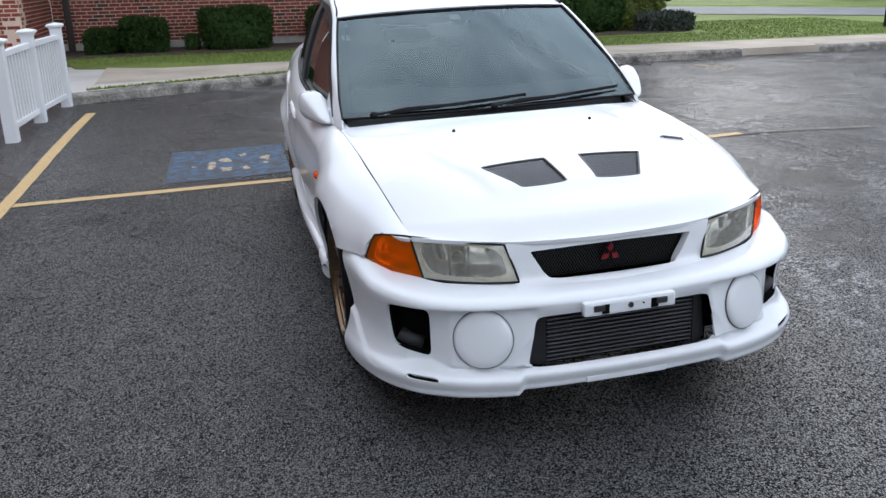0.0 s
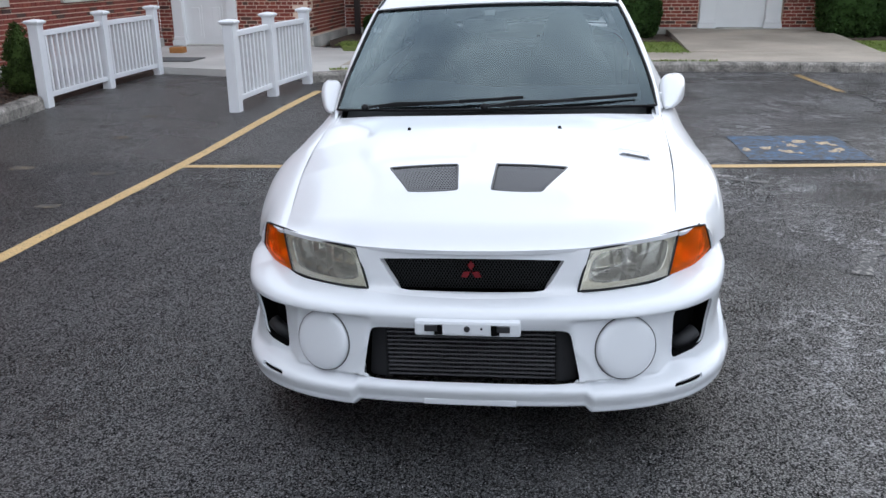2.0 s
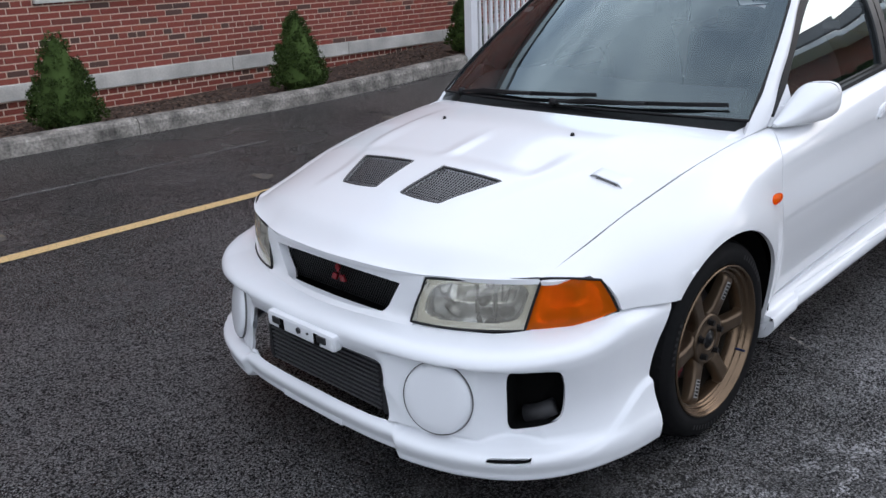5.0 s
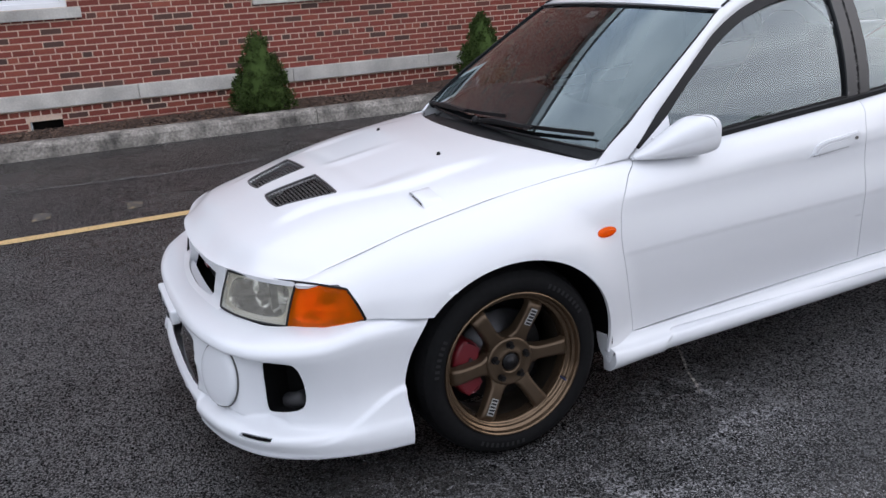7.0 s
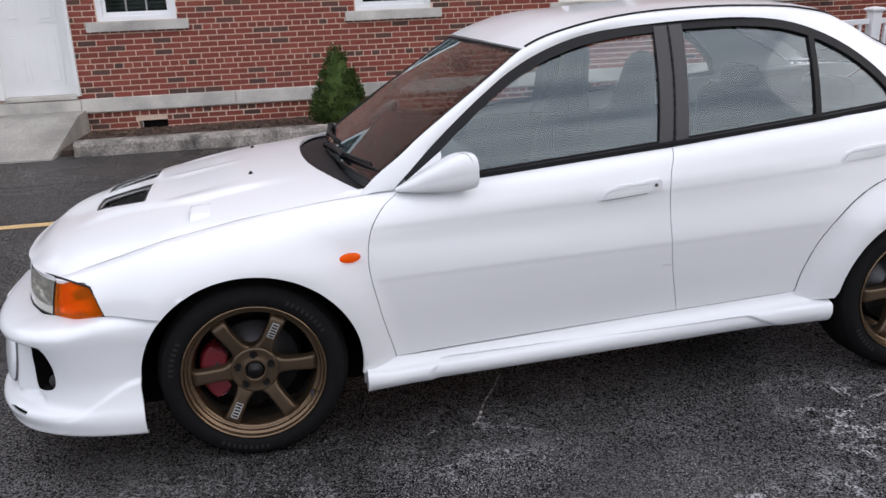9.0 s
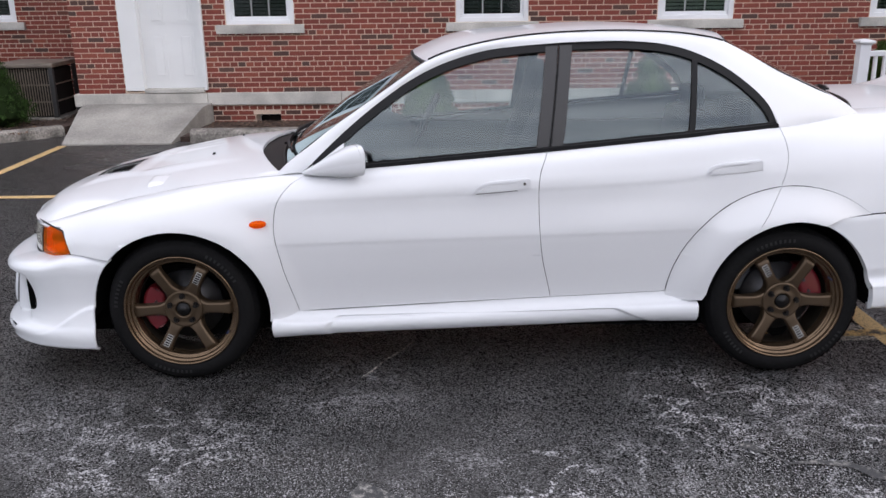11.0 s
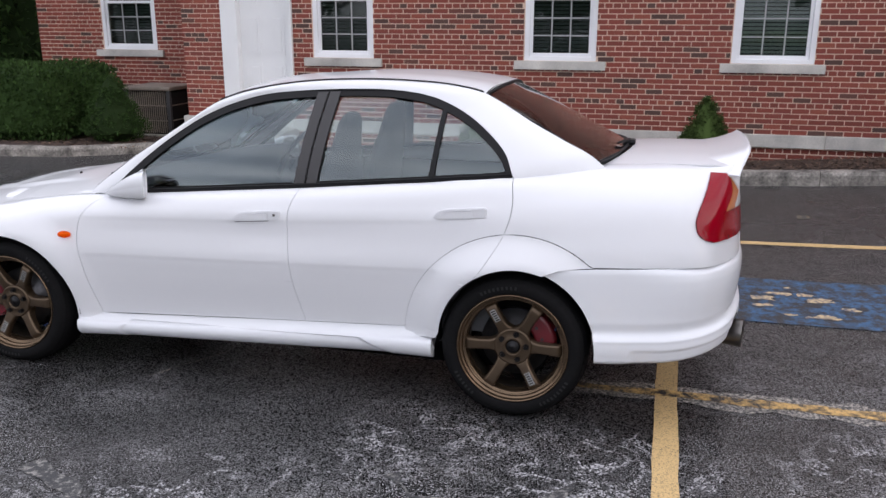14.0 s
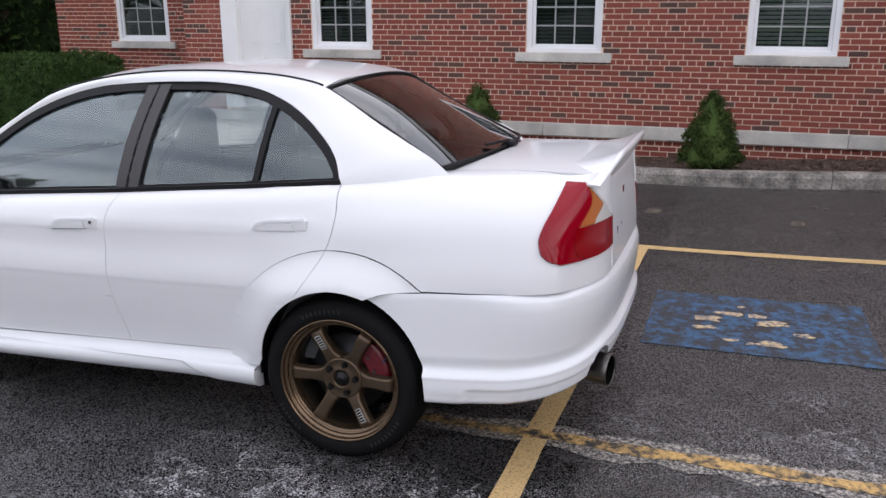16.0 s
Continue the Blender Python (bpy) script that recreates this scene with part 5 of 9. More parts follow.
# ---- surface tools
def curve_through(pts, m):
    """A smooth curve through a few points, sampled m times evenly by length."""
    p = np.asarray(pts, float)
    d = np.maximum(np.linalg.norm(np.diff(p, axis=0), axis=1), 1e-6)
    s = np.concatenate([[0], np.cumsum(d)])
    n = len(p)
    tan = np.zeros_like(p)
    if n == 2:
        tan[:] = (p[1] - p[0]) / d[0]
    else:
        for k in range(1, n - 1):
            a, b = (p[k] - p[k - 1]) / d[k - 1], (p[k + 1] - p[k]) / d[k]
            tan[k] = (a * d[k] + b * d[k - 1]) / (d[k] + d[k - 1])
        tan[0] = 2 * (p[1] - p[0]) / d[0] - tan[1]
        tan[-1] = 2 * (p[-1] - p[-2]) / d[-1] - tan[-2]
    fine = np.linspace(0, s[-1], m)
    k = np.clip(np.searchsorted(s, fine, side="right") - 1, 0, n - 2)
    h = d[k]
    t = ((fine - s[k]) / h)[:, None]
    h = h[:, None]
    return (2 * t**3 - 3 * t**2 + 1) * p[k] + (t**3 - 2 * t**2 + t) * h * tan[k] + (-2 * t**3 + 3 * t**2) * p[k + 1] + (t**3 - t**2) * h * tan[k + 1]


def loft(rails, nu, nv):
    """A grid (nv, nu, 3) over rails, each a list of control points that run the same way."""
    r = np.array([curve_through(x, nu) for x in rails])
    return np.stack([curve_through(r[:, i], nv) for i in range(nu)], axis=1)


class Skin:
    """A fine triangle sheet that can be cut along curves into panels."""

    def __init__(self, grid, flip=False, inside=(0.0, 1.3, 0.55)):
        nv, nu, _ = grid.shape
        self.v = grid.reshape(-1, 3).copy()
        idx = np.arange(nv * nu).reshape(nv, nu)
        a, b, c, d = idx[:-1, :-1].ravel(), idx[:-1, 1:].ravel(), idx[1:, 1:].ravel(), idx[1:, :-1].ravel()
        t = np.concatenate([np.stack([a, b, c], 1), np.stack([a, c, d], 1)])
        p = self.v[t]
        out = (np.cross(p[:, 1] - p[:, 0], p[:, 2] - p[:, 0]) * (p.mean(axis=1) - np.asarray(inside))).sum()
        self.t = t[:, ::-1].copy() if out < 0 else t
        e = np.concatenate([self.t[:, [0, 1]], self.t[:, [1, 2]], self.t[:, [2, 0]]])
        self.e = np.unique(np.sort(e, axis=1), axis=0)
        self.locked = np.zeros(len(self.v), bool)

    def cut(self, g):
        """Pull the nearest points onto the curve g = 0, so that no triangle straddles it."""
        f = g(self.v)
        a, b = self.e[:, 0], self.e[:, 1]
        cross = np.where(f[a] * f[b] < 0)[0]
        best = {}
        for k in cross:
            i, j = a[k], b[k]
            t = f[i] / (f[i] - f[j])
            if self.locked[i] and self.locked[j]:
                continue
            mv, tt, other = (i, t, j) if (t < 0.5 and not self.locked[i]) or self.locked[j] else (j, 1 - t, i)
            if mv not in best or tt < best[mv][0]:
                best[mv] = (tt, other)
        old = self.v.copy()
        for i, (t, j) in best.items():
            self.v[i] = old[i] + (old[j] - old[i]) * t
            self.locked[i] = True
        return self

    def centres(self):
        return self.v[self.t].mean(axis=1)

    def normals(self):
        n = np.zeros_like(self.v)
        p = self.v[self.t]
        fn = np.cross(p[:, 1] - p[:, 0], p[:, 2] - p[:, 0])
        for k in range(3):
            np.add.at(n, self.t[:, k], fn)
        return n / np.maximum(np.linalg.norm(n, axis=1), 1e-12)[:, None]

    def panel(self, keep, gap=0.0013, depth=0.012, lift=0.0, round_=True):
        """Vertices and faces of the triangles kept: edges drawn back by gap and turned in by depth."""
        t = self.t[keep]
        used, inv = np.unique(t, return_inverse=True)
        t = inv.reshape(-1, 3)
        v = self.v[used] + self.normals()[used] * lift
        n = self.normals()[used]
        e = np.concatenate([t[:, [0, 1]], t[:, [1, 2]], t[:, [2, 0]]])
        key = np.sort(e, axis=1)
        _, first, count = np.unique(key, axis=0, return_index=True, return_counts=True)
        rim = e[first[count == 1]]
        on = np.zeros(len(v), bool)
        on[rim.ravel()] = True
        if gap:
            pull, num = np.zeros_like(v), np.zeros(len(v))
            for i, j in np.concatenate([e, e[:, ::-1]]):
                if on[i] and not on[j]:
                    d = v[j] - v[i]
                    pull[i] += d / max(np.linalg.norm(d), 1e-9)
                    num[i] += 1
            ok = on & (num > 0)
            pl = np.linalg.norm(pull[ok], axis=1)
            v[ok] += pull[ok] / np.maximum(pl, 1e-9)[:, None] * gap
        verts, faces = v.tolist(), [tuple(x) for x in t]
        if depth:
            m = len(verts)
            ring = np.unique(rim.ravel())
            at = {int(i): m + 2 * k for k, i in enumerate(ring)}
            for i in ring:
                verts += [v[i].tolist(), (v[i] - n[i] * depth).tolist()]
            for i, j in rim:
                p, q = at[int(i)], at[int(j)]
                faces.append((p, p + 1, q + 1, q))
        return verts, faces


def panel_ob(name, data, material, parent, label="", mirror=False):
    verts, faces = data
    if mirror:
        verts, faces = [(-x, y, z) for x, y, z in verts], [f[::-1] for f in faces]
    return mesh_ob(name, verts, faces, material, parent, label, smooth=True)


def both(name, data, material, parent, label=""):
    a = panel_ob(name, data, material, parent, label)
    b = panel_ob(name, data, material, parent, label, mirror=True)
    return a, b


def sweep(path, profile, closed=False, up=(0, 0, 1)):
    """A bar of a given flat profile along a path of points: verts and faces."""
    path = [Vector(p) for p in path]
    n, m = len(path), len(profile)
    verts, faces = [], []
    for k, p in enumerate(path):
        a, b = (path[k - 1], path[(k + 1) % n]) if closed else (path[max(0, k - 1)], path[min(n - 1, k + 1)])
        d = (b - a).normalized()
        s = d.cross(Vector(up)).normalized()
        w = s.cross(d)
        verts += [tuple(p + s * u + w * h) for u, h in profile]
    for k in range(n if closed else n - 1):
        for j in range(m):
            faces.append((k * m + j, k * m + (j + 1) % m, ((k + 1) % n) * m + (j + 1) % m, ((k + 1) % n) * m + j))
    if not closed:
        faces += [tuple(range(m))[::-1], tuple(range((n - 1) * m, n * m))]
    return verts, faces


def circle_profile(r, n=8):
    return [(r * math.cos(2 * math.pi * k / n), r * math.sin(2 * math.pi * k / n)) for k in range(n)]


def revolve(profile, n=64, axis="x"):
    """A surface of revolution about x from (radius, x) pairs."""
    m = len(profile)
    verts = [(x, r * math.cos(2 * math.pi * k / n), r * math.sin(2 * math.pi * k / n)) for k in range(n) for r, x in profile]
    faces = [(k * m + j, k * m + j + 1, ((k + 1) % n) * m + j + 1, ((k + 1) % n) * m + j) for k in range(n) for j in range(m - 1)]
    return verts, faces


def ease(a, b, x):
    k = np.clip((x - a) / (b - a), 0, 1)
    return k * k * (3 - 2 * k)


# ---- the body's lines: half of the car, x outwards, y backwards from the front axle, z up
ARCH_F, ARCH_R = (0.0, 0.305, 0.366, 0.352), (2.520, 0.322, 0.336, 0.354)


def arch(v, a):
    return np.sqrt(((v[:, 1] - a[0]) / a[2]) ** 2 + ((v[:, 2] - a[1]) / a[3]) ** 2) - 1


def step_curve(table):
    """y as a smooth function of z, from (z, y) pairs."""
    z, y = zip(*sorted(table))
    pts = curve_through(list(zip(z, y)), 200)
    return lambda q: np.interp(q, pts[:, 0], pts[:, 1])


GAP_FRONT = step_curve([(1.10, 0.66), (0.862, 0.53), (0.83, 0.475), (0.77, 0.425), (0.68, 0.405), (0.5, 0.43), (0.285, 0.485), (0.15, 0.51)])
GAP_MID = step_curve([(1.2, 1.60), (0.95, 1.525), (0.88, 1.495), (0.72, 1.487), (0.55, 1.50), (0.338, 1.545), (0.2, 1.57)])
GAP_REAR = step_curve([(1.2, 2.46), (1.03, 2.474), (0.93, 2.487), (0.82, 2.463), (0.72, 2.41), (0.6, 2.33), (0.2, 2.1)])


TAIL_FRONT = step_curve([(0.78, 3.44), (0.808, 3.385), (0.822, 3.32), (0.85, 3.275), (0.89, 3.268), (0.93, 3.293), (0.98, 3.352), (1.03, 3.425), (1.07, 3.49), (1.2, 3.6)])


def belt(y):
    return np.interp(y, [0.5, 1.5, 2.47], [0.862, 0.946, 1.033])


def upper_side():
    """Fender, doors and quarter in one sheet, from the lamp round to the tail lamp."""
    ys = [-0.66, -0.45, -0.25, 0.0, 0.25, 0.52, 0.9, 1.5, 2.1, 2.47, 2.82, 3.1, 3.28]
    top = ([0.645, 0.668, 0.684, 0.694, 0.702, 0.712, 0.728, 0.738, 0.730, 0.700, 0.500, 0.492, 0.492], [0.640, 0.694, 0.752, 0.803, 0.838, 0.862, 0.895, 0.946, 1.000, 1.033, 1.074, 1.088, 1.082])
    crown = ([0.700, 0.722, 0.742, 0.755, 0.757, 0.756, 0.772, 0.778, 0.770, 0.745, 0.640, 0.610, 0.590], [0.630, 0.680, 0.735, 0.785, 0.820, 0.845, 0.875, 0.918, 0.970, 1.005, 1.052, 1.055, 1.045])
    shoulder = ([0.735, 0.770, 0.803, 0.822, 0.815, 0.800, 0.803, 0.808, 0.802, 0.792, 0.765, 0.742, 0.705], [0.600, 0.640, 0.690, 0.738, 0.770, 0.800, 0.830, 0.860, 0.895, 0.925, 0.950, 0.952, 0.945])
    middle = ([0.750, 0.792, 0.832, 0.850, 0.838, 0.820, 0.818, 0.820, 0.822, 0.824, 0.812, 0.790, 0.752], [0.565, 0.600, 0.630, 0.670, 0.690, 0.700, 0.715, 0.735, 0.760, 0.780, 0.805, 0.815, 0.815])
    crease = ([0.755, 0.800, 0.842, 0.858, 0.845, 0.830, 0.829, 0.832, 0.836, 0.842, 0.830, 0.808, 0.770], [0.530, 0.550, 0.560, 0.570, 0.575, 0.575, 0.585, 0.605, 0.628, 0.650, 0.680, 0.705, 0.710])
    under = ([0.755, 0.805, 0.845, 0.858, 0.842, 0.822, 0.819, 0.822, 0.826, 0.832, 0.822, 0.800, 0.765], [0.480, 0.490, 0.500, 0.510, 0.510, 0.510, 0.520, 0.540, 0.560, 0.580, 0.610, 0.630, 0.640])
    low = ([0.750, 0.800, 0.838, 0.850, 0.825, 0.800, 0.795, 0.798, 0.806, 0.820, 0.815, 0.795, 0.760], [0.380, 0.380, 0.385, 0.390, 0.385, 0.380, 0.395, 0.420, 0.440, 0.460, 0.480, 0.500, 0.520])
    foot = ([0.740, 0.790, 0.825, 0.835, 0.805, 0.778, 0.772, 0.775, 0.785, 0.800, 0.800, 0.785, 0.750], [0.240, 0.240, 0.245, 0.250, 0.250, 0.250, 0.272, 0.302, 0.330, 0.345, 0.355, 0.360, 0.365])
    rear = {0: ((0.485, 3.40, 1.092), (0.41, 3.455, 1.10), (0.36, 3.462, 1.10)), 1: ((0.565, 3.375, 1.04), (0.46, 3.45, 1.04), (0.37, 3.470, 1.04)), 2: ((0.655, 3.365, 0.94), (0.53, 3.44, 0.935), (0.38, 3.478, 0.93)), 3: ((0.690, 3.365, 0.815), (0.55, 3.455, 0.81), (0.39, 3.490, 0.805)), 4: ((0.705, 3.37, 0.71), (0.56, 3.465, 0.71), (0.39, 3.498, 0.71)), 5: ((0.70, 3.38, 0.63), (0.56, 3.47, 0.62), (0.39, 3.50, 0.62)), 6: ((0.695, 3.38, 0.52), (0.56, 3.47, 0.5), (0.39, 3.50, 0.5)), 7: ((0.69, 3.38, 0.37), (0.55, 3.46, 0.37), (0.39, 3.49, 0.37))}
    rails = []
    for k, (xs, zs) in enumerate((top, crown, shoulder, middle, crease, under, low, foot)):
        rails.append([*zip(xs, ys, zs), *rear[k]])
    # common stations keep the same y across the rails: sample by station, not by length
    dense = []
    for r in rails:
        r = np.array(r)
        s = np.arange(len(r))
        fine = np.linspace(0, len(r) - 1, 300)
        out = np.zeros((300, 3))
        for c in range(3):
            cc = curve_through(np.column_stack([s * 1.0, r[:, c] * 0.15]), 2400)
            out[:, c] = np.interp(fine, cc[:, 0], cc[:, 1] / 0.15)
        dense.append(out)
    dense = np.array(dense)
    g = np.stack([curve_through(dense[:, i], 96) for i in range(300)], axis=1)
    # blistered front wing and the sharper rear flare
    y, z = g[..., 1], g[..., 2]
    rf = np.hypot(y, z - 0.31)
    g[..., 0] += 0.026 * (1 - ease(0.36, 0.52, rf)) * ease(-0.62, -0.3, y)
    doors = ease(0.30, 0.5, y) * (1 - ease(2.05, 2.3, y))
    low_line = z - np.interp(y, [0.4, 1.5, 2.3], [0.592, 0.622, 0.648])
    high_line = z - np.interp(y, [0.4, 1.5, 2.3], [0.768, 0.812, 0.858])
    for line, deep in ((low_line, 0.0055), (high_line, 0.0035)):
        g[..., 0] -= 0.45 * deep * doors * (1 - ease(-0.016, 0.0, line)) * ease(-0.16, -0.02, line)
    return Skin(g)


def build_body(car):
    skin = upper_side()
    # lamp cut: behind the indicator's slanting rear edge, or above the lamp
    def lamp(p):
        slant = p[:, 1] - np.interp(p[:, 2], [0.54, 0.592, 0.632, 0.650], [-0.450, -0.468, -0.486, -0.512])
        return np.maximum(slant, (p[:, 2] - 0.650) * 1.0)
    seam_front = lambda p: p[:, 2] - np.interp(p[:, 1], [-0.7, -0.46, -0.36, -0.2], [0.50, 0.552, 0.545, 0.535])
    seam_rear = lambda p: p[:, 2] - np.interp(p[:, 1], [2.55, 2.62, 2.70, 2.85, 3.2, 3.5], [0.600, 0.655, 0.684, 0.697, 0.712, 0.722])
    sill = lambda p: p[:, 2] - np.interp(p[:, 1], [0.3, 0.485, 1.545, 2.15], [0.276, 0.286, 0.338, 0.368])
    af, ar = (lambda p: arch(p, ARCH_F)), (lambda p: arch(p, ARCH_R))
    gf, gm, gr = (lambda p: p[:, 1] - GAP_FRONT(p[:, 2])), (lambda p: p[:, 1] - GAP_MID(p[:, 2])), (lambda p: p[:, 1] - GAP_REAR(p[:, 2]))
    flare = lambda p: np.hypot(p[:, 1] - 2.51, p[:, 2] - 0.325) - 0.487
    def tail(p):
        """Inside the tail lamp: below zero."""
        s = p[:, 1] + (0.80 - p[:, 0]) * 0.75          # runs round the corner
        front = TAIL_FRONT(p[:, 2])
        back = np.interp(p[:, 2], [0.80, 0.93, 0.94, 0.99, 1.062], [3.80, 3.80, 3.76, 3.71, 3.58])
        low = 0.812 + 0.25 * np.clip(s - 3.62, 0, 1) ** 2
        return np.maximum.reduce([front - s, s - back, low - p[:, 2], p[:, 2] - 1.062])
    def across_lamp(p):
        s = p[:, 1] + (0.80 - p[:, 0]) * 0.75
        front = TAIL_FRONT(p[:, 2])
        back = np.interp(p[:, 2], [0.80, 0.93, 0.94, 0.99, 1.062], [3.80, 3.80, 3.76, 3.71, 3.58])
        return (s - front) / np.maximum(back - front, 0.02)
    tail_slant = lambda p: across_lamp(p) - np.interp(p[:, 2], [0.915, 1.06], [0.36, 0.92])
    tail_clear = lambda p: across_lamp(p) - np.interp(p[:, 2], [0.925, 0.985], [0.62, 0.92])
    tail_level = lambda p: (p[:, 2] - 0.925) * 8
    for g in (af, ar, gf, gm, gr, seam_front, seam_rear, sill, lamp, tail, flare, tail_slant, tail_level, tail_clear):
        skin.cut(g)
    c = skin.centres()
    AF, AR, GF, GM, GR, SF, SR, SI, LA, TA, FL = [g(c) for g in (af, ar, gf, gm, gr, seam_front, seam_rear, sill, lamp, tail, flare)]
    open_ = (AF > 0) & (AR > 0)
    fender = (GF < 0) & open_ & (LA > 0) & ((SF > 0) | (c[:, 1] > 0)) & (c[:, 2] > 0.20)
    door_f = (GF > 0) & (GM < 0) & (SI > 0) & open_
    door_r = (GM > 0) & (GR < 0) & (SI > 0) & open_ & (FL > 0)
    flare_d = (GM > 0) & (GR < 0) & open_ & (FL < 0) & (c[:, 2] > 0.3)
    quarter = (GR > 0) & open_ & (SR > 0) & (TA > 0) & ((FL > 0) | (c[:, 1] > 2.95))
    flare_q = (GR > 0) & open_ & (FL < 0) & (c[:, 1] < 2.95) & (SR > 0)
    tail_in = (TA < 0)
    body_parts = {}
    for name, keep, lab in (("front_wing", fender, "blistered white front wing"), ("front_door", door_f, ""), ("rear_door", door_r, ""), ("rear_quarter", quarter, "white rear quarter panel")):
        body_parts[name] = both(name, skin.panel(keep), PAINT, car, lab)
    rr = np.hypot(skin.v[:, 1] - 2.51, skin.v[:, 2] - 0.325)
    flat = skin.v.copy()
    skin.v[:, 0] += (0.006 + 0.040 * (1 - ease(0.345, 0.485, rr))) * (rr < 0.495) * (flat[:, 1] > 1.6)
    flares = [skin.panel(keep, gap=0.0010, depth=0.006) for keep in (flare_d, flare_q)]
    skin.v[:] = flat
    for data in flares:
        both("rear_flare", data, PAINT, car, "bolt-on white wheel arch flare")
    # tail lamp in its colours
    upper, slant = tail_level(c) > 0, tail_slant(c) > 0
    clear = tail_in & upper & slant & (tail_clear(c) > 0)
    inner = tail_in & upper & slant & ~clear
    brake = tail_in & ~upper & (across_lamp(c) > 0.36)
    outer = tail_in & ~clear & ~inner & ~brake
    for side in (False, True):
        lamp_ob = panel_ob("tail_lamp", skin.panel(outer, 0.001, 0.02, 0.010), RED_LENS, car, "red and clear wrap-round tail lamp", side)
        panel_ob("brake_lens", skin.panel(brake, 0.0015, 0.02, 0.009), DEEP_RED, lamp_ob, "deep red lens", side)
        panel_ob("turn_lens", skin.panel(inner, 0.0015, 0.02, 0.009), DARK_AMBER, lamp_ob, "amber lens", side)
        panel_ob("reverse_lens", skin.panel(clear, 0.0015, 0.02, 0.009), CLEAR_LENS, lamp_ob, "clear lens", side)
        panel_ob("lamp_tub", skin.panel(tail_in, 0.0, 0.0, -0.02), LAMP_BOWL, lamp_ob, "", side)
    # handles, key lock, side marker, all seated on the skin
    def handle_bm(outline, x0, x1):
        bm = bmesh.new()
        f = bm.faces.new([bm.verts.new((x0, y, z)) for y, z in outline])
        ex = bmesh.ops.extrude_face_region(bm, geom=[f])
        for q in ex["geom"]:
            if isinstance(q, bmesh.types.BMVert):
                q.co.x = x1
        bmesh.ops.recalc_face_normals(bm, faces=bm.faces[:])
        bmesh.ops.bevel(bm, geom=[e for e in bm.edges if e.verts[0].co.x > x0 and e.verts[1].co.x > x0], offset=0.004, segments=2, affect="EDGES")
        return bm
    tree_n = skin.normals()
    def on_skin(y, z):
        k = np.argmin((skin.v[:, 1] - y) ** 2 + (skin.v[:, 2] - z) ** 2 + 10 * (skin.v[:, 0] < 0.3))
        return Vector(skin.v[k]), Vector(tree_n[k])
    for door_name, y, z, lock in (("front_door", 1.312, 0.822, True), ("rear_door", 2.262, 0.884, False)):
        for side in (0, 1):
            sg = 1 if side == 0 else -1
            p, nrm = on_skin(y, z)
            rake = 4.5
            def place(bm, off=0.0):
                m = pose(p.x + off, p.y, p.z, rake, 0, 0)
                bmesh.ops.transform(bm, matrix=m, verts=bm.verts[:])
                if sg < 0:
                    bmesh.ops.transform(bm, matrix=Matrix.Diagonal((-1, 1, 1, 1)), verts=bm.verts[:])
                    bmesh.ops.reverse_faces(bm, faces=bm.faces[:])
                return bm
            door = body_parts[door_name][side]
            part("door_handle", place(handle_bm([(-0.115, -0.020), (0.125, -0.020), (0.125, 0.016), (0.115, 0.024), (-0.045, 0.022), (-0.085, 0.012)], -0.012, 0.008)), PAINT, door, smooth=False)
            part("handle_flap", place(handle_bm([(-0.10, -0.021), (0.07, -0.021), (0.07, 0.013), (-0.035, 0.012), (-0.075, 0.003)], 0.0, 0.012)), PAINT, door)
            # black strip put in for the shaded line below the flap
            part("handle_gap", place(box_bm((-0.02, -0.098, -0.0240), (0.0035, 0.070, -0.0208), 0.0)), UNDERBODY_SHADE, door)
            part("handle_recess", place(box_bm((-0.02, -0.07, -0.034), (0.0025, 0.05, -0.021), 0.003)), PAINT, door)
            if lock:
                bm = bmesh.new()
                bmesh.ops.create_cone(bm, segments=16, radius1=0.006, radius2=0.006, depth=0.006, cap_ends=True, matrix=pose(0.010, 0.10, 0.004, 0, 90, 0))
                part("key_lock", place(bm), EXHAUST, door)
    for side in (0, 1):
        sg = 1 - 2 * side
        p, nrm = on_skin(0.341, 0.676)
        bm = bmesh.new()
        bmesh.ops.create_uvsphere(bm, u_segments=20, v_segments=12, radius=1.0)
        bmesh.ops.transform(bm, matrix=pose((p.x + 0.004) * sg, p.y, p.z, 4, 0, 0) @ Matrix.Diagonal((0.013, 0.036, 0.0165, 1)), verts=bm.verts[:])
        part("side_marker", bm, AMBER, body_parts["front_wing"][side], "oval amber side marker", smooth=True)
    return skin, body_parts, on_skin


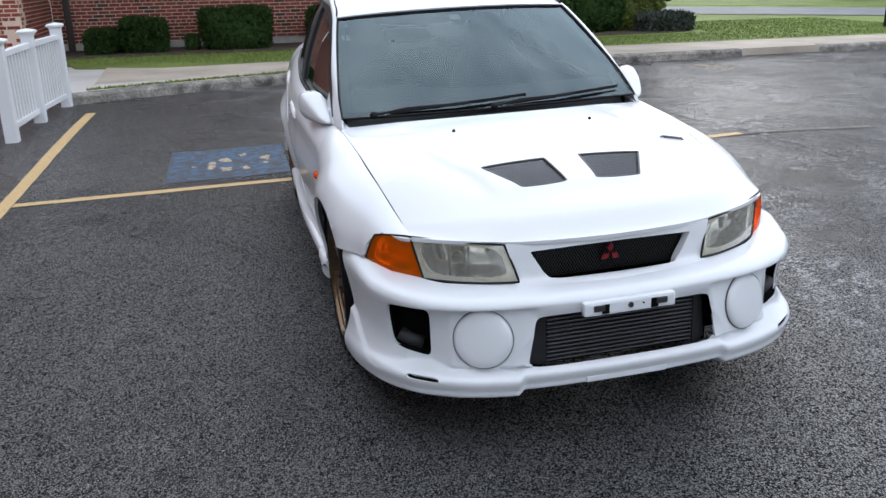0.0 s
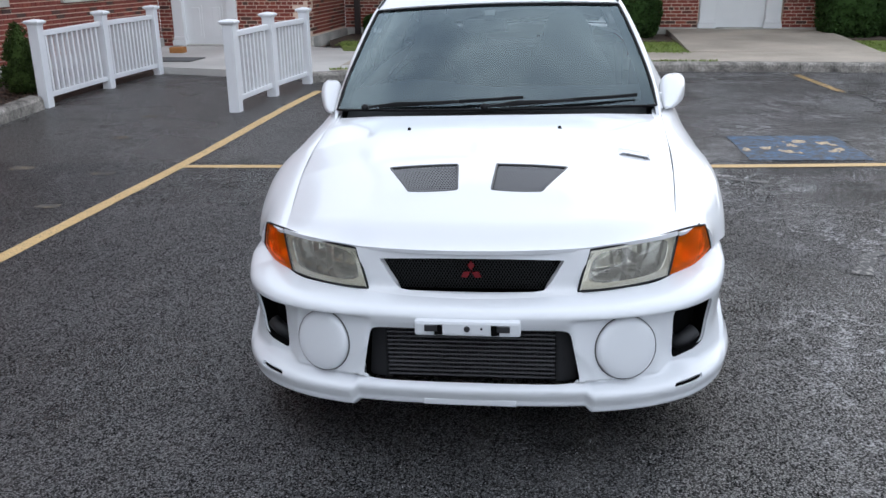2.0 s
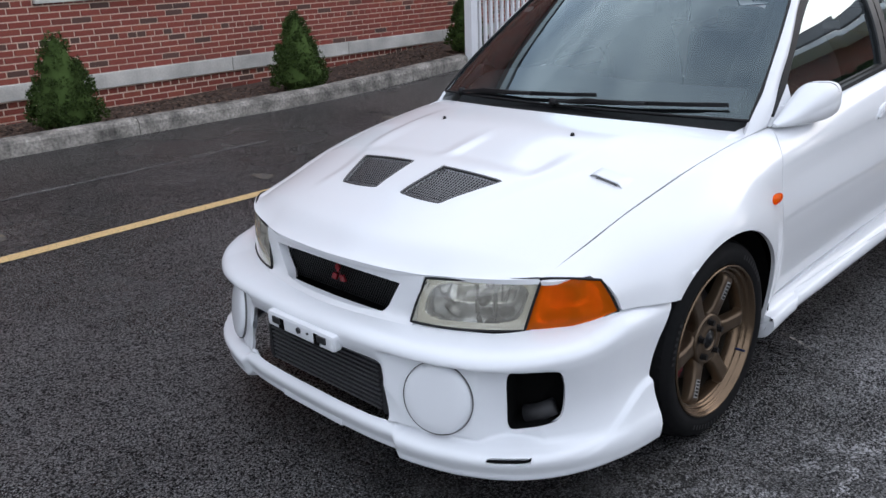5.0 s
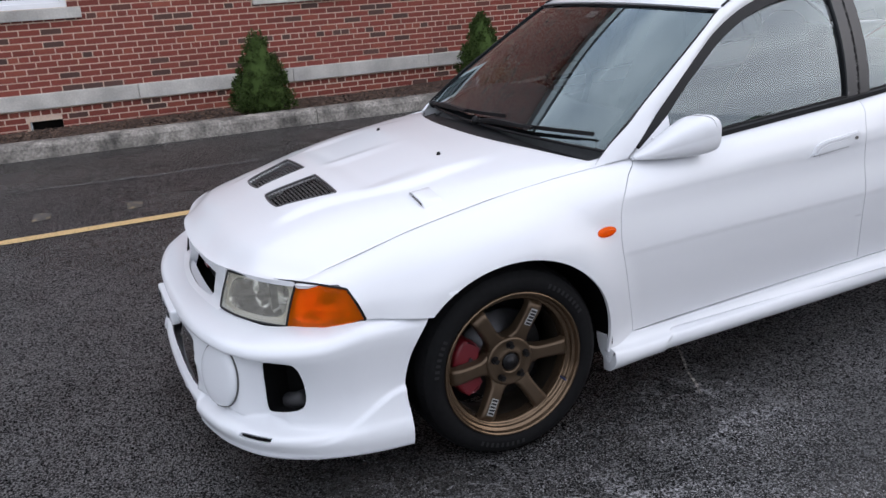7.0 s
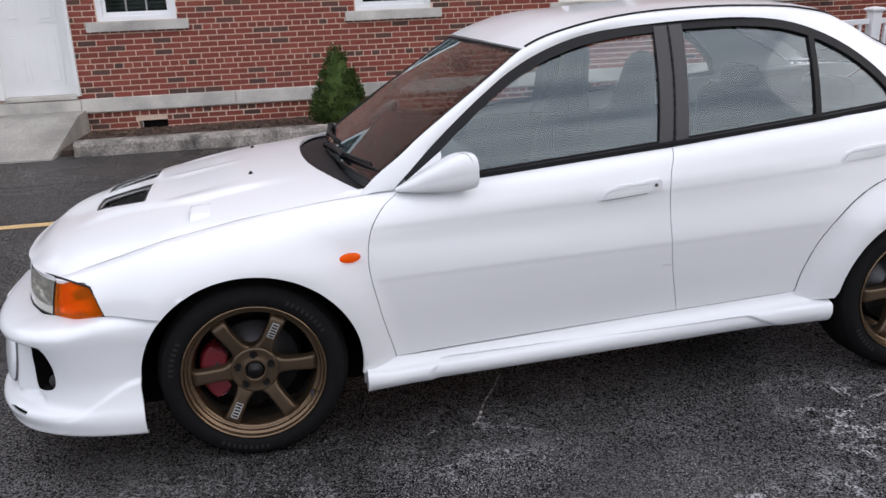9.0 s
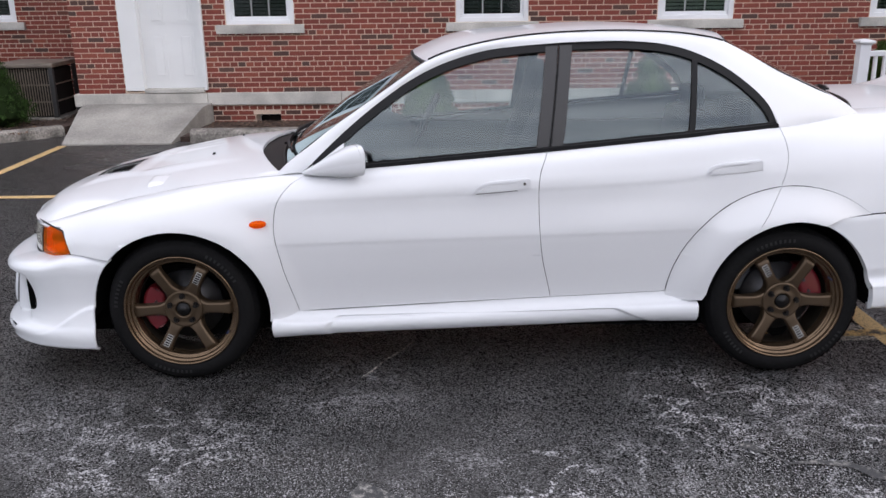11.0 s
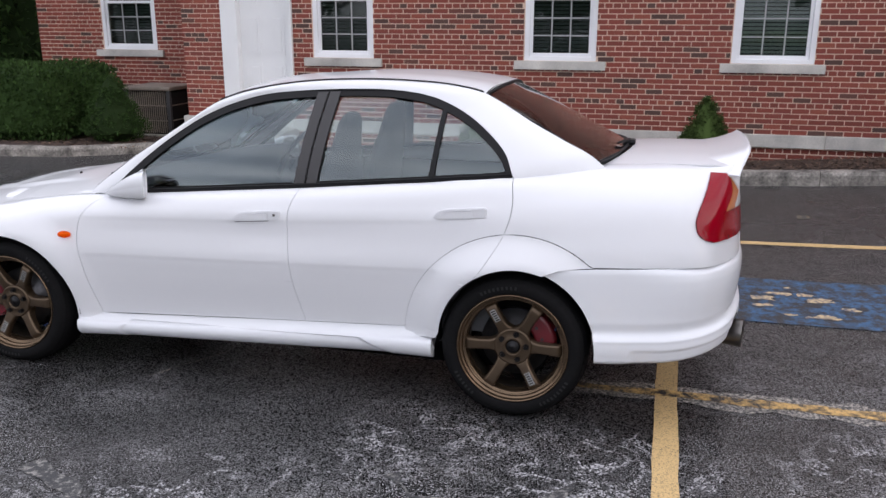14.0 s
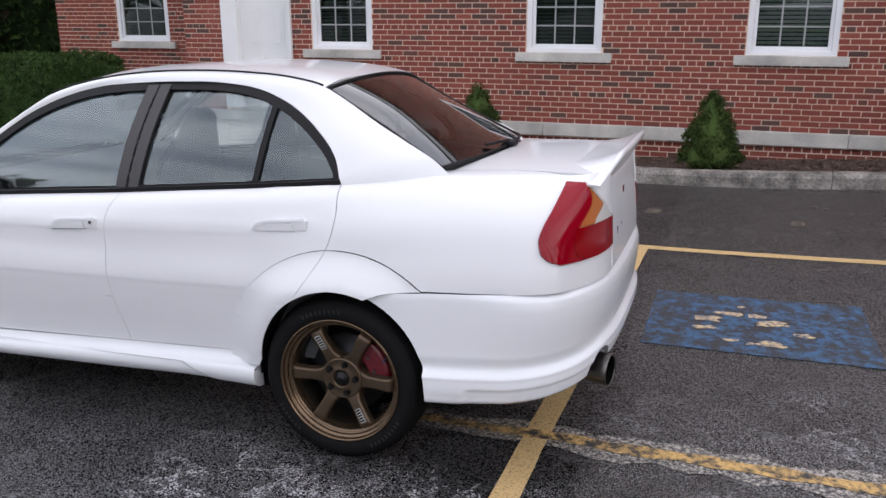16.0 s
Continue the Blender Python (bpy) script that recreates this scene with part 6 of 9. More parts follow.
def build_side_skirts(car):
    ys = [0.375, 0.46, 0.52, 0.8, 1.4, 1.95, 2.08, 2.155]
    zb = [0.172, 0.176, 0.178, 0.188, 0.208, 0.226, 0.229, 0.231]
    zt = [0.303, 0.288, 0.288, 0.301, 0.331, 0.357, 0.364, 0.366]
    xo = [(0.775, 0.815, 0.838, 0.832, 0.806, 0.790), ]
    rails = []
    for k, f in enumerate((0.0, 0.10, 0.42, 0.62, 0.72, 1.0)):
        rail = []
        for y, b, t in zip(ys, zb, zt):
            end = 0.012 * (ease(0.52, 0.38, y) + ease(2.0, 2.15, y))
            x = xo[0][k] + end * (1 if k in (1, 2, 3) else 0.3)
            rail.append((x, y, b + (t - b) * f))
        rails.append(rail)
    g = loft(rails, 200, 60)
    # the long shallow step pressed into the skirt
    t = (g[..., 2] - 0.2 - 0.028 * g[..., 1]) / 0.12
    step = ease(0.585, 0.615, g[..., 1] - 0.30 * t ** 2) * (1 - ease(1.90, 1.93, g[..., 1] + 0.25 * t))
    g[..., 0] -= 0.010 * step * (1 - ease(0.385, 0.425, t))
    s = Skin(g)
    for side in (False, True):
        panel_ob("side_skirt", s.panel(np.ones(len(s.t), bool), 0.0, 0.05), BUMPER_PAINT, car, "white side skirt with a pressed step", side)


def build_front(car):
    # plan of the bumper, from the middle to the wheel
    plan = curve_through([(0.0, -0.915), (0.15, -0.913), (0.30, -0.904), (0.45, -0.880), (0.58, -0.838), (0.70, -0.762), (0.782, -0.655), (0.826, -0.52), (0.845, -0.355), (0.858, -0.20)], 150)
    length = np.concatenate([[0], np.cumsum(np.linalg.norm(np.diff(plan, axis=0), axis=1))])
    length /= np.interp(-0.355, plan[:, 1], length)
    tang = np.gradient(plan, axis=0)
    nrm = np.column_stack([-tang[:, 1], tang[:, 0]])
    nrm /= np.linalg.norm(nrm, axis=1)[:, None]
    nrm *= np.sign((nrm * (plan - np.array([0.0, 0.5]))).sum(axis=1))[:, None]
    zb = np.interp(length, [0, 0.42, 0.6, 0.8, 1.0], [0.150, 0.150, 0.152, 0.154, 0.157]) - 0.016 * ease(0.362, 0.382, plan[:, 0])
    zt = np.interp(length, [0, 0.25, 0.55, 0.8, 0.9, 1.0, 1.15], [0.500, 0.503, 0.506, 0.526, 0.550, 0.543, 0.536])
    prof_v = [0.0, 0.03, 0.09, 0.235, 0.262, 0.29, 0.33, 0.45, 0.62, 0.76, 0.84, 0.90, 0.95, 0.98, 1.0]
    prof_front = [-0.035, -0.004, 0.004, 0.002, -0.020, -0.029, -0.033, -0.036, -0.028, -0.012, -0.002, -0.002, -0.020, -0.06, -0.125]
    prof_side = [-0.020, 0.006, 0.016, 0.012, 0.007, 0.003, -0.002, -0.012, -0.010, -0.004, 0.0, 0.0, -0.004, -0.012, -0.022]
    nv = 84
    vv = np.linspace(0, 1, nv)
    of, os_ = [curve_through(list(zip(prof_v, p)), 600) for p in (prof_front, prof_side)]
    off_f, off_s = np.interp(vv, of[:, 0], of[:, 1]), np.interp(vv, os_[:, 0], os_[:, 1])
    g = np.zeros((nv, len(plan), 3))
    k_side = ease(0.62, 0.92, length)
    for j in range(nv):
        top = ease(0.82, 0.95, vv[j])
        k_side = ease(0.62 + 0.16 * top, 0.92 + 0.10 * top, length)
        off = off_f[j] * (1 - k_side) + off_s[j] * k_side
        z = zb + (zt - zb) * vv[j]
        # canard: the lower corner kicks out behind a rising edge
        can = ease(0.70, 0.98, length) * (1 - ease(0.0, 0.014, z - (0.20 + 0.125 * ease(0.76, 1.0, length))))
        # the lip's corner pieces stand a little further out than its middle
        corner = ease(0.360, 0.384, plan[:, 0]) * (1 - k_side) * (1 - ease(0.226, 0.236, z))
        off = off + 0.015 * can + 0.012 * corner
        g[j, :, 0] = plan[:, 0] + nrm[:, 0] * off
        g[j, :, 1] = plan[:, 1] + nrm[:, 1] * off
        g[j, :, 2] = z
    g[..., 0] = np.maximum(g[..., 0], 0)
    # flat plate from the mouth's edge past the round cover, then back to the duct's face
    gx, gz = g[..., 0], g[..., 2]
    plate = np.where(gx < 0.64, np.interp(gx, [0.30, 0.585, 0.640], [-0.910, -0.8005, -0.737]), -0.734 + 0.516 * (gx - 0.646)) + 0.158 * (gz - 0.345) * (1 - ease(0.585, 0.64, gx))
    press = ease(0.300, 0.334, gx) * (1 - ease(0.775, 0.80, gx)) * ease(0.236, 0.250, gz) * (1 - ease(0.440, 0.456, gz)) * (g[..., 1] < -0.55)
    shift = plate - g[..., 1]
    g[..., 1] += press * np.where(gx < 0.60, np.clip(shift, -0.03, 0.08), np.clip(shift, 0, 0.08))
    full = np.concatenate([g[:, :0:-1] * np.array([-1, 1, 1]), g], axis=1)
    s = Skin(full)
    def rounded(p, cx, cz, hx, hz, top_in=0.0, power=6.0):
        x = np.abs(p[:, 0])
        w = hx - top_in * (p[:, 2] - cz) / hz
        return (np.abs((x - cx) / np.maximum(w, 1e-3)) ** power + np.abs((p[:, 2] - cz) / hz) ** power) ** (1 / power) - 1
    mouth = lambda p: rounded(p, 0.0, 0.3275, 0.330, 0.0905, 0.018, 14.0)
    def duct(p):
        x, z = np.abs(p[:, 0]), p[:, 2]
        lo, hi = 0.259 + 0.30 * (x - 0.64), 0.430 + 0.177 * (x - 0.646)
        xo = 0.768 + 0.12 * (z - 0.44)
        u, v = (2 * x - 0.640 - xo) / (xo - 0.640), (2 * z - lo - hi) / (hi - lo)
        return (np.abs(u) ** 8 + np.abs(v) ** 8) ** 0.125 - 1 + (p[:, 1] > -0.52) * 5
    def slot(p):
        x, z = np.abs(p[:, 0]), p[:, 2]
        mid = 0.212 + 0.03 * (x - 0.65)
        return (np.abs((x - 0.690) / 0.046) ** 8 + np.abs((z - mid) / 0.0072) ** 8) ** 0.125 - 1 + (p[:, 1] > -0.6) * 5
    rear_cut = lambda p: np.minimum(arch(p, ARCH_F), np.maximum(-0.363 - p[:, 1], p[:, 2] - 0.315) * 3)
    for q in (mouth, duct, slot, rear_cut):
        s.cut(q)
    c = s.centres()
    keep = (mouth(c) > 0) & (duct(c) > 0) & (slot(c) > 0) & (rear_cut(c) > 0)
    bumper = panel_ob("front_bumper", s.panel(keep, 0.0008, 0.010), BUMPER_PAINT, car, "deep white front bumper with a wide mouth and lip")
    # inside: black boxes and sheets put in for the shade behind the openings
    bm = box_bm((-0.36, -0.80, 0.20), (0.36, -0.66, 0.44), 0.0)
    part("mouth_shadow", bm, UNDERBODY_SHADE, bumper)
    for sg in (-1, 1):
        side = np.sign(c[:, 0]) == sg
        hole = (duct(c) < 0) & side
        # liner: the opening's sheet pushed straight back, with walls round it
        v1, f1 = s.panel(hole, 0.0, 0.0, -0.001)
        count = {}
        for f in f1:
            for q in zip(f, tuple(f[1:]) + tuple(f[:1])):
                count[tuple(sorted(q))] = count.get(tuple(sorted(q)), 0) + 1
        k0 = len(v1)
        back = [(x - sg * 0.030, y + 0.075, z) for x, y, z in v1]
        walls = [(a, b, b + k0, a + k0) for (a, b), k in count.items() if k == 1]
        mesh_ob("duct_liner", list(v1) + back, [tuple(q + k0 for q in f) for f in f1] + walls, UNDERBODY_SHADE, bumper, "black inside of the corner duct")
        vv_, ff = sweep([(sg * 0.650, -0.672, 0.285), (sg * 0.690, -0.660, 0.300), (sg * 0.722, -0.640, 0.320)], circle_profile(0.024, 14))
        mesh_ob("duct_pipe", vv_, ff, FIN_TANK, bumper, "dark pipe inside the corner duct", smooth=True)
        panel_ob("slot_shadow", s.panel((slot(c) < 0) & side, 0.0, 0.0, -0.012), UNDERBODY_SHADE, bumper)
        # fog lamp blanking cap
        verts, faces = revolve([(0.0, -0.007), (0.03, -0.0068), (0.066, -0.0055), (0.086, -0.0025), (0.096, 0.003), (0.0995, 0.010), (0.100, 0.05)], 48)
        yaw = 21.0
        m = pose(sg * 0.490, -0.853, 0.345, 0, 0, sg * yaw) @ pose(0, 0, 0, 0, 0, 90) @ pose(0, 0, 0, 0, 9, 0)
        mesh_ob("fog_cap", [tuple(m @ Vector(q)) for q in verts], faces, BUMPER_PAINT, bumper, "round white fog lamp cover", smooth=True)
        # grey ring drawn for the thin shadow round the cover
        ring, rf = revolve([(0.1005, 0.010), (0.1015, 0.008), (0.1025, 0.014), (0.1005, 0.04)], 48)
        mesh_ob("fog_ring", [tuple(m @ Vector(q)) for q in ring], rf, GREY_GAP_SHADE, bumper)
    # intercooler
    ic = thing_part("intercooler", car, "dull aluminium intercooler with horizontal tubes")
    part("core", box_bm((-0.285, -0.845, 0.225), (0.285, -0.80, 0.425)), UNDERBODY_SHADE, ic)
    for k in range(13):
        z = 0.236 + k * 0.0148
        bm = box_bm((-0.268, -0.862, z), (0.268, -0.843, z + 0.0062), 0.002)
        part("tube", bm, FIN, ic)
    # corrugated fins between the tubes, one folded strip each
    for k in range(12):
        z0, z1 = 0.236 + k * 0.0148 + 0.0062, 0.236 + (k + 1) * 0.0148
        n = 90
        verts = []
        for i in range(n + 1):
            x = -0.265 + 0.53 * i / n
            z = z0 if i % 2 else z1
            verts += [(x, -0.857, z), (x, -0.845, z)]
        mesh_ob("fin_strip", verts, [(2 * i, 2 * i + 2, 2 * i + 3, 2 * i + 1) for i in range(n)], FIN, ic)
    for sg in (-1, 1):
        bm = bmesh.new()
        vs = [bm.verts.new((sg * x, y, z)) for x, y, z in ((0.270, -0.862, 0.222), (0.338, -0.835, 0.222), (0.318, -0.835, 0.430), (0.270, -0.862, 0.430), (0.270, -0.80, 0.222), (0.338, -0.80, 0.222), (0.318, -0.80, 0.43), (0.270, -0.80, 0.43))]
        for f in ((0, 1, 2, 3), (4, 7, 6, 5), (0, 4, 5, 1), (1, 5, 6, 2), (2, 6, 7, 3), (3, 7, 4, 0)):
            bm.faces.new([vs[i] for i in f])
        bmesh.ops.recalc_face_normals(bm, faces=bm.faces[:])
        bmesh.ops.bevel(bm, geom=bm.edges[:], offset=0.006, segments=2, affect="EDGES")
        part("end_tank", bm, FIN_TANK, ic)
    # number plate bracket
    part("plate_bracket", box_bm((-0.165, -0.934, 0.408), (0.165, -0.900, 0.458), 0.010), BUMPER_PAINT, bumper, "white number plate bracket with bolts")
    for sg in (-1, 1):
        # solid black block stands for the dark of the hole
        part("clip_hole", box_bm((sg * 0.088 - 0.014, -0.9365, 0.413), (sg * 0.088 + 0.012, -0.930, 0.447), 0.002), UNDERBODY_SHADE, bumper)
        part("clip", box_bm((sg * 0.112 - 0.020, -0.9395, 0.425), (sg * 0.112 + 0.020, -0.933, 0.447), 0.003), STEEL, bumper)
    bm = bmesh.new()
    bmesh.ops.create_cone(bm, segments=14, radius1=0.010, radius2=0.009, depth=0.006, cap_ends=True, matrix=pose(0, -0.936, 0.434, 90, 0, 0))
    part("bolt", bm, STEEL, bumper)
    bm = bmesh.new()
    bmesh.ops.create_cone(bm, segments=10, radius1=0.003, radius2=0.003, depth=0.006, cap_ends=True, matrix=pose(0.045, -0.936, 0.436, 90, 0, 0))
    part("bolt", bm, UNDERBODY_SHADE, bumper)
    # small hatch in the lip
    part("tow_hatch", box_bm((-0.15, -0.9195, 0.162), (0.15, -0.906, 0.188), 0.006), BUMPER_PAINT, bumper)

    # nose panel with the grille opening, between the lamps
    rails = []
    for z, y0, dy, hw in ((0.475, -0.865, 0.03, 0.352), (0.497, -0.838, 0.03, 0.352), (0.512, -0.812, 0.03, 0.350), (0.56, -0.806, 0.03, 0.356), (0.61, -0.803, 0.03, 0.368), (0.640, -0.800, 0.032, 0.376)):
        rails.append([(x * hw, y0 + dy * (x * hw / 0.35) ** 2, z) for x in (-1, -0.75, -0.5, -0.25, 0, 0.25, 0.5, 0.75, 1)])
    s = Skin(loft(rails, 110, 40))
    def grille(p):
        z = p[:, 2]
        w = np.interp(z, [0.506, 0.535, 0.614], [0.225, 0.252, 0.298])
        lo = 0.506 + 0.010 * (np.abs(p[:, 0]) / 0.25) ** 4
        hi = 0.616 - 0.010 * (p[:, 0] / 0.3) ** 2
        return np.maximum.reduce([np.abs(p[:, 0]) - w, lo - z, z - hi]) * 6
    s.cut(grille)
    c = s.centres()
    nose = panel_ob("nose_panel", s.panel(grille(c) > 0, 0.001, 0.03), PAINT, car, "white nose panel round the grille opening")
    # black box fills in for the shade behind the grille mesh
    part("grille_shadow", box_bm((-0.31, -0.70, 0.49), (0.31, -0.66, 0.63)), UNDERBODY_SHADE, nose)
    wires = []
    for k in range(64):
        x = -0.32 + k * 0.010
        for sl in (1, -1):
            a, b = Vector((x, -0.752, 0.498)), Vector((x + sl * 0.075, -0.752, 0.622))
            wires.append((a, b))
    verts, faces = [], []
    for a, b in wires:
        i = len(verts)
        d = (b - a).normalized()
        w = Vector((d.z, 0, -d.x)) * 0.0013
        verts += [tuple(a - w), tuple(a + w), tuple(b + w), tuple(b - w)]
        faces.append((i, i + 1, i + 2, i + 3))
    mesh_ob("grille_mesh", verts, faces, MESH_BLACK, nose, "black grille mesh")
    # three-lobed emblem, as plain rhombs
    bm = bmesh.new()
    for a in (90, 210, 330):
        r = radians(a)
        ux, uz = math.cos(r), math.sin(r)
        wx, wz = -uz, ux
        pts = [(0.004, 0), (0.021, 0.012), (0.038, 0), (0.021, -0.012)]
        f = [bm.verts.new((ux * u + wx * w, -0.765, 0.563 + uz * u + wz * w)) for u, w in pts]
        bm.faces.new(f)
    g2 = bmesh.ops.extrude_face_region(bm, geom=bm.faces[:])
    for q in [q for q in g2["geom"] if isinstance(q, bmesh.types.BMVert)]:
        q.co.y -= 0.008
    bmesh.ops.recalc_face_normals(bm, faces=bm.faces[:])
    part("emblem", bm, RED_EMBLEM, nose, "small red three-pointed emblem")

    # head lamps
    for sg in (-1, 1):
        def P(x, y, z):
            return (sg * x, y, z)
        inner = [(0.338, -0.790, 0.508), (0.352, -0.778, 0.56), (0.376, -0.756, 0.634)]
        mid = [(0.49, -0.742, 0.509), (0.495, -0.735, 0.575), (0.50, -0.715, 0.645)]
        outer = [(0.630, -0.650, 0.512), (0.645, -0.635, 0.58), (0.660, -0.612, 0.656)]
        rear = [(0.722, -0.560, 0.520), (0.738, -0.542, 0.590), (0.722, -0.550, 0.652)]
        tip = [(0.788, -0.456, 0.548), (0.776, -0.472, 0.592), (0.758, -0.494, 0.640)]
        def patch_of(cols, nu, nv, inset=0.0):
            rails_ = [[P(*col[r]) for col in cols] for r in range(3)]
            gg = loft(rails_, nu, nv)
            gg[..., 1] += inset
            gg[..., 0] -= sg * inset * 0.4
            return gg
        lamp_g = patch_of((inner, mid, outer), 30, 14)
        sk = Skin(lamp_g)
        lamp = panel_ob("head_lamp", sk.panel(np.ones(len(sk.t), bool), 0.001, 0.02), HAZY_LENS, car, "slightly hazy clear head lamp")
        lamp.visible_shadow = False
        # moulded reflector: a pale bezel round one deep rounded hollow
        g_in = patch_of((inner, mid, outer), 64, 36, 0.012)
        u, v = np.meshgrid(np.linspace(-1, 1, 64), np.linspace(-1, 1, 36))
        edge = ((np.abs(u - 0.02) / 0.86) ** 4.5 + (np.abs(v) / 0.78) ** 4.5) ** (1 / 4.5)
        deep = np.clip((1.0 - edge) / 0.30, 0, 1)
        deep = deep * deep * (3 - 2 * deep)
        deep = deep * (1 - 0.45 * np.clip((np.abs(u) - 0.45) / 0.35, 0, 1) * (np.abs(v) < 0.9))
        g_in[..., 1] += 0.085 * deep
        g_in[..., 0] -= sg * 0.034 * deep
        sk = Skin(g_in)
        ue, ve = u.ravel()[sk.t].mean(1), v.ravel()[sk.t].mean(1)
        hollow = ((np.abs(ue - 0.02) / 0.86) ** 4.5 + (np.abs(ve) / 0.78) ** 4.5) < 0.96
        panel_ob("lamp_bezel", sk.panel(~hollow, 0.0, 0.0), LAMP_BOWL, lamp)
        panel_ob("reflector", sk.panel(hollow, 0.0, 0.0), CHROME, lamp, "bright moulded reflector")
        # dark rubber seal round the cover
        loop = [*lamp_g[0, :], *lamp_g[1:, -1], *lamp_g[-1, -2::-1], *lamp_g[-2:0:-1, 0]]
        vv_, ff = sweep([(x, y + 0.001, z) for x, y, z in loop], circle_profile(0.0042, 6), closed=True, up=(0, 1, 0.05))
        mesh_ob("lamp_seal", vv_, ff, BLACK_TRIM, lamp, smooth=True)
        # bulb and the capsule-shaped shield before it
        m = pose(sg * 0.515, -0.668, 0.585, 0, 0, sg * 24)
        bm = bmesh.new()
        bmesh.ops.create_cone(bm, segments=18, radius1=0.017, radius2=0.017, depth=0.045, cap_ends=True, matrix=m @ pose(0, 0, 0, 90, 0, 0))
        bmesh.ops.create_uvsphere(bm, u_segments=18, v_segments=9, radius=0.017, matrix=m @ pose(0, -0.022, 0))
        part("bulb_shield", bm, STEEL, lamp, smooth=True)
        bm = bmesh.new()
        for dx in (-0.026, 0.026):
            box_bm((dx - 0.0025, -0.01, -0.045), (dx + 0.0025, 0.015, 0.045), 0.0, bm)
        bmesh.ops.transform(bm, matrix=m, verts=bm.verts[:])
        part("shield_bracket", bm, FIN, lamp)
        ind_g = patch_of((outer, rear, tip), 24, 14)
        sk = Skin(ind_g)
        ind = panel_ob("indicator", sk.panel(np.ones(len(sk.t), bool), 0.0015, 0.004), AMBER, car, "amber wrap-round front indicator")
        ind.visible_shadow = False
        # stepped bowl behind the lens, with its bulb and fluting
        g_in = patch_of((outer, rear, tip), 48, 30, 0.008)
        u, v = np.meshgrid(np.linspace(-1, 1, 48), np.linspace(-1, 1, 30))
        edge = ((np.abs(u + 0.08) / 0.80) ** 5 + (np.abs(v) / 0.80) ** 5) ** 0.2
        deep = np.clip((1.0 - edge) / 0.35, 0, 1)
        deep = deep * deep * (3 - 2 * deep) * (1 - 0.55 * (u > 0.35) * (v > -0.35))
        g_in[..., 1] += 0.050 * deep
        g_in[..., 0] -= sg * 0.034 * deep
        sk = Skin(g_in)
        ue, ve = u.ravel()[sk.t].mean(1), v.ravel()[sk.t].mean(1)
        hollow = ((np.abs(ue + 0.08) / 0.80) ** 5 + (np.abs(ve) / 0.80) ** 5) < 0.98
        panel_ob("indicator_surround", sk.panel(~hollow, 0.0, 0.0), FIN, ind)
        panel_ob("indicator_bowl", sk.panel(hollow, 0.0, 0.0), CHROME, ind, "bright bowl behind the amber lens")
        bm = bmesh.new()
        bmesh.ops.create_uvsphere(bm, u_segments=14, v_segments=8, radius=0.016, matrix=pose(sg * 0.705, -0.548, 0.600))
        bmesh.ops.create_cone(bm, segments=14, radius1=0.016, radius2=0.018, depth=0.03, cap_ends=True, matrix=pose(sg * 0.700, -0.530, 0.600, 90, 0, sg * 35))
        part("bulb", bm, STEEL, ind, smooth=True)
        base = patch_of((outer, rear, tip), 48, 30, 0.005)
        for j in range(11, 24, 2):
            vv_, ff = sweep([tuple(q) for q in base[8:24, j]], circle_profile(0.0014, 5))
            mesh_ob("lens_rib", vv_, ff, AMBER, ind)
        loop = [*ind_g[0, :], *ind_g[1:, -1], *ind_g[-1, -2::-1], *ind_g[-2:0:-1, 0]]
        vv_, ff = sweep([(x, y + 0.001, z) for x, y, z in loop], circle_profile(0.0036, 6), closed=True, up=(0, 1, 0.05))
        mesh_ob("lamp_seal", vv_, ff, BLACK_TRIM, ind, smooth=True)


def thing_part(name, parent, label=""):
    ob = new(name)
    ob.empty_display_size = 0.05
    ob.parent = parent
    if label:
        tagged(ob, label)
    return ob


def hood_z(x, y):
    """Height of the bonnet."""
    yc = np.array([-0.815, -0.79, -0.74, -0.62, -0.45, -0.25, 0.0, 0.2, 0.32])
    zc = np.array([0.648, 0.668, 0.700, 0.746, 0.792, 0.832, 0.870, 0.893, 0.905])
    pts = curve_through(np.column_stack([yc, zc]), 400)
    crown = np.interp(y, pts[:, 0], pts[:, 1])
    edge_y = np.array([-0.82, -0.66, -0.45, -0.25, 0.0, 0.25, 0.5])
    edge_x = np.interp(y, edge_y, [0.60, 0.645, 0.668, 0.684, 0.694, 0.702, 0.712])
    edge_z = np.interp(y, edge_y, [0.600, 0.642, 0.696, 0.754, 0.805, 0.840, 0.864])
    k = np.clip(np.abs(x) / edge_x, 0, 1.1)
    z = crown + (edge_z - crown) * (0.55 * k ** 2 + 0.45 * k ** 4)
    # raised centre, hollowed round the vents, with a spine between them
    plateau = 1 - ease(0.30 + 0.12 * ease(-0.5, -0.1, y), 0.37 + 0.12 * ease(-0.5, -0.1, y), np.abs(x))
    z += 0.009 * plateau * ease(-0.62, -0.50, y) * (1 - ease(0.0, 0.25, y))
    z -= 0.012 * (1 - ease(0.02, 0.10, np.abs(np.abs(x) - 0.20) - 0.12)) * ease(-0.33, -0.24, y) * (1 - ease(-0.2, 0.05, y)) * 0.6
    return z


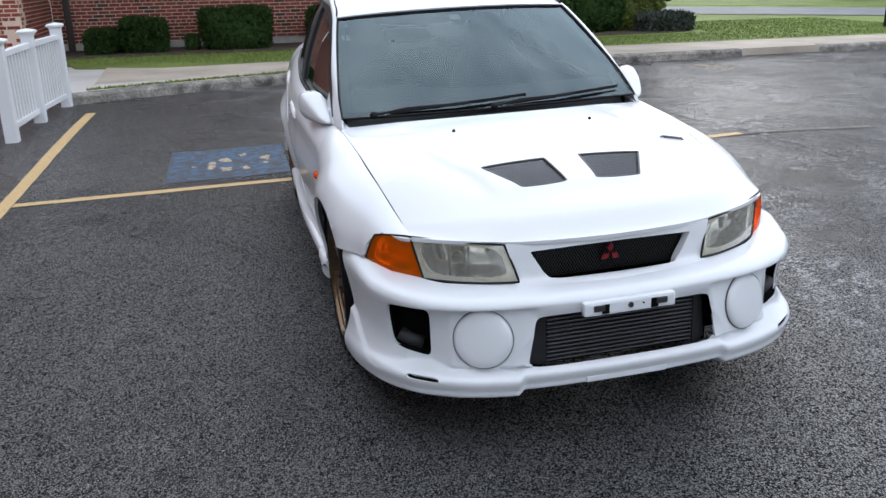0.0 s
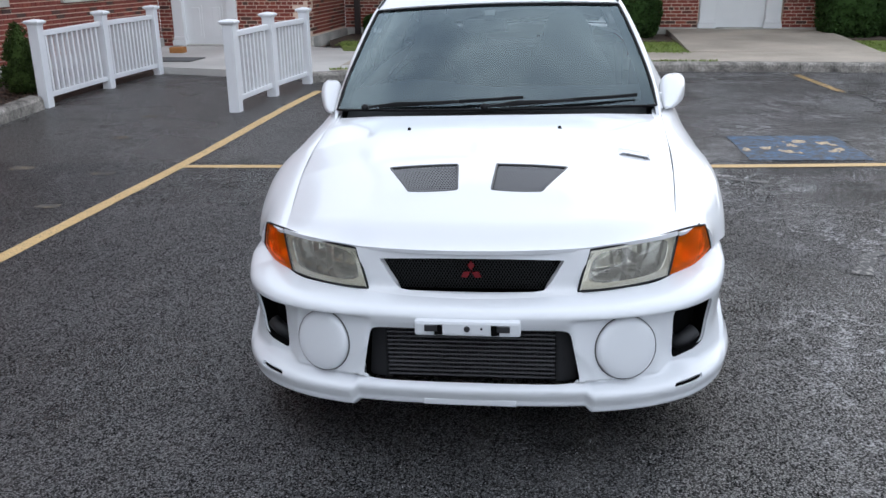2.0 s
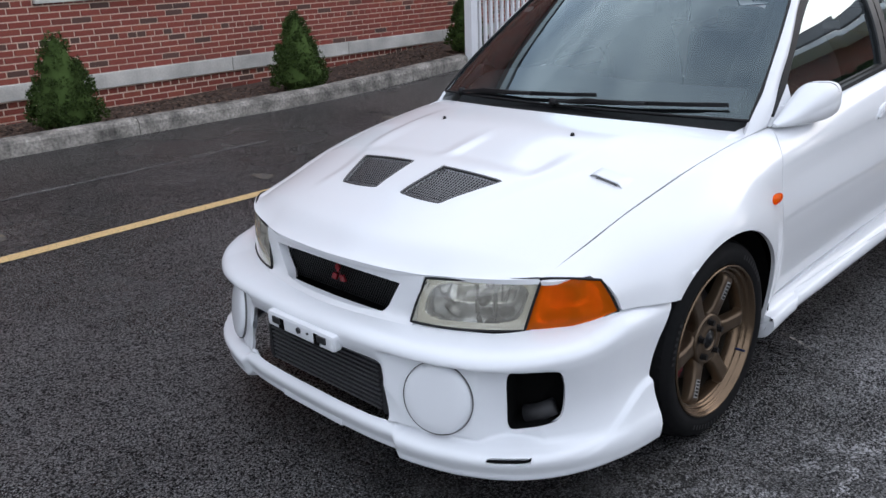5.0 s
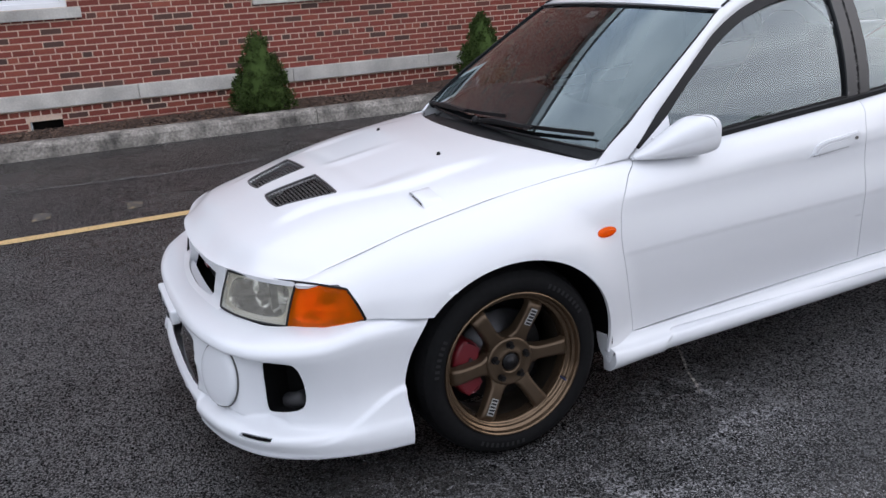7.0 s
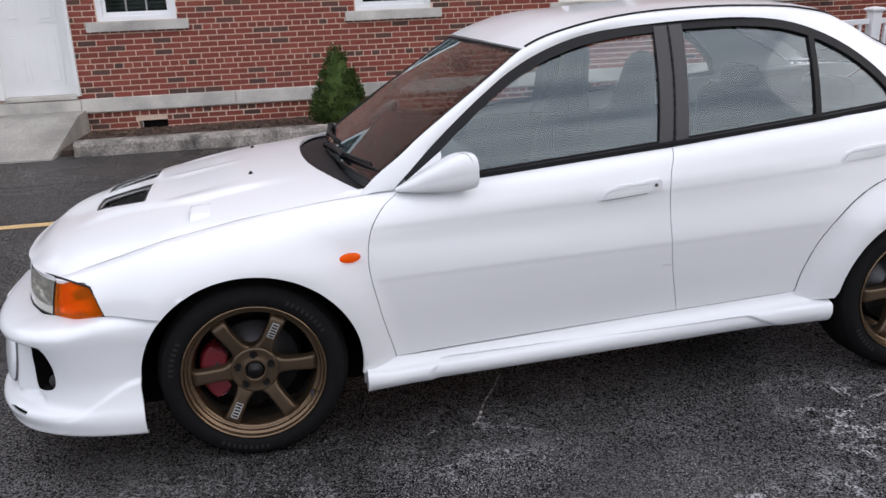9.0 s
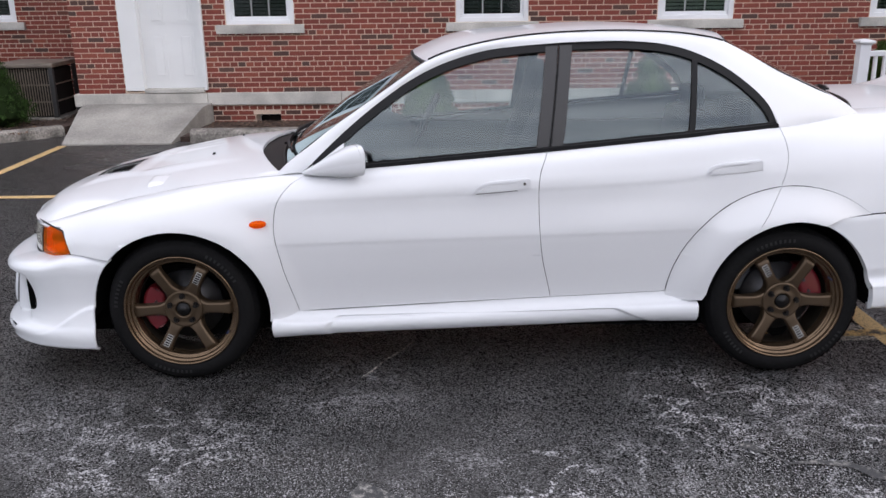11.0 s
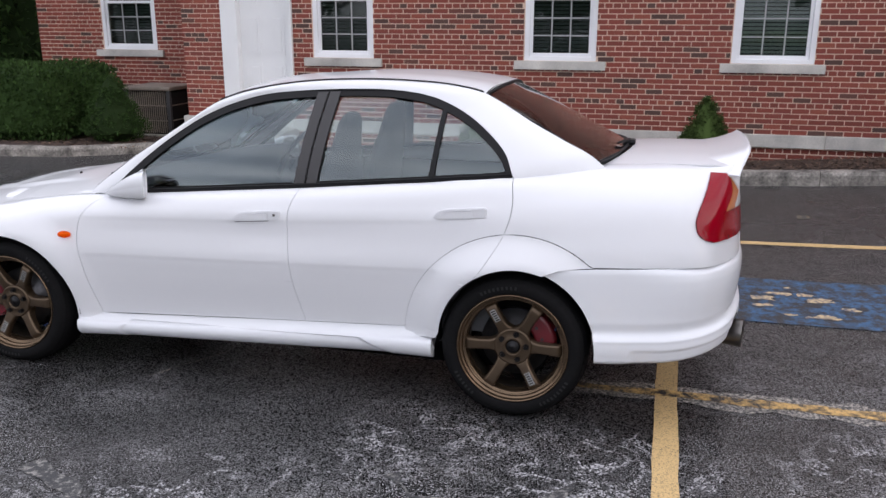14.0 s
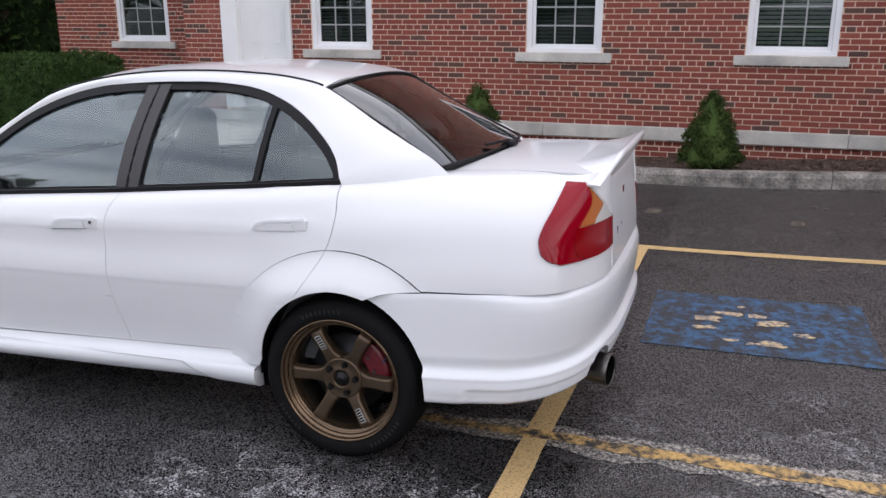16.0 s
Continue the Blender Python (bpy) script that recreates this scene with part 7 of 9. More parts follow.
def build_hood(car):
    FRONT = curve_through([(0.0, -0.815), (0.15, -0.808), (0.30, -0.787), (0.40, -0.754), (0.50, -0.722), (0.60, -0.668), (0.668, -0.612)], 200)
    def front_edge(x):
        return np.interp(np.abs(x), FRONT[:, 0], FRONT[:, 1])
    def rear_edge(x):
        return 0.235 + 0.20 * (np.abs(x) / 0.71) ** 2.4
    nu, nv = 150, 120
    g = np.zeros((nv, nu, 3))
    for j in range(nv):
        t = j / (nv - 1)
        u = np.linspace(-1, 1, nu)
        # width by station
        fe = front_edge(0.66)
        ym = fe + (rear_edge(0.70) - fe) * t
        half = np.interp(ym, [-0.82, -0.70, -0.61, -0.45, -0.25, 0.0, 0.25, 0.45], [0.640, 0.650, 0.657, 0.6675, 0.6835, 0.6935, 0.7015, 0.708])
        x = u * half
        y = front_edge(x) + (rear_edge(x) - front_edge(x)) * t
        z = hood_z(x, y)
        # the nose of the bonnet rolls down onto the lamps and grille
        foot = np.interp(np.abs(x), [0, 0.30, 0.374, 0.5, 0.66], [0.646, 0.646, 0.644, 0.652, 0.657])
        roll = (1 - np.clip((y - front_edge(x)) / 0.10, 0, 1)) ** 2
        g[j, :, 0], g[j, :, 1], g[j, :, 2] = x, y, z + (foot - z) * roll
    s = Skin(g)
    def vent(p):
        x = np.abs(p[:, 0])
        y = p[:, 1]
        outer = np.interp(y, [-0.545, -0.358], [0.225, 0.318])
        inner = np.interp(y, [-0.545, -0.358], [0.058, 0.070])
        front = -0.548 + 0.03 * ((x - 0.14) / 0.1) ** 2 * 0.3
        return np.maximum.reduce([inner - x, x - outer, front - y, y + 0.358]) * 6
    s.cut(vent)
    c = s.centres()
    hood = panel_ob("bonnet", s.panel(vent(c) > 0, 0.0008, 0.014), PAINT, car, "white vented bonnet")
    for sg in (-1, 1):
        keep = (vent(c) < 0) & (np.sign(c[:, 0]) == sg)
        # black sheet put in for the shade under the bonnet vent
        panel_ob("vent_tray", s.panel(keep, 0.0, 0.0, -0.024), UNDERBODY_SHADE, hood)
        # black frame and woven carbon grille
        t_ = s.t[keep]
        e = np.concatenate([t_[:, [0, 1]], t_[:, [1, 2]], t_[:, [2, 0]]])
        key, cnt = np.unique(np.sort(e, axis=1), axis=0, return_counts=True)
        rim = key[cnt == 1]
        nxt = {}
        for a, b in rim:
            nxt.setdefault(int(a), []).append(int(b))
            nxt.setdefault(int(b), []).append(int(a))
        start = int(rim[0][0])
        loop, prev = [start], None
        while True:
            opts = [q for q in nxt[loop[-1]] if q != prev]
            if not opts or opts[0] == start:
                break
            prev = loop[-1]
            loop.append(opts[0])
            if len(loop) > 2000:
                break
        pts = [tuple(s.v[i] + np.array([0, 0, -0.002])) for i in loop]
        vv_, ff = sweep(pts, circle_profile(0.0045, 6), closed=True)
        mesh_ob("vent_frame", vv_, ff, SILVER_FRAME, hood, "grey bonnet vent surround", smooth=True)
        verts, faces = [], []
        for k in range(15):
            y = -0.539 + k * 0.0125
            a = np.interp(y, [-0.545, -0.358], [0.058, 0.070])
            b = np.interp(y, [-0.545, -0.358], [0.225, 0.318])
            xs = np.linspace(a, b, 40)
            z = hood_z(xs, np.full(40, y)) - 0.009
            for q in range(39):
                i = len(verts)
                up = 0.0012 if (q + k) % 2 else -0.0012
                verts += [(sg * xs[q], y - 0.0022, z[q] + up - 0.002), (sg * xs[q + 1], y - 0.0022, z[q + 1] + up - 0.002), (sg * xs[q + 1], y + 0.0020, z[q + 1] + up + 0.002), (sg * xs[q], y + 0.0020, z[q] + up + 0.002)]
                faces.append((i, i + 1, i + 2, i + 3) if sg > 0 else (i, i + 3, i + 2, i + 1))
        mesh_ob("vent_mesh", verts, faces, CARBON, hood, "woven dark vent mesh")
        bm = bmesh.new()
        zz = float(hood_z(np.array([0.30]), np.array([0.034]))[0])
        bmesh.ops.create_uvsphere(bm, u_segments=10, v_segments=7, radius=0.007, matrix=pose(sg * 0.30, 0.034, zz + 0.003))
        bmesh.ops.create_cone(bm, segments=10, radius1=0.010, radius2=0.006, depth=0.006, cap_ends=True, matrix=pose(sg * 0.30, 0.034, zz + 0.001))
        part("washer_jet", bm, BLACK_TRIM, hood, "black washer jet", smooth=True)
    # small scoop: thin proud plate, front edge open, mouth shade put in as grey
    top, mouth = bmesh.new(), bmesh.new()
    def lay(bm, stations, x0, x1, n=9):
        grid = []
        for i in range(n):
            x = x0 + (x1 - x0) * i / (n - 1)
            grid.append([bm.verts.new((x, y, float(hood_z(np.array([x]), np.array([y]))[0]) + up * (1 - (2 * i / (n - 1) - 1) ** 12))) for y, up in stations])
        for a, b in zip(grid, grid[1:]):
            for k in range(len(stations) - 1):
                bm.faces.new((a[k], b[k], b[k + 1], a[k + 1]))
    lay(top, ((-0.174, 0.0088), (-0.1742, 0.0112), (-0.170, 0.0118), (-0.150, 0.0100), (-0.125, 0.0055), (-0.105, 0.0004)), 0.508, 0.616)
    lay(mouth, ((-0.1745, 0.0010), (-0.1725, 0.0090)), 0.530, 0.600)
    part("small_scoop", top, PAINT, hood, "small raised scoop", smooth=True)
    part("scoop_mouth", mouth, GREY_GAP_SHADE, hood, "grey sheet for the shade in the small scoop's mouth")
    return hood


def build_greenhouse(car, skin):
    # edge lines of one side: D round the side glass, E round screen, roof and rear glass
    D = curve_through([(0.716, 0.515, 0.866), (0.711, 0.57, 0.918), (0.693, 0.65, 0.992), (0.673, 0.76, 1.086), (0.648, 0.86, 1.160), (0.624, 0.95, 1.219), (0.600, 1.07, 1.279), (0.584, 1.18, 1.317), (0.575, 1.28, 1.341), (0.572, 1.40, 1.357), (0.574, 1.50, 1.365), (0.576, 1.70, 1.375), (0.573, 1.90, 1.374), (0.575, 2.06, 1.354), (0.588, 2.20, 1.304), (0.628, 2.34, 1.215), (0.672, 2.435, 1.118), (0.707, 2.472, 1.035), (0.702, 2.49, 0.995)], 140)
    E = curve_through([(0.700, 0.395, 0.850), (0.694, 0.45, 0.903), (0.685, 0.55, 0.976), (0.671, 0.62, 1.030), (0.652, 0.72, 1.098), (0.631, 0.82, 1.165), (0.608, 0.93, 1.238), (0.583, 1.03, 1.302), (0.568, 1.10, 1.331), (0.556, 1.22, 1.363), (0.545, 1.32, 1.382), (0.534, 1.45, 1.399), (0.522, 1.70, 1.413), (0.505, 1.95, 1.411), (0.493, 2.18, 1.392), (0.489, 2.29, 1.368), (0.491, 2.36, 1.335), (0.501, 2.50, 1.256), (0.532, 2.66, 1.176), (0.570, 2.80, 1.108), (0.575, 2.85, 1.066)], 140)
    def edge_at(y):
        return float(np.interp(y, E[:, 1], E[:, 0])), float(np.interp(y, E[:, 1], E[:, 2]))
    # white pillar and cant rail between them, gently rounded
    rows = []
    for k in range(9):
        t = k / 8
        p = D * (1 - t) + E * t
        bulge = np.sin(np.pi * t) * np.interp(np.arange(140), [0, 60, 95, 139], [0.006, 0.014, 0.016, 0.012])
        out = np.stack([np.full(140, 0.75), np.zeros(140), np.full(140, 0.66)], 1)
        rows.append(p + out * bulge[:, None])
    s = Skin(np.array(rows))
    both("pillar_rail", s.panel(np.ones(len(s.t), bool), 0.0, 0.012), PAINT, car, "white roof rail and pillar")
    # white corner between wing, pillar and screen
    for sg in (1, -1):
        pts = [(0.7005, 0.22, 0.834), (0.7105, 0.50, 0.859), (0.700, 0.56, 0.868), (0.676, 0.47, 0.874), (0.668, 0.36, 0.862), (0.69, 0.24, 0.838)]
        mesh_ob("cowl_corner", [(sg * x, y, z) for x, y, z in pts] + [(sg * x, y, z - 0.03) for x, y, z in pts], [tuple(range(6)), *[(k, (k + 1) % 6, (k + 1) % 6 + 6, k + 6) for k in range(6)]], PAINT, car)
    # roof
    front = [(0.583, 1.03, 1.302), (0.42, 0.985, 1.314), (0.21, 0.962, 1.321), (0.0, 0.955, 1.323)]
    def across(half):
        return [*half, *[(-x, y, z) for x, y, z in half[-2::-1]]]
    rails = [across(front)]
    for y, c_ in ((1.22, 1.396), (1.45, 1.427), (1.70, 1.443), (1.95, 1.441), (2.18, 1.424)):
        ex, ez = edge_at(y)
        rails.append(across([(ex, y, ez), (0.40, y - 0.05 * (y < 1.3), ez + (c_ - ez) * 0.55), (0.2, y - 0.07 * (y < 1.3), ez + (c_ - ez) * 0.9), (0, y - 0.075 * (y < 1.3), c_)]))
    ex, ez = edge_at(2.30)
    rails.append(across([(ex, 2.30, ez), (0.40, 2.31, 1.384), (0.2, 2.33, 1.398), (0, 2.335, 1.402)]))
    s = Skin(loft(rails, 90, 70))
    roof = panel_ob("roof", s.panel(np.ones(len(s.t), bool), 0.002, 0.012), PAINT, car, "white roof panel")
    # dark drip moulding between roof and rail
    for sg in (1, -1):
        vv_, ff = sweep([(sg * x, y, z + 0.003) for x, y, z in E[np.searchsorted(E[:, 1], 1.03):np.searchsorted(E[:, 1], 2.30)]], circle_profile(0.0042, 6))
        mesh_ob("roof_moulding", vv_, ff, BLACK_TRIM, roof, "thin black roof moulding", smooth=True)
    # screens
    def screen(side_pts, centre_pts, nu=60, nv=34):
        rails_ = []
        for (x, y, z), (cy, cz) in zip(side_pts, centre_pts):
            half = [(x, y, z), (x * 0.72, y + (cy - y) * 0.5, z + (cz - z) * 0.5), (x * 0.36, y + (cy - y) * 0.87, z + (cz - z) * 0.87), (0, cy, cz)]
            rails_.append(across(half))
        return loft(rails_, nu, nv)
    sides = [(edge_at(y)[0] - 0.004, y, edge_at(y)[1] - 0.003) for y in (0.445, 0.60, 0.74, 0.88, 1.022)]
    ws = screen(sides, [(0.350 + 0.598 * f, 0.902 + 0.412 * f + 0.05 * f * (1 - f)) for f in (0.0, 0.28, 0.51, 0.755, 1.0)])
    s = Skin(ws)
    glass = panel_ob("windscreen", s.panel(np.ones(len(s.t), bool), 0.006, 0.004, -0.004), SCREEN_GLASS, car, "tinted windscreen")
    glass.visible_shadow = False
    rim = [*ws[0, :], *ws[1:, -1], *ws[-1, -2::-1], *ws[-2:0:-1, 0]]
    vv_, ff = sweep([tuple(p) for p in rim], circle_profile(0.0055, 6), closed=True)
    mesh_ob("screen_seal", vv_, ff, BLACK_TRIM, glass, "black rubber screen seal", smooth=True)
    # dark printed band along the foot and the sides of the screen
    band = Skin(ws)
    k = np.arange(len(band.t)) % (33 * 59)
    row, col = k // 59, k % 59
    panel_ob("screen_band", band.panel((row < 2) | (col < 2) | (col > 56), 0.0, 0.0, -0.009), BLACK_TRIM, glass)
    sides = [(edge_at(y)[0] - 0.006, y, edge_at(y)[1] - 0.002) for y in (2.305, 2.47, 2.64, 2.815)]
    rg = screen(sides, [(2.342, 1.398), (2.52, 1.318), (2.715, 1.217), (2.915, 1.112)])
    s = Skin(rg)
    glass = panel_ob("rear_window", s.panel(np.ones(len(s.t), bool), 0.006, 0.004, -0.003), REAR_GLASS, car, "dark tinted rear window")
    glass.visible_shadow = False
    rim = [*rg[0, :], *rg[1:, -1], *rg[-1, -2::-1], *rg[-2:0:-1, 0]]
    vv_, ff = sweep([tuple(p) for p in rim], circle_profile(0.007, 6), closed=True)
    mesh_ob("screen_seal", vv_, ff, BLACK_TRIM, glass, "black rubber screen seal", smooth=True)
    # small sticker at the foot of the rear glass
    p = rg[-4, 4]
    bm = bmesh.new()
    bmesh.ops.create_cone(bm, segments=16, radius1=0.016, radius2=0.016, depth=0.002, cap_ends=True, matrix=look(tuple(rg[-5, 55] * 0 + np.array([0.40, 2.82, 1.112])), (0.5, 3.4, 2.2)))
    part("sticker", bm, STICKER, glass, "small pale round sticker")
    # side glass: a sheet between belt and D, split by the pillars
    n = 240
    yy = np.linspace(0.56, 2.470, n)
    dtop = np.interp(yy, D[:, 1], D[:, 2])
    xtop = np.interp(yy, D[:, 1], D[:, 0])
    xb = np.interp(yy, [0.5, 0.9, 1.5, 2.1, 2.47], [0.712, 0.728, 0.738, 0.730, 0.702])
    zb = belt(yy)
    rows = []
    for k in range(60):
        t = k / 59
        z = zb + (dtop - zb) * t
        x = xb + (xtop - xb) * t + 0.018 * np.sin(np.pi * np.minimum(t, 1)) * np.clip((dtop - zb) / 0.3, 0, 1)
        rows.append(np.column_stack([x - 0.006, yy, z]))
    rows = np.array(rows)
    py, pz = rows[..., 1].ravel() - 1.5, rows[..., 2].ravel() - 1.1
    terms = np.column_stack([np.ones_like(py), py, pz, py * py, py * pz, pz * pz, py ** 3, py * py * pz])
    rows[..., 0] = (terms @ np.linalg.lstsq(terms, rows[..., 0].ravel(), rcond=None)[0]).reshape(rows.shape[:2])
    s = Skin(rows)
    def depth_in(p):
        """Distance in from the black frame's inner edge."""
        top = np.interp(p[:, 1], D[:, 1], D[:, 2])
        slope = np.interp(p[:, 1], D[:, 1], np.gradient(D[:, 2], D[:, 1]))
        a = (top - p[:, 2]) / np.sqrt(1 + np.clip(slope, -4, 4) ** 2) - 0.034
        b = p[:, 2] - belt(p[:, 1]) - 0.022
        mirror_base = (p[:, 1] - 0.665) * 1.0
        return np.minimum(np.minimum(a, b), mirror_base)
    def bpost(p):
        lean = 1.535 + 0.13 * (p[:, 2] - 0.95)
        return np.abs(p[:, 1] - lean) - 0.055
    def bgap(p):
        return p[:, 1] - (1.535 + 0.13 * (p[:, 2] - 0.95))
    def qbar(p):
        lean = 2.115 + 0.10 * (p[:, 2] - 1.0)
        return np.abs(p[:, 1] - lean) - 0.0125
    for q in (bpost, bgap, qbar, depth_in):
        s.cut(q)
    c = s.centres()
    d, bp_, qb, bg = depth_in(c), bpost(c), qbar(c), bgap(c)
    frame_f = ((d < 0) | (bp_ < 0)) & (bg < 0)
    frame_r = ((d < 0) | (bp_ < 0) | (qb < 0)) & (bg > 0)
    for nm, keep, m_ in (("window_frame", frame_f, BLACK_TRIM), ("window_frame", frame_r, BLACK_TRIM)):
        both(nm, s.panel(keep, 0.0015, 0.014, 0.004), m_, car, "black window frame")
    clear = (d > 0) & (bp_ > 0) & (qb > 0)
    for nm, keep in (("front_side_glass", clear & (bg < 0)), ("rear_side_glass", clear & (bg > 0) & (c[:, 1] < 2.12 + 0.1 * (c[:, 2] - 1.0))), ("quarter_glass", clear & (c[:, 1] > 2.12 + 0.1 * (c[:, 2] - 1.0)))):
        for o in both(nm, s.panel(keep, 0.0, 0.0, -0.006), SIDE_GLASS, car, "clear side window"):
            o.visible_shadow = False
    both("pillar_cover", s.panel((bp_ < 0) & (np.abs(bg) > 0.004) & (d > -0.02), 0.001, 0.006, 0.007), SATIN_TRIM, car, "dark satin door pillar cover")
    # belt seal
    for sg in (1, -1):
        pts = [(sg * (float(np.interp(y, [0.5, 0.9, 1.5, 2.1, 2.47], [0.712, 0.728, 0.738, 0.730, 0.702])) + 0.002), y, float(belt(y)) + 0.006) for y in np.linspace(0.62, 2.468, 50)]
        vv_, ff = sweep(pts, [(-0.006, -0.008), (0.006, -0.008), (0.006, 0.008), (-0.006, 0.010)])
        mesh_ob("belt_seal", vv_, ff, BLACK_TRIM, car, "black belt line seal")
    # scuttle panel and wipers
    rails = []
    for k, dy in enumerate((0.0, 0.35, 0.7, 1.0)):
        row = []
        for x in np.linspace(-0.665, 0.665, 15):
            ax = abs(x) / 0.70
            y = (0.215 + 0.205 * ax ** 2.4) + dy * (0.17 - 0.11 * ax)
            row.append((x, y, 0.890 - 0.045 * ax ** 2 - 0.012 + dy * 0.010))
        rails.append(row)
    s = Skin(loft(rails, 70, 8))
    panel_ob("scuttle", s.panel(np.ones(len(s.t), bool), 0.0, 0.02), BLACK_TRIM, car, "black plastic scuttle below the windscreen")
    def on_screen(u, t, lift=0.012):
        i, j = t * (ws.shape[0] - 1), (u + 1) / 2 * (ws.shape[1] - 1)
        a0, b0 = min(int(i), ws.shape[0] - 2), min(int(j), ws.shape[1] - 2)
        q = (ws[a0, b0] * (1 - j + b0) + ws[a0, b0 + 1] * (j - b0)) * (1 - i + a0) + (ws[a0 + 1, b0] * (1 - j + b0) + ws[a0 + 1, b0 + 1] * (j - b0)) * (i - a0)
        return Vector(q) + Vector((0, -0.55, 0.83)) * lift
    for piv, a, b in (((0.80, 0.004), (0.70, 0.012), (-0.22, 0.075)), ((0.02, 0.004), (-0.06, 0.012), (-0.90, 0.070))):
        wiper = thing_part("wiper", car, "black windscreen wiper resting on the glass")
        pp = on_screen(piv[0], piv[1], 0.01)
        pts = [tuple(on_screen(a[0] + (b[0] - a[0]) * k / 14, a[1] + (b[1] - a[1]) * k / 14, 0.010)) for k in range(15)]
        vv_, ff = sweep(pts, [(-0.004, -0.004), (0.004, -0.004), (0.003, 0.010), (-0.003, 0.010)])
        mesh_ob("blade", vv_, ff, BLACK_TRIM, wiper)
        pts = [tuple(on_screen(a[0] + (b[0] - a[0]) * k / 8, a[1] + (b[1] - a[1]) * k / 8, 0.014 + 0.007 * math.sin(math.pi * k / 8))) for k in range(1, 8)]
        vv_, ff = sweep(pts, [(-0.004, -0.002), (0.004, -0.002), (0.003, 0.003), (-0.003, 0.003)])
        mesh_ob("bridge", vv_, ff, BLACK_TRIM, wiper)
        mid = on_screen(a[0] + (b[0] - a[0]) * 0.56, a[1] + (b[1] - a[1]) * 0.56 - 0.012, 0.020)
        vv_, ff = sweep([tuple(pp), tuple(pp.lerp(mid, 0.35) + Vector((0, 0, 0.012))), tuple(mid)], [(-0.011, -0.004), (0.011, -0.004), (0.008, 0.006), (-0.008, 0.006)])
        mesh_ob("arm", vv_, ff, BLACK_TRIM, wiper)
        bm = bmesh.new()
        bmesh.ops.create_uvsphere(bm, u_segments=12, v_segments=8, radius=0.018, matrix=Matrix.Translation(pp))
        part("pivot", bm, BLACK_TRIM, wiper, smooth=True)
    # rear-view mirror, stickers and toll tag on the glass
    q = on_screen(0.06, 0.86, -0.05)
    bm = box_bm((q.x - 0.11, q.y - 0.012 + 0.05, q.z - 0.035), (q.x + 0.11, q.y + 0.022 + 0.05, q.z + 0.03), 0.018)
    part("inside_mirror", bm, INTERIOR, car, "dark inside mirror", smooth=False)
    for u, t, w, h, lab, m_ in ((0.02, 0.93, 0.026, 0.022, "small pale windscreen sticker", STICKER), (0.02, 0.875, 0.026, 0.018, "small dark box on the glass", BLACK_TRIM), (0.93, 0.80, 0.018, 0.018, "small pale sticker in the screen's corner", STICKER)):
        q = on_screen(u, t, -0.012)
        bm = box_bm((-w, -h, -0.002), (w, h, 0.002))
        bmesh.ops.transform(bm, matrix=Matrix.Translation(q) @ pose(0, 0, 0, 30, 0, 0), verts=bm.verts[:])
        part("glass_sticker", bm, m_, car, lab)
    return D, E


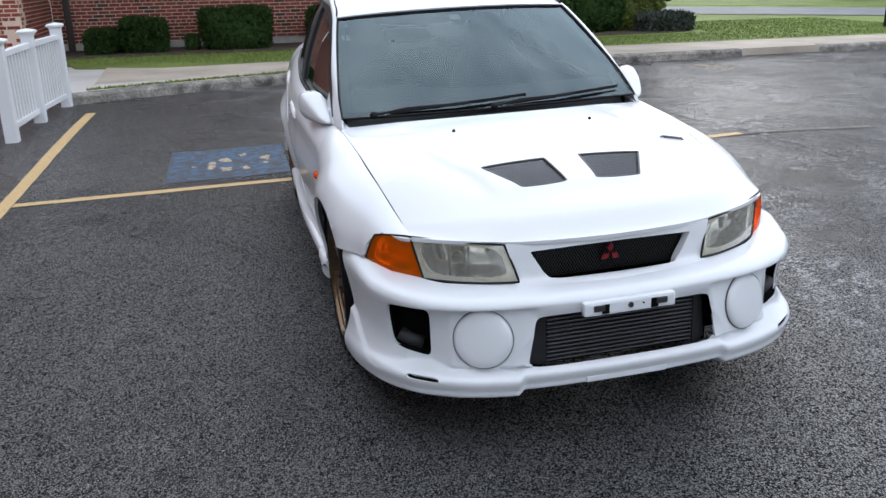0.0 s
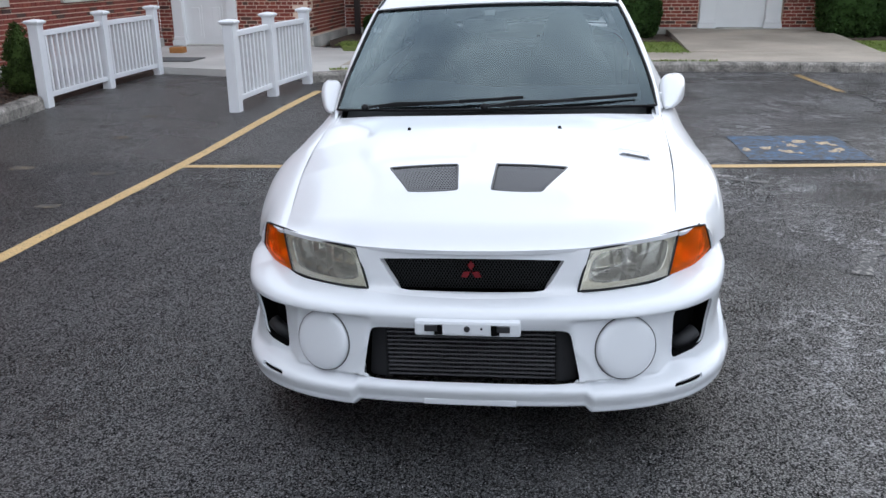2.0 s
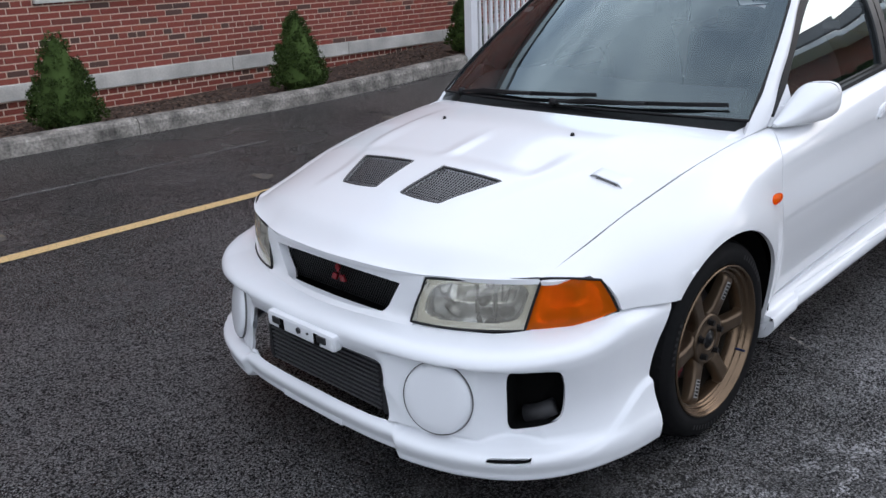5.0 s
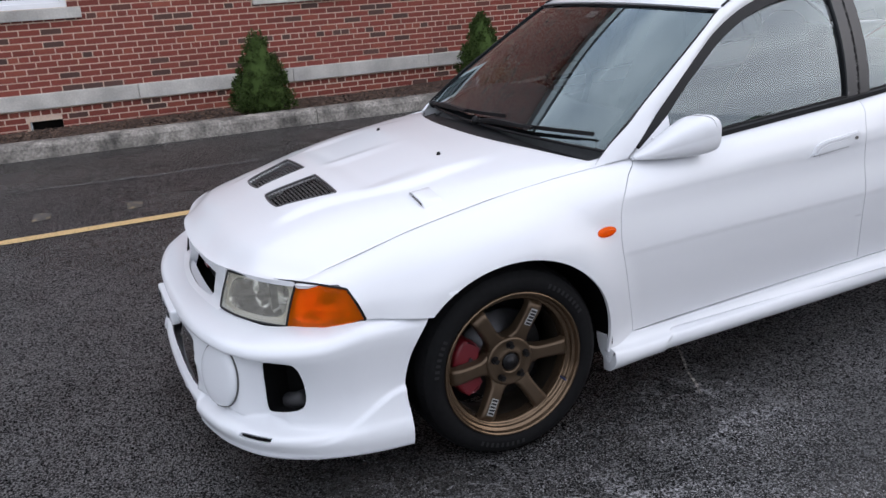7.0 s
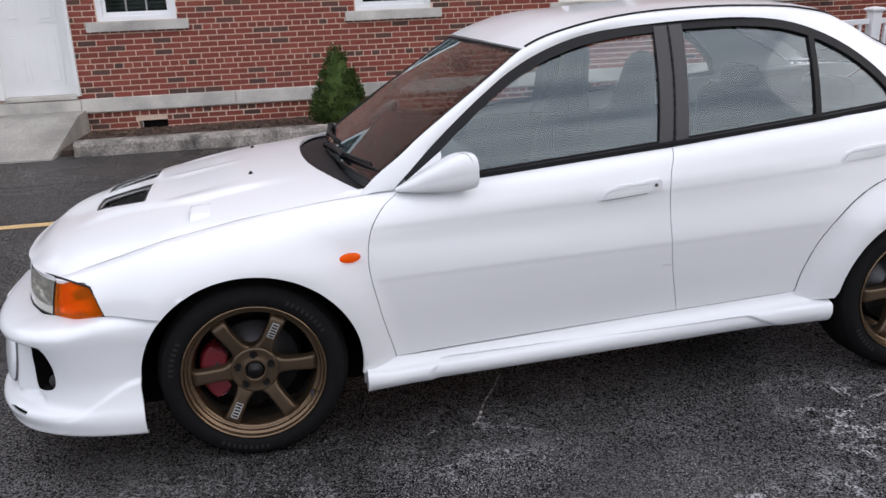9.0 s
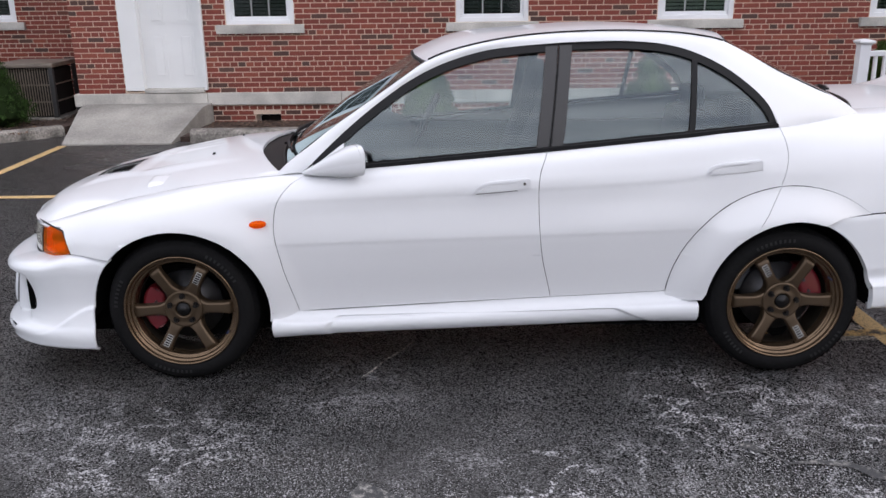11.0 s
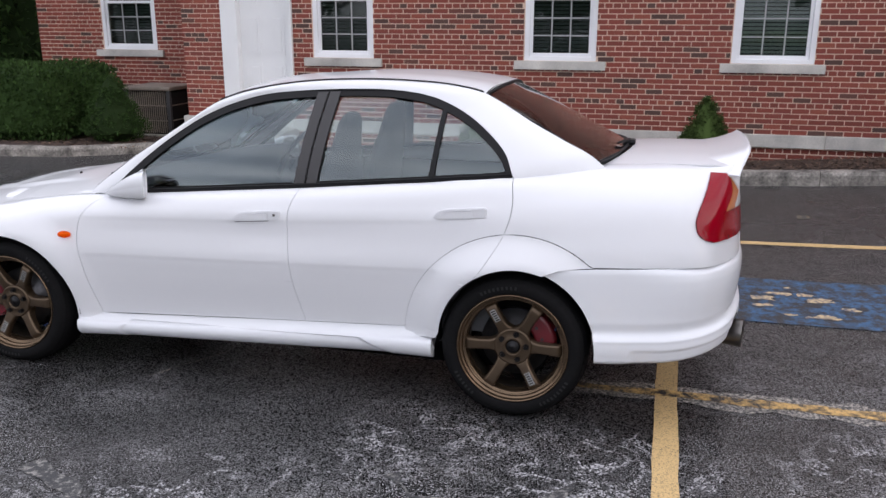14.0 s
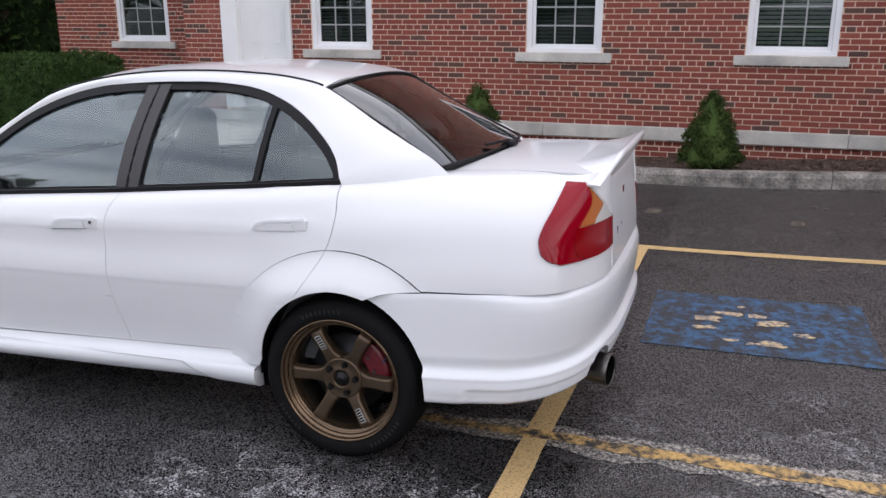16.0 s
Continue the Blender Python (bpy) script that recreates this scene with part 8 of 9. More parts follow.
def build_rear(car):
    # boot lid: deck and rear face in one bent sheet
    def half(y, ze, zc, hw=0.492):
        return [(hw, y, ze), (hw * 0.7, y + 0.004, ze + (zc - ze) * 0.6), (hw * 0.35, y + 0.006, ze + (zc - ze) * 0.9), (0, y + 0.007, zc)]
    def across(h):
        return [*h, *[(-x, y, z) for x, y, z in h[-2::-1]]]
    rails = [across([(0.492, 2.835, 1.075), (0.34, 2.888, 1.094), (0.17, 2.923, 1.105), (0, 2.935, 1.108)]), across(half(3.05, 1.088, 1.116)), across(half(3.22, 1.090, 1.120)), across(half(3.34, 1.090, 1.118, 0.49)), across(half(3.41, 1.085, 1.108, 0.47)), across(half(3.452, 1.06, 1.078, 0.42)), across(half(3.472, 0.98, 0.99, 0.38)), across(half(3.490, 0.86, 0.865, 0.39)), across(half(3.502, 0.725, 0.725, 0.395))]
    s = Skin(loft(rails, 80, 90))
    lid = panel_ob("boot_lid", s.panel(np.ones(len(s.t), bool), 0.0025, 0.014), PAINT, car, "white boot lid")
    # upswept lip spoiler
    rails = []
    xs = np.linspace(-0.55, 0.55, 25)
    def rail(dy, up, width=1.0):
        row = []
        for x in xs:
            k = abs(x) / 0.55
            drop = ease(0.62, 1.0, k)
            row.append((x * width, 3.30 + dy - 0.035 * k ** 2 - 0.05 * drop, 1.088 - 0.030 * drop + 0.028 * (1 - k ** 2) + up * (1 - drop)))
        return row
    rails = [rail(-0.05, 0.000), rail(0.04, 0.008), rail(0.12, 0.022), rail(0.20, 0.046), rail(0.228, 0.056), rail(0.236, 0.046), rail(0.215, 0.012), rail(0.180, -0.035), rail(0.150, -0.085), rail(0.12, -0.11)]
    s = Skin(loft(rails, 100, 40))
    panel_ob("boot_spoiler", s.panel(np.ones(len(s.t), bool), 0.0, 0.004), PAINT, car, "white upswept lip spoiler on the boot")
    # small letters, latch hooks, as plain marks
    for z, x in ((0.845, 0.27), (0.845, 0.17)):
        part("badge", box_bm((x - 0.012, 3.490, z - 0.018), (x + 0.004, 3.498, z + 0.014), 0.003), BLACK_TRIM, lid, "small dark badge mark")
    part("badge", box_bm((0.06, 3.476, 0.955), (0.085, 3.486, 0.985), 0.003), RED_EMBLEM, lid, "small red badge mark")
    # rear bumper
    plan = curve_through([(0.0, 3.535), (0.2, 3.532), (0.40, 3.515), (0.56, 3.475), (0.68, 3.41), (0.765, 3.31), (0.815, 3.18), (0.843, 3.02), (0.856, 2.90), (0.866, 2.80), (0.872, 2.68), (0.874, 2.56)], 150)
    length = np.concatenate([[0], np.cumsum(np.linalg.norm(np.diff(plan, axis=0), axis=1))])
    length /= np.interp(-2.80, -plan[:, 1], length)
    tang = np.gradient(plan, axis=0)
    nrm = np.column_stack([-tang[:, 1], tang[:, 0]])
    nrm /= np.linalg.norm(nrm, axis=1)[:, None]
    nrm *= np.sign((nrm * (plan - np.array([0.0, 2.2]))).sum(axis=1))[:, None]
    zb = np.interp(length, [0, 0.35, 0.5, 0.62, 0.75, 0.9, 1.0], [0.40, 0.385, 0.355, 0.330, 0.305, 0.292, 0.288])
    zt = np.interp(plan[:, 1], [2.55, 2.62, 2.70, 2.85, 3.2, 3.5], [0.600, 0.655, 0.684, 0.697, 0.712, 0.722])
    pv = [0, 0.03, 0.10, 0.24, 0.278, 0.296, 0.45, 0.62, 0.80, 0.90, 0.96, 1.0]
    po = [-0.03, 0.0, 0.012, 0.012, 0.010, -0.005, -0.006, 0.002, 0.006, 0.002, -0.008, -0.032]
    ps = [-0.02, 0.004, 0.014, 0.015, 0.013, -0.001, -0.008, -0.010, -0.012, -0.014, -0.016, -0.020]
    nv = 70
    vv = np.linspace(0, 1, nv)
    cu, cs = curve_through(list(zip(pv, po)), 500), curve_through(list(zip(pv, ps)), 500)
    of, os_ = np.interp(vv, cu[:, 0], cu[:, 1]), np.interp(vv, cs[:, 0], cs[:, 1])
    g = np.zeros((nv, 150, 3))
    ks = ease(0.6, 0.9, length)
    for j in range(nv):
        off = of[j] * (1 - ks) + os_[j] * ks
        z = zb + (zt - zb) * vv[j]
        # pressed panel in the lower side, as on the skirts
        step = (1 - ease(0.845, 0.87, length + 0.4 * vv[j] ** 2)) * (1 - ease(0.145, 0.175, vv[j]))
        off = off - 0.007 * step
        g[j] = np.column_stack([np.maximum(plan[:, 0] + nrm[:, 0] * off, 0), plan[:, 1] + nrm[:, 1] * off, z])
    full = np.concatenate([g[:, :0:-1] * np.array([-1, 1, 1]), g], axis=1)
    s = Skin(full)
    af = lambda p: np.minimum(arch(p, ARCH_R), np.maximum(p[:, 1] - 2.853, p[:, 2] - 0.34) * 3)
    notch = lambda p: np.sqrt(((p[:, 0] - 0.525) / 0.095) ** 2 + ((p[:, 2] - 0.375) / 0.085) ** 2) - 1 + (p[:, 1] < 3.3) * 5
    s.cut(af), s.cut(notch)
    c = s.centres()
    panel_ob("rear_bumper", s.panel((af(c) > 0) & (notch(c) > 0), 0.0015, 0.03), BUMPER_PAINT, car, "white rear bumper with a stepped lower edge")
    # exhaust
    prof = [(0.052, -0.20), (0.056, -0.18), (0.060, -0.02), (0.062, 0.0), (0.060, 0.006), (0.055, 0.002), (0.054, -0.16), (0.0, -0.17)]
    verts, faces = revolve(prof, 36)
    m = pose(0.530, 3.540, 0.375, 0, 0, 77)
    ex = mesh_ob("exhaust_tip", [tuple(m @ Vector(q)) for q in verts], faces, EXHAUST, car, "polished exhaust tip, black inside", smooth=True)
    verts, faces = revolve([(0.0585, 0.0035), (0.0535, 0.0), (0.053, -0.10), (0.0, -0.105)], 30)
    mesh_ob("exhaust_bore", [tuple(m @ Vector(q)) for q in verts], faces, UNDERBODY_SHADE, ex)
    # wiper at the foot of the rear window
    wiper = thing_part("rear_wiper", car, "black rear wiper at the foot of the rear window")
    part("wiper_body", box_bm((-0.05, 2.895, 1.108), (0.03, 2.95, 1.135), 0.012), BLACK_TRIM, wiper)
    vv_, ff = sweep([(0.0, 2.92, 1.135), (0.10, 2.905, 1.138), (0.20, 2.875, 1.136)], [(-0.008, -0.004), (0.008, -0.004), (0.006, 0.005), (-0.006, 0.005)])
    mesh_ob("wiper_arm", vv_, ff, BLACK_TRIM, wiper)


def build_underbody(car):
    """Dark inner shell, so that gaps and arches are closed behind."""
    # slab added low to keep light off the ground under the car
    part("floor_pan", box_bm((-0.63, -0.62, 0.145), (0.63, 2.62, 0.27), 0.02), UNDERBODY_SHADE, car, "black underbody and shade")
    part("floor_side", box_bm((-0.70, 0.42, 0.20), (0.70, 2.10, 0.28), 0.02), UNDERBODY_SHADE, car)
    for sg in (-1, 1):
        bm = box_bm((sg * 0.73 - 0.02, 0.40, 0.24), (sg * 0.73 + 0.012, 2.14, 0.78), 0.0)
        part("inner_sill", bm, UNDERBODY_SHADE, car)
        for a in (ARCH_F, ARCH_R):
            n = 26
            verts, faces = [], []
            for k in range(n + 1):
                t = radians(-4 + 188 * k / n)
                y, z = a[0] + (a[2] + 0.012) * math.cos(t), a[1] + (a[3] + 0.012) * math.sin(t)
                verts += [(sg * 0.50, y, z), (sg * 0.825, y, z)]
            faces = [(2 * k, 2 * k + 2, 2 * k + 3, 2 * k + 1) for k in range(n)]
            faces.append(tuple(2 * k for k in range(n + 1)))
            mesh_ob("wheel_well", verts, faces, UNDERBODY_SHADE, car, "black wheel arch liner")
    part("engine_bay", box_bm((-0.50, -0.58, 0.26), (0.50, 0.38, 0.58), 0.0), UNDERBODY_SHADE, car)
    part("boot_floor", box_bm((-0.66, 2.30, 0.42), (0.66, 3.25, 0.66), 0.0), UNDERBODY_SHADE, car)


def build_cabin(car):
    cab = thing_part("cabin_interior", car, "dark grey cabin with high-backed front seats")
    rails = [[(x, 0.36 + 0.08 * (x / 0.66) ** 2, 0.80) for x in np.linspace(-0.66, 0.66, 9)], [(x, 0.40 + 0.1 * (x / 0.66) ** 2, 0.885 - 0.03 * (x / 0.66) ** 2) for x in np.linspace(-0.66, 0.66, 9)], [(x, 0.66, 0.935 + 0.03 * math.exp(-((x + 0.36) / 0.2) ** 2)) for x in np.linspace(-0.66, 0.66, 9)], [(x, 0.86, 0.92 + 0.045 * math.exp(-((x + 0.36) / 0.2) ** 2)) for x in np.linspace(-0.66, 0.66, 9)], [(x, 0.93, 0.86) for x in np.linspace(-0.66, 0.66, 9)], [(x, 0.88, 0.55) for x in np.linspace(-0.66, 0.66, 9)]]
    s = Skin(loft(rails, 50, 40))
    panel_ob("dashboard", s.panel(np.ones(len(s.t), bool), 0.0, 0.0), INTERIOR, cab)
    part("carpet", box_bm((-0.70, 0.5, 0.27), (0.70, 2.5, 0.30)), INTERIOR, cab)
    part("parcel_shelf", box_bm((-0.62, 2.40, 0.985), (0.62, 2.88, 1.010), 0.01), INTERIOR, cab)
    part("rear_bulkhead", box_bm((-0.66, 2.44, 0.30), (0.66, 2.48, 0.99)), INTERIOR, cab)
    for sg in (-1, 1):
        part("door_card", box_bm((sg * 0.715 - 0.02, 0.62, 0.34), (sg * 0.715 + 0.012, 2.40, 0.89), 0.01), INTERIOR, cab)
    def seat(x, y, back, wide, head, rear=False):
        st = thing_part("seat", car, "high-backed dark cloth seat")
        bm = box_bm((x - wide, y - 0.42, 0.42), (x + wide, y + 0.06, 0.58), 0.05)
        part("cushion", bm, SEAT_CLOTH, st)
        rails = []
        for z, w, dy, th in ((0.50, wide, 0.0, 0.10), (0.68, wide * 1.02, 0.03, 0.11), (0.86, wide * 0.98, 0.07, 0.10), (0.99, wide * 0.80, 0.10, 0.08), (1.07, wide * 0.60, 0.12, 0.065), (1.15, wide * 0.50, 0.135, 0.055), (back, wide * 0.38, 0.15, 0.045), (back + 0.03, wide * 0.16, 0.155, 0.02)):
            rails.append([(x + w * math.cos(a) * (1.0), y + 0.03 + dy + th * math.sin(a) * 0.9, z) for a in np.linspace(0, 2 * math.pi, 13)])
        g = loft(rails, 40, 34)
        s_ = Skin(g)
        panel_ob("backrest", s_.panel(np.ones(len(s_.t), bool), 0, 0), SEAT_CLOTH, st)
    for x in (-0.36, 0.36):
        seat(x, 1.42, 1.22, 0.25, True)
    bm = box_bm((-0.62, 1.95, 0.42), (0.62, 2.36, 0.60), 0.06)
    bench = part("rear_bench", bm, SEAT_CLOTH, car, "dark cloth rear bench")
    bm = box_bm((-0.62, 2.28, 0.55), (0.62, 2.42, 1.00), 0.05)
    for v in bm.verts:
        v.co.y += (v.co.z - 0.55) * 0.12
    part("bench_back", bm, SEAT_CLOTH, bench)
    for x in (-0.34, 0.34):
        part("head_restraint", box_bm((x - 0.13, 2.37, 1.0), (x + 0.13, 2.45, 1.12), 0.035), SEAT_CLOTH, bench)
    # steering wheel on the right-hand side
    c_ = Vector((-0.36, 0.98, 0.90))
    m = Matrix.Translation(c_) @ pose(0, 0, 0, 62, 0, 0)
    ring = [tuple(m @ Vector((0.185 * math.cos(a), 0.185 * math.sin(a), 0))) for a in np.linspace(0, 2 * math.pi, 40, endpoint=False)]
    vv_, ff = sweep(ring, circle_profile(0.015, 8), closed=True, up=tuple(m.to_3x3() @ Vector((0, 0, 1))))
    wheel = mesh_ob("steering_wheel", vv_, ff, BLACK_TRIM, car, "dark steering wheel", smooth=True)
    for a in (-100, 20, 160):
        r = radians(a)
        vv_, ff = sweep([tuple(m @ Vector((0.03 * math.cos(r), 0.03 * math.sin(r), 0.0))), tuple(m @ Vector((0.178 * math.cos(r), 0.178 * math.sin(r), 0.0)))], [(-0.014, -0.005), (0.014, -0.005), (0.014, 0.005), (-0.014, 0.005)])
        mesh_ob("wheel_spoke", vv_, ff, STEEL, wheel)
    bm = bmesh.new()
    bmesh.ops.create_cone(bm, segments=20, radius1=0.05, radius2=0.04, depth=0.03, cap_ends=True, matrix=m)
    part("horn_pad", bm, BLACK_TRIM, wheel)
    rails = [[(x, y, z - 0.035) for x, y, z in row] for row in ([(x, 1.05, 1.318 + 0.02 * (1 - (x / 0.5) ** 2)) for x in np.linspace(-0.5, 0.5, 9)], [(x, 1.35, 1.392 + 0.03 * (1 - (x / 0.5) ** 2)) for x in np.linspace(-0.5, 0.5, 9)], [(x, 1.7, 1.41 + 0.035 * (1 - (x / 0.5) ** 2)) for x in np.linspace(-0.49, 0.49, 9)], [(x, 2.27, 1.368 + 0.03 * (1 - (x / 0.5) ** 2)) for x in np.linspace(-0.47, 0.47, 9)])]
    s = Skin(loft(rails, 30, 20))
    panel_ob("headliner", s.panel(np.ones(len(s.t), bool), 0, 0), HEADLINER, cab)


def build_mirrors(car):
    for sg in (1, -1):
        mir = thing_part("door_mirror", car, "white door mirror on a triangular foot")
        # body: rounded pod, front swept
        rails = []
        for y, x0, x1, z0, z1 in ((0.520, 0.728, 0.746, 0.866, 0.876), (0.56, 0.724, 0.775, 0.864, 0.898), (0.62, 0.720, 0.800, 0.862, 0.934), (0.68, 0.720, 0.822, 0.862, 0.964), (0.735, 0.722, 0.836, 0.864, 0.986), (0.765, 0.728, 0.838, 0.870, 0.991)):
            cx, cz, hx, hz = (x0 + x1) / 2, (z0 + z1) / 2, (x1 - x0) / 2, (z1 - z0) / 2
            row = []
            for a in np.linspace(0, 2 * math.pi, 21):
                ca, sa = math.cos(a), math.sin(a)
                row.append((sg * (cx + hx * math.copysign(abs(ca) ** 0.62, ca)), y, cz + hz * math.copysign(abs(sa) ** 0.62, sa)))
            turn = 0.5 * ease(0.62, 0.772, y)
            rails.append([(px, py + (abs(px) - 0.79) * turn, pz) for px, py, pz in row])
        s = Skin(loft(rails, 60, 26), inside=(sg * 0.80, 0.68, 0.945))
        panel_ob("mirror_shell", s.panel(np.ones(len(s.t), bool), 0, 0.012), PAINT, mir)
        row = np.array(rails[-1])[:-1]
        c_ = row.mean(axis=0)
        inner = [tuple(c_ + (q - c_) * 0.90 + np.array([0, -0.008, 0])) for q in row]
        mesh_ob("mirror_glass", inner, [tuple(range(len(inner)))], MIRROR, mir, "mirror glass")
        mesh_ob("mirror_back", [tuple(c_ + (q - c_) * 0.99 + np.array([0, -0.018, 0])) for q in row], [tuple(range(len(row)))], BLACK_TRIM, mir)
        # triangular foot against the window corner
        bm = bmesh.new()
        tri = [(0.712, 0.525, 0.866), (0.722, 0.690, 0.880), (0.690, 0.690, 0.985)]
        vs = [bm.verts.new((sg * (x + 0.012), y, z)) for x, y, z in tri] + [bm.verts.new((sg * (x - 0.02), y, z)) for x, y, z in tri]
        for f in ((0, 1, 2), (5, 4, 3), (0, 3, 4, 1), (1, 4, 5, 2), (2, 5, 3, 0)):
            bm.faces.new([vs[i] for i in f])
        bmesh.ops.recalc_face_normals(bm, faces=bm.faces[:])
        part("mirror_foot", bm, PAINT, mir)
        part("mirror_neck", box_bm((min(sg * 0.70, sg * 0.78), 0.61, 0.885), (max(sg * 0.70, sg * 0.78), 0.70, 0.925), 0.012), PAINT, mir)


def build_wheel(car):
    """One six-spoke wheel with its tyre and brake, then copies on the other hubs."""
    R = 0.317
    w = thing_part("wheel", car, "bronze six-spoke alloy wheel with a low tyre")
    # tyre, outer face towards +x, hub face near x = 0
    prof = [(0.225, -0.205), (0.262, -0.222), (0.292, -0.212), (0.310, -0.190), (R, -0.150), (R, -0.10), (R, -0.045), (0.312, -0.014), (0.301, 0.006), (0.288, 0.015), (0.284, 0.0185), (0.270, 0.0215), (0.252, 0.021), (0.243, 0.016), (0.238, 0.012), (0.232, 0.0)]
    verts, faces = revolve(prof, 96)
    mesh_ob("tyre", verts, faces, RUBBER, w, "black low-profile tyre", smooth=True)
    # tread blocks round the shoulder
    tv, tf = [], []
    for k in range(60):
        a0 = 2 * math.pi * k / 60
        for (r0, x0), (r1, x1), sk in (((0.3145, -0.040), (0.3025, 0.003), 0.018), ((0.3165, -0.095), (0.3165, -0.045), 0.0), ((0.3165, -0.150), (0.3165, -0.105), 0.0)):
            i = len(tv)
            for da, lift in ((0.008, 0.0035), (0.088, 0.0035)):
                for r, x, q in ((r0, x0, 0), (r1, x1, sk)):
                    a = a0 + da + q
                    tv.append((x + (0.0012 if x > -0.03 else 0), (r + lift) * math.cos(a), (r + lift) * math.sin(a)))
            tf.append((i, i + 1, i + 3, i + 2))
    tagged(mesh_ob("tread", tv, tf, RUBBER, w), kind="stuff")
    # raised sidewall marks, as plain bars
    bv, bf = [], []
    for start, count in ((0.5, 9), (2.6, 7), (4.2, 9)):
        for k in range(count):
            a = start + k * 0.07
            i = len(bv)
            for da in (0, 0.035):
                for r in (0.262, 0.277):
                    bv.append((0.0235, r * math.cos(a + da), r * math.sin(a + da)))
            bf.append((i, i + 1, i + 3, i + 2))
    tagged(mesh_ob("sidewall_lettering", bv, bf, mat("satin tyre marks", (0.016, 0.016, 0.0165), 0.5, ior=1.3), w, "raised marks on the sidewall"), kind="stuff")
    # rim
    prof = [(0.236, 0.006), (0.2400, 0.013), (0.2390, 0.0195), (0.2345, 0.0205), (0.2305, 0.016), (0.2295, 0.004), (0.2270, 0.001), (0.2225, 0.001), (0.2205, -0.004), (0.2190, -0.012), (0.2150, -0.014), (0.2095, -0.014), (0.2070, -0.018), (0.2020, -0.034), (0.1990, -0.050)]
    verts, faces = revolve(prof, 96)
    mesh_ob("rim", verts, faces, BRONZE_LIP, w, "polished bronze rim", smooth=True)
    # barrel: the recess's shade is put into its dark colour, with dusty stains
    verts, faces = revolve([(0.1990, -0.050), (0.1985, -0.07), (0.203, -0.12), (0.222, -0.195), (0.235, -0.205)], 72)
    mesh_ob("barrel", verts, faces, mat("dusty recess-shaded barrel", (0.030, 0.024, 0.018), 0.55, metal=0.3, stain=0.3, stain_scale=14), w, "dusty inner barrel, darkened for its deep recess", smooth=True)
    # spokes, hub
    for k in range(6):
        a = radians(60 * k + 2)
        rows = []
        for r, hw, x, dep in ((0.064, 0.044, -0.022, 0.05), (0.078, 0.0335, -0.018, 0.048), (0.092, 0.0265, -0.014, 0.045), (0.13, 0.0235, -0.008, 0.038), (0.17, 0.0250, -0.003, 0.034), (0.192, 0.0268, -0.002, 0.032), (0.2005, 0.0275, -0.006, 0.034), (0.2085, 0.029, -0.020, 0.036)):
            sec = [(-hw, -dep), (-hw, -0.010), (-hw * 0.86, -0.001), (-hw * 0.55, 0.0), (0, -0.001), (hw * 0.55, 0.0), (hw * 0.86, -0.001), (hw, -0.010), (hw, -dep)]
            rows.append([(x + d, r * math.cos(a) - s_ * math.sin(a), r * math.sin(a) + s_ * math.cos(a)) for s_, d in sec])
        g = np.array([curve_through([rows[q][j] for q in range(len(rows))], 16) for j in range(9)])
        sk = Skin(g)
        panel_ob("spoke", sk.panel(np.ones(len(sk.t), bool), 0, 0), BRONZE, w)
        if k in (1, 4):
            ca, sa = math.cos(a), math.sin(a)
            def strip_of(r0, r1, lo, hi, up):
                return [(float(np.interp(r, [0.13, 0.17, 0.192], [-0.008, -0.003, -0.002])) + 0.0012 + up, r * ca - q * sa, r * sa + q * ca) for r in (r0, r1) for q in (lo, hi)]
            verts, faces = [], []
            for q in range(4):
                verts += strip_of(0.128 + 0.0140 * q, 0.128 + 0.0140 * (q + 1), -0.012, 0.012, 0.0)
                faces.append((4 * q, 4 * q + 1, 4 * q + 3, 4 * q + 2))
            mesh_ob("spoke_sticker", verts, faces, STICKER, w, "white sticker with dark bars on the spoke")
            verts, faces = [], []
            for q in range(5):
                r = 0.131 + 0.0105 * q
                verts += strip_of(r, r + 0.0065, -0.010, 0.009, 0.0012)
                faces.append((4 * q, 4 * q + 1, 4 * q + 3, 4 * q + 2))
            mesh_ob("sticker_bar", verts, faces, BLACK_TRIM, w)
    verts, faces = revolve([(0.0, -0.030), (0.030, -0.030), (0.032, -0.010), (0.036, -0.007), (0.042, -0.010), (0.066, -0.015), (0.072, -0.012), (0.078, -0.013), (0.081, -0.019), (0.082, -0.060)], 48)
    mesh_ob("hub", verts, faces, BRONZE, w, "", smooth=True)
    verts, faces = revolve([(0.0, -0.003), (0.012, -0.003), (0.014, -0.007), (0.022, -0.008), (0.0285, -0.011), (0.0295, -0.03)], 30)
    mesh_ob("hub_cap", verts, faces, LUG, w, "dark hub nut", smooth=True)
    for k in range(5):
        a = radians(90 + 72 * k)
        bm = bmesh.new()
        bmesh.ops.create_cone(bm, segments=6, radius1=0.0105, radius2=0.009, depth=0.022, cap_ends=True, matrix=pose(-0.008, 0.0565 * math.cos(a), 0.0565 * math.sin(a), 0, 90, 0))
        part("lug_nut", bm, LUG, w)
        bm = bmesh.new()
        bmesh.ops.create_cone(bm, segments=16, radius1=0.0135, radius2=0.0135, depth=0.004, cap_ends=True, matrix=pose(-0.0135, 0.0565 * math.cos(a), 0.0565 * math.sin(a), 0, 90, 0))
        part("lug_seat", bm, LUG, w)
    bm = bmesh.new()
    bmesh.ops.create_cone(bm, segments=8, radius1=0.004, radius2=0.003, depth=0.03, cap_ends=True, matrix=pose(0.004, 0.208 * math.cos(-0.5), 0.208 * math.sin(-0.5), 0, 90, 0))
    part("valve", bm, mat("blue valve cap", (0.02, 0.04, 0.12), 0.3, metal=0.5), w)
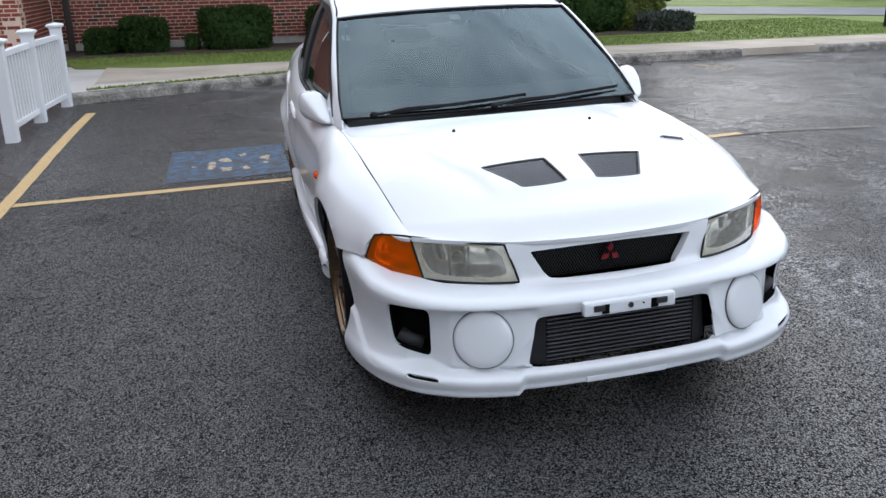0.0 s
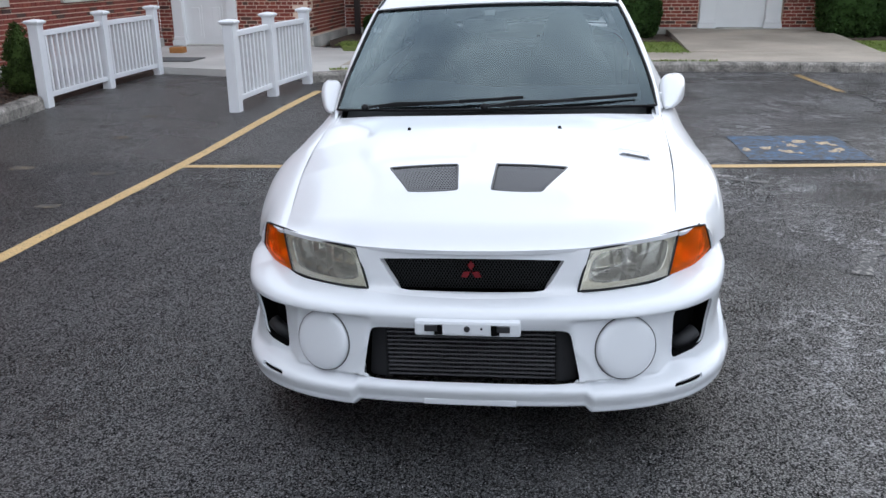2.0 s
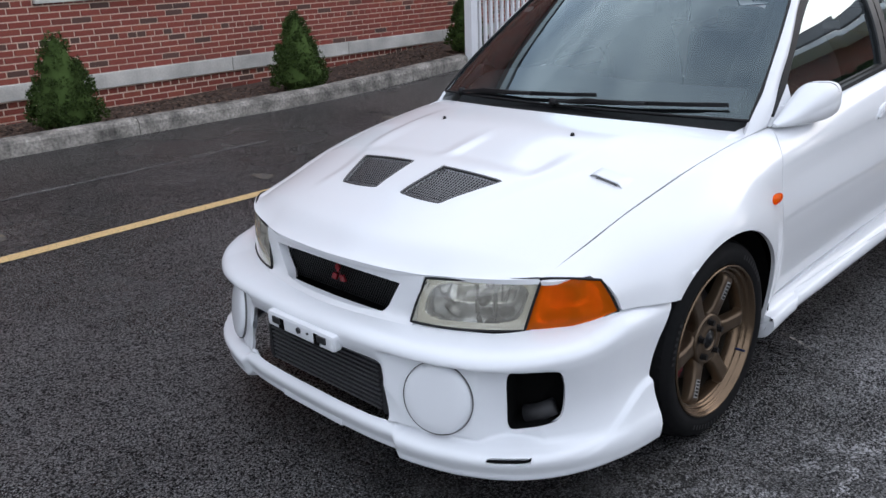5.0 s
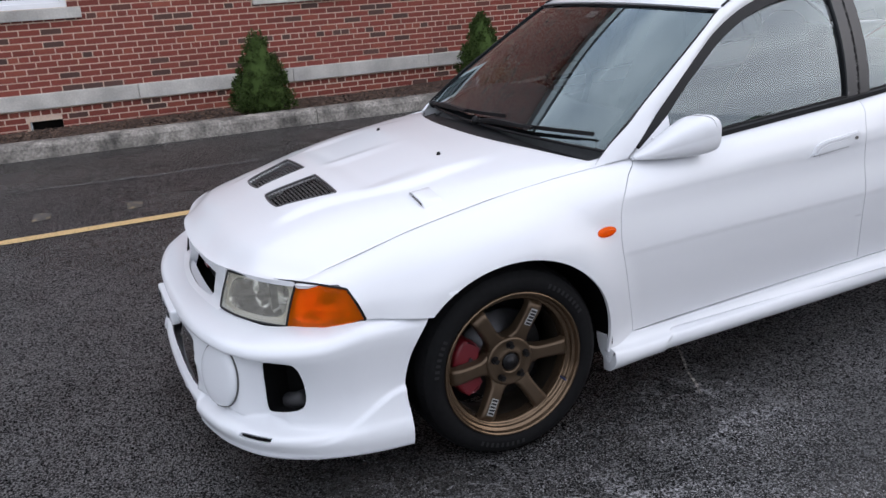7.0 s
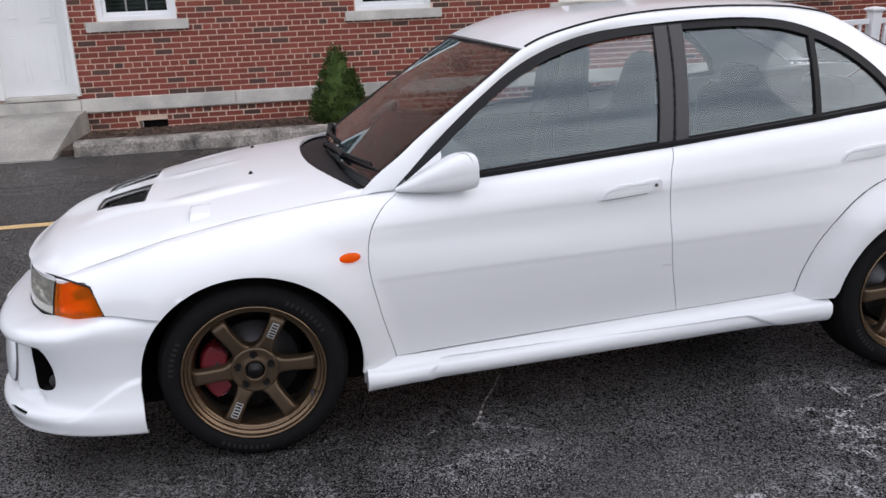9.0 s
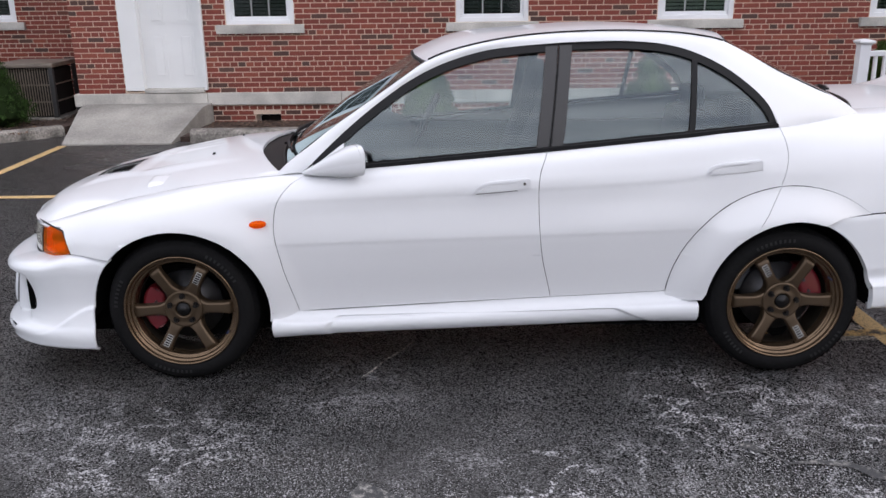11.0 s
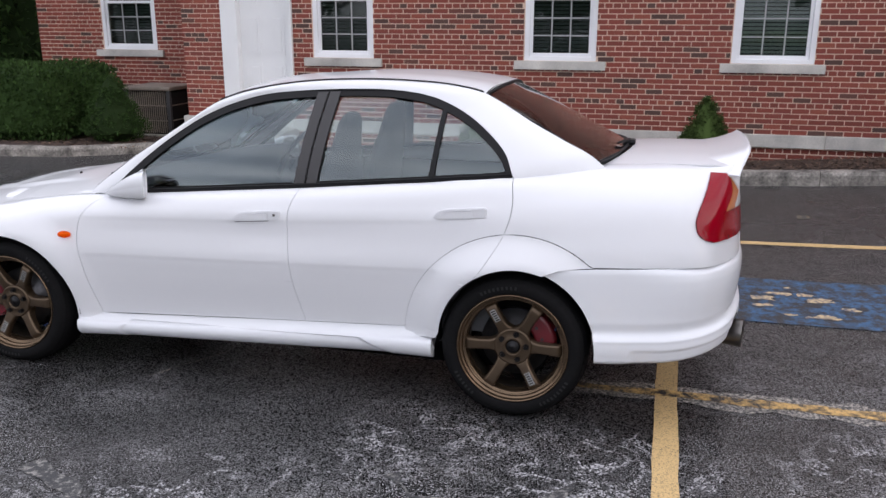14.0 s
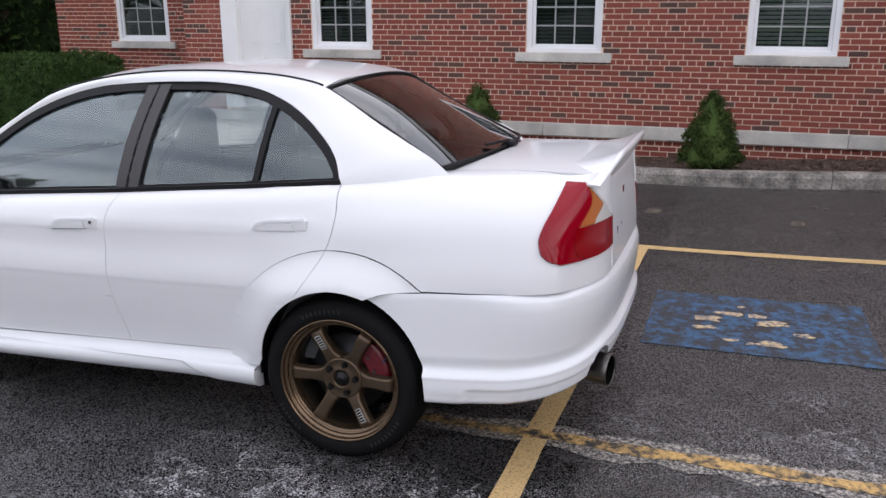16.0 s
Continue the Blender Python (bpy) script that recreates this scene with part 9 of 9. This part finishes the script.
    verts, faces = revolve([(0.07, -0.052), (0.075, -0.085), (0.15, -0.086), (0.150, -0.112), (0.07, -0.112)], 64)
    mesh_ob("brake_disc", verts, faces, STEEL, w, "steel brake disc", smooth=True)
    part("dust_shield", box_bm((-0.20, -0.16, -0.16), (-0.13, 0.16, 0.16), 0.0), UNDERBODY_SHADE, w)
    return w


def caliper(parent, a_mid, label, m):
    """Red four-pot caliper clasping the disc ahead of or behind the hub."""
    rows = []
    for dx, r0, r1 in ((-0.125, 0.105, 0.174), (-0.066, 0.090, 0.184), (-0.050, 0.095, 0.178), (-0.045, 0.106, 0.165)):
        row = []
        for k in range(17):
            t = 2 * math.pi * k / 16
            ang = a_mid + radians(38) * math.copysign(abs(math.cos(t)) ** 0.6, math.cos(t))
            r = (r0 + r1) / 2 + (r1 - r0) / 2 * math.copysign(abs(math.sin(t)) ** 0.7, math.sin(t))
            p = m @ Vector((dx, r * math.cos(ang), r * math.sin(ang)))
            row.append(tuple(p))
        rows.append(row)
    s = Skin(loft(rows, 60, 16))
    cal = panel_ob("caliper", s.panel(np.ones(len(s.t), bool), 0, 0.004), RED_CALIPER, parent, label)
    verts = []
    for q in np.linspace(-0.60, 0.60, 13):
        for r in (0.104, 0.167):
            verts.append(tuple(m @ Vector((-0.0455, r * math.cos(a_mid + q), r * math.sin(a_mid + q)))))
    mesh_ob("caliper_face", verts, [(2 * k, 2 * k + 2, 2 * k + 3, 2 * k + 1) for k in range(12)], RED_CALIPER, cal)
    for q in (-0.22, 0.22):
        bm = bmesh.new()
        bmesh.ops.create_cone(bm, segments=14, radius1=0.007, radius2=0.007, depth=0.006, cap_ends=True, matrix=m @ pose(-0.043, 0.125 * math.cos(a_mid + q), 0.125 * math.sin(a_mid + q), 0, 90, 0))
        part("caliper_bolt", bm, STEEL, cal)


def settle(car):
    """Shorten the tail, and bend the middle sideways, lopsided, to fit the measured points."""
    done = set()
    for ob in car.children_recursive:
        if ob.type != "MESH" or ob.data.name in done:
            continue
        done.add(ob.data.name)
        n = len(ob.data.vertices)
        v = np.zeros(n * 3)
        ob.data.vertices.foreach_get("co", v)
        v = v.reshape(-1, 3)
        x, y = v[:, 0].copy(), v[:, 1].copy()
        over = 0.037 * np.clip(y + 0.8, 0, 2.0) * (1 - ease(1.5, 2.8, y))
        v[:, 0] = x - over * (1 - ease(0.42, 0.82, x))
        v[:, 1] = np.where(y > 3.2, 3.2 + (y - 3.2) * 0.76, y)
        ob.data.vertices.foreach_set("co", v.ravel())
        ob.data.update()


def build_car():
    car = thing("car", "white sports saloon parked on the asphalt, vented bonnet and bronze wheels", "car", CAR_AT)
    skin, body_parts, on_skin = build_body(car)
    build_side_skirts(car)
    build_front(car)
    build_hood(car)
    build_greenhouse(car, skin)
    build_rear(car)
    build_underbody(car)
    build_cabin(car)
    build_mirrors(car)
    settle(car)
    wheel = build_wheel(car)
    hubs = [(0.826, -0.002, 0.309, 1), (0.830, 2.510, 0.321, 1), (-0.85, -0.002, 0.309, -1), (-0.84, 2.510, 0.321, -1)]
    for k, (x, y, z, sg) in enumerate(hubs):
        m = pose(x, y, z, 0, 0, 0 if sg > 0 else 180)
        if k == 0:
            wheel.matrix_basis = m @ pose(0, 0, 0, 0, 0, 0)
        else:
            copy_thing(wheel, m @ pose(0, 0, 0, 12 * k if sg < 0 else 58, 0, 0))
    for x, y, z, sg in hubs:
        m = pose(x, y, z) @ Matrix.Diagonal((sg, 1, 1, 1))
        caliper(car, radians(182 if y < 1 else 28), "red brake caliper", m)
    return car


build_car()
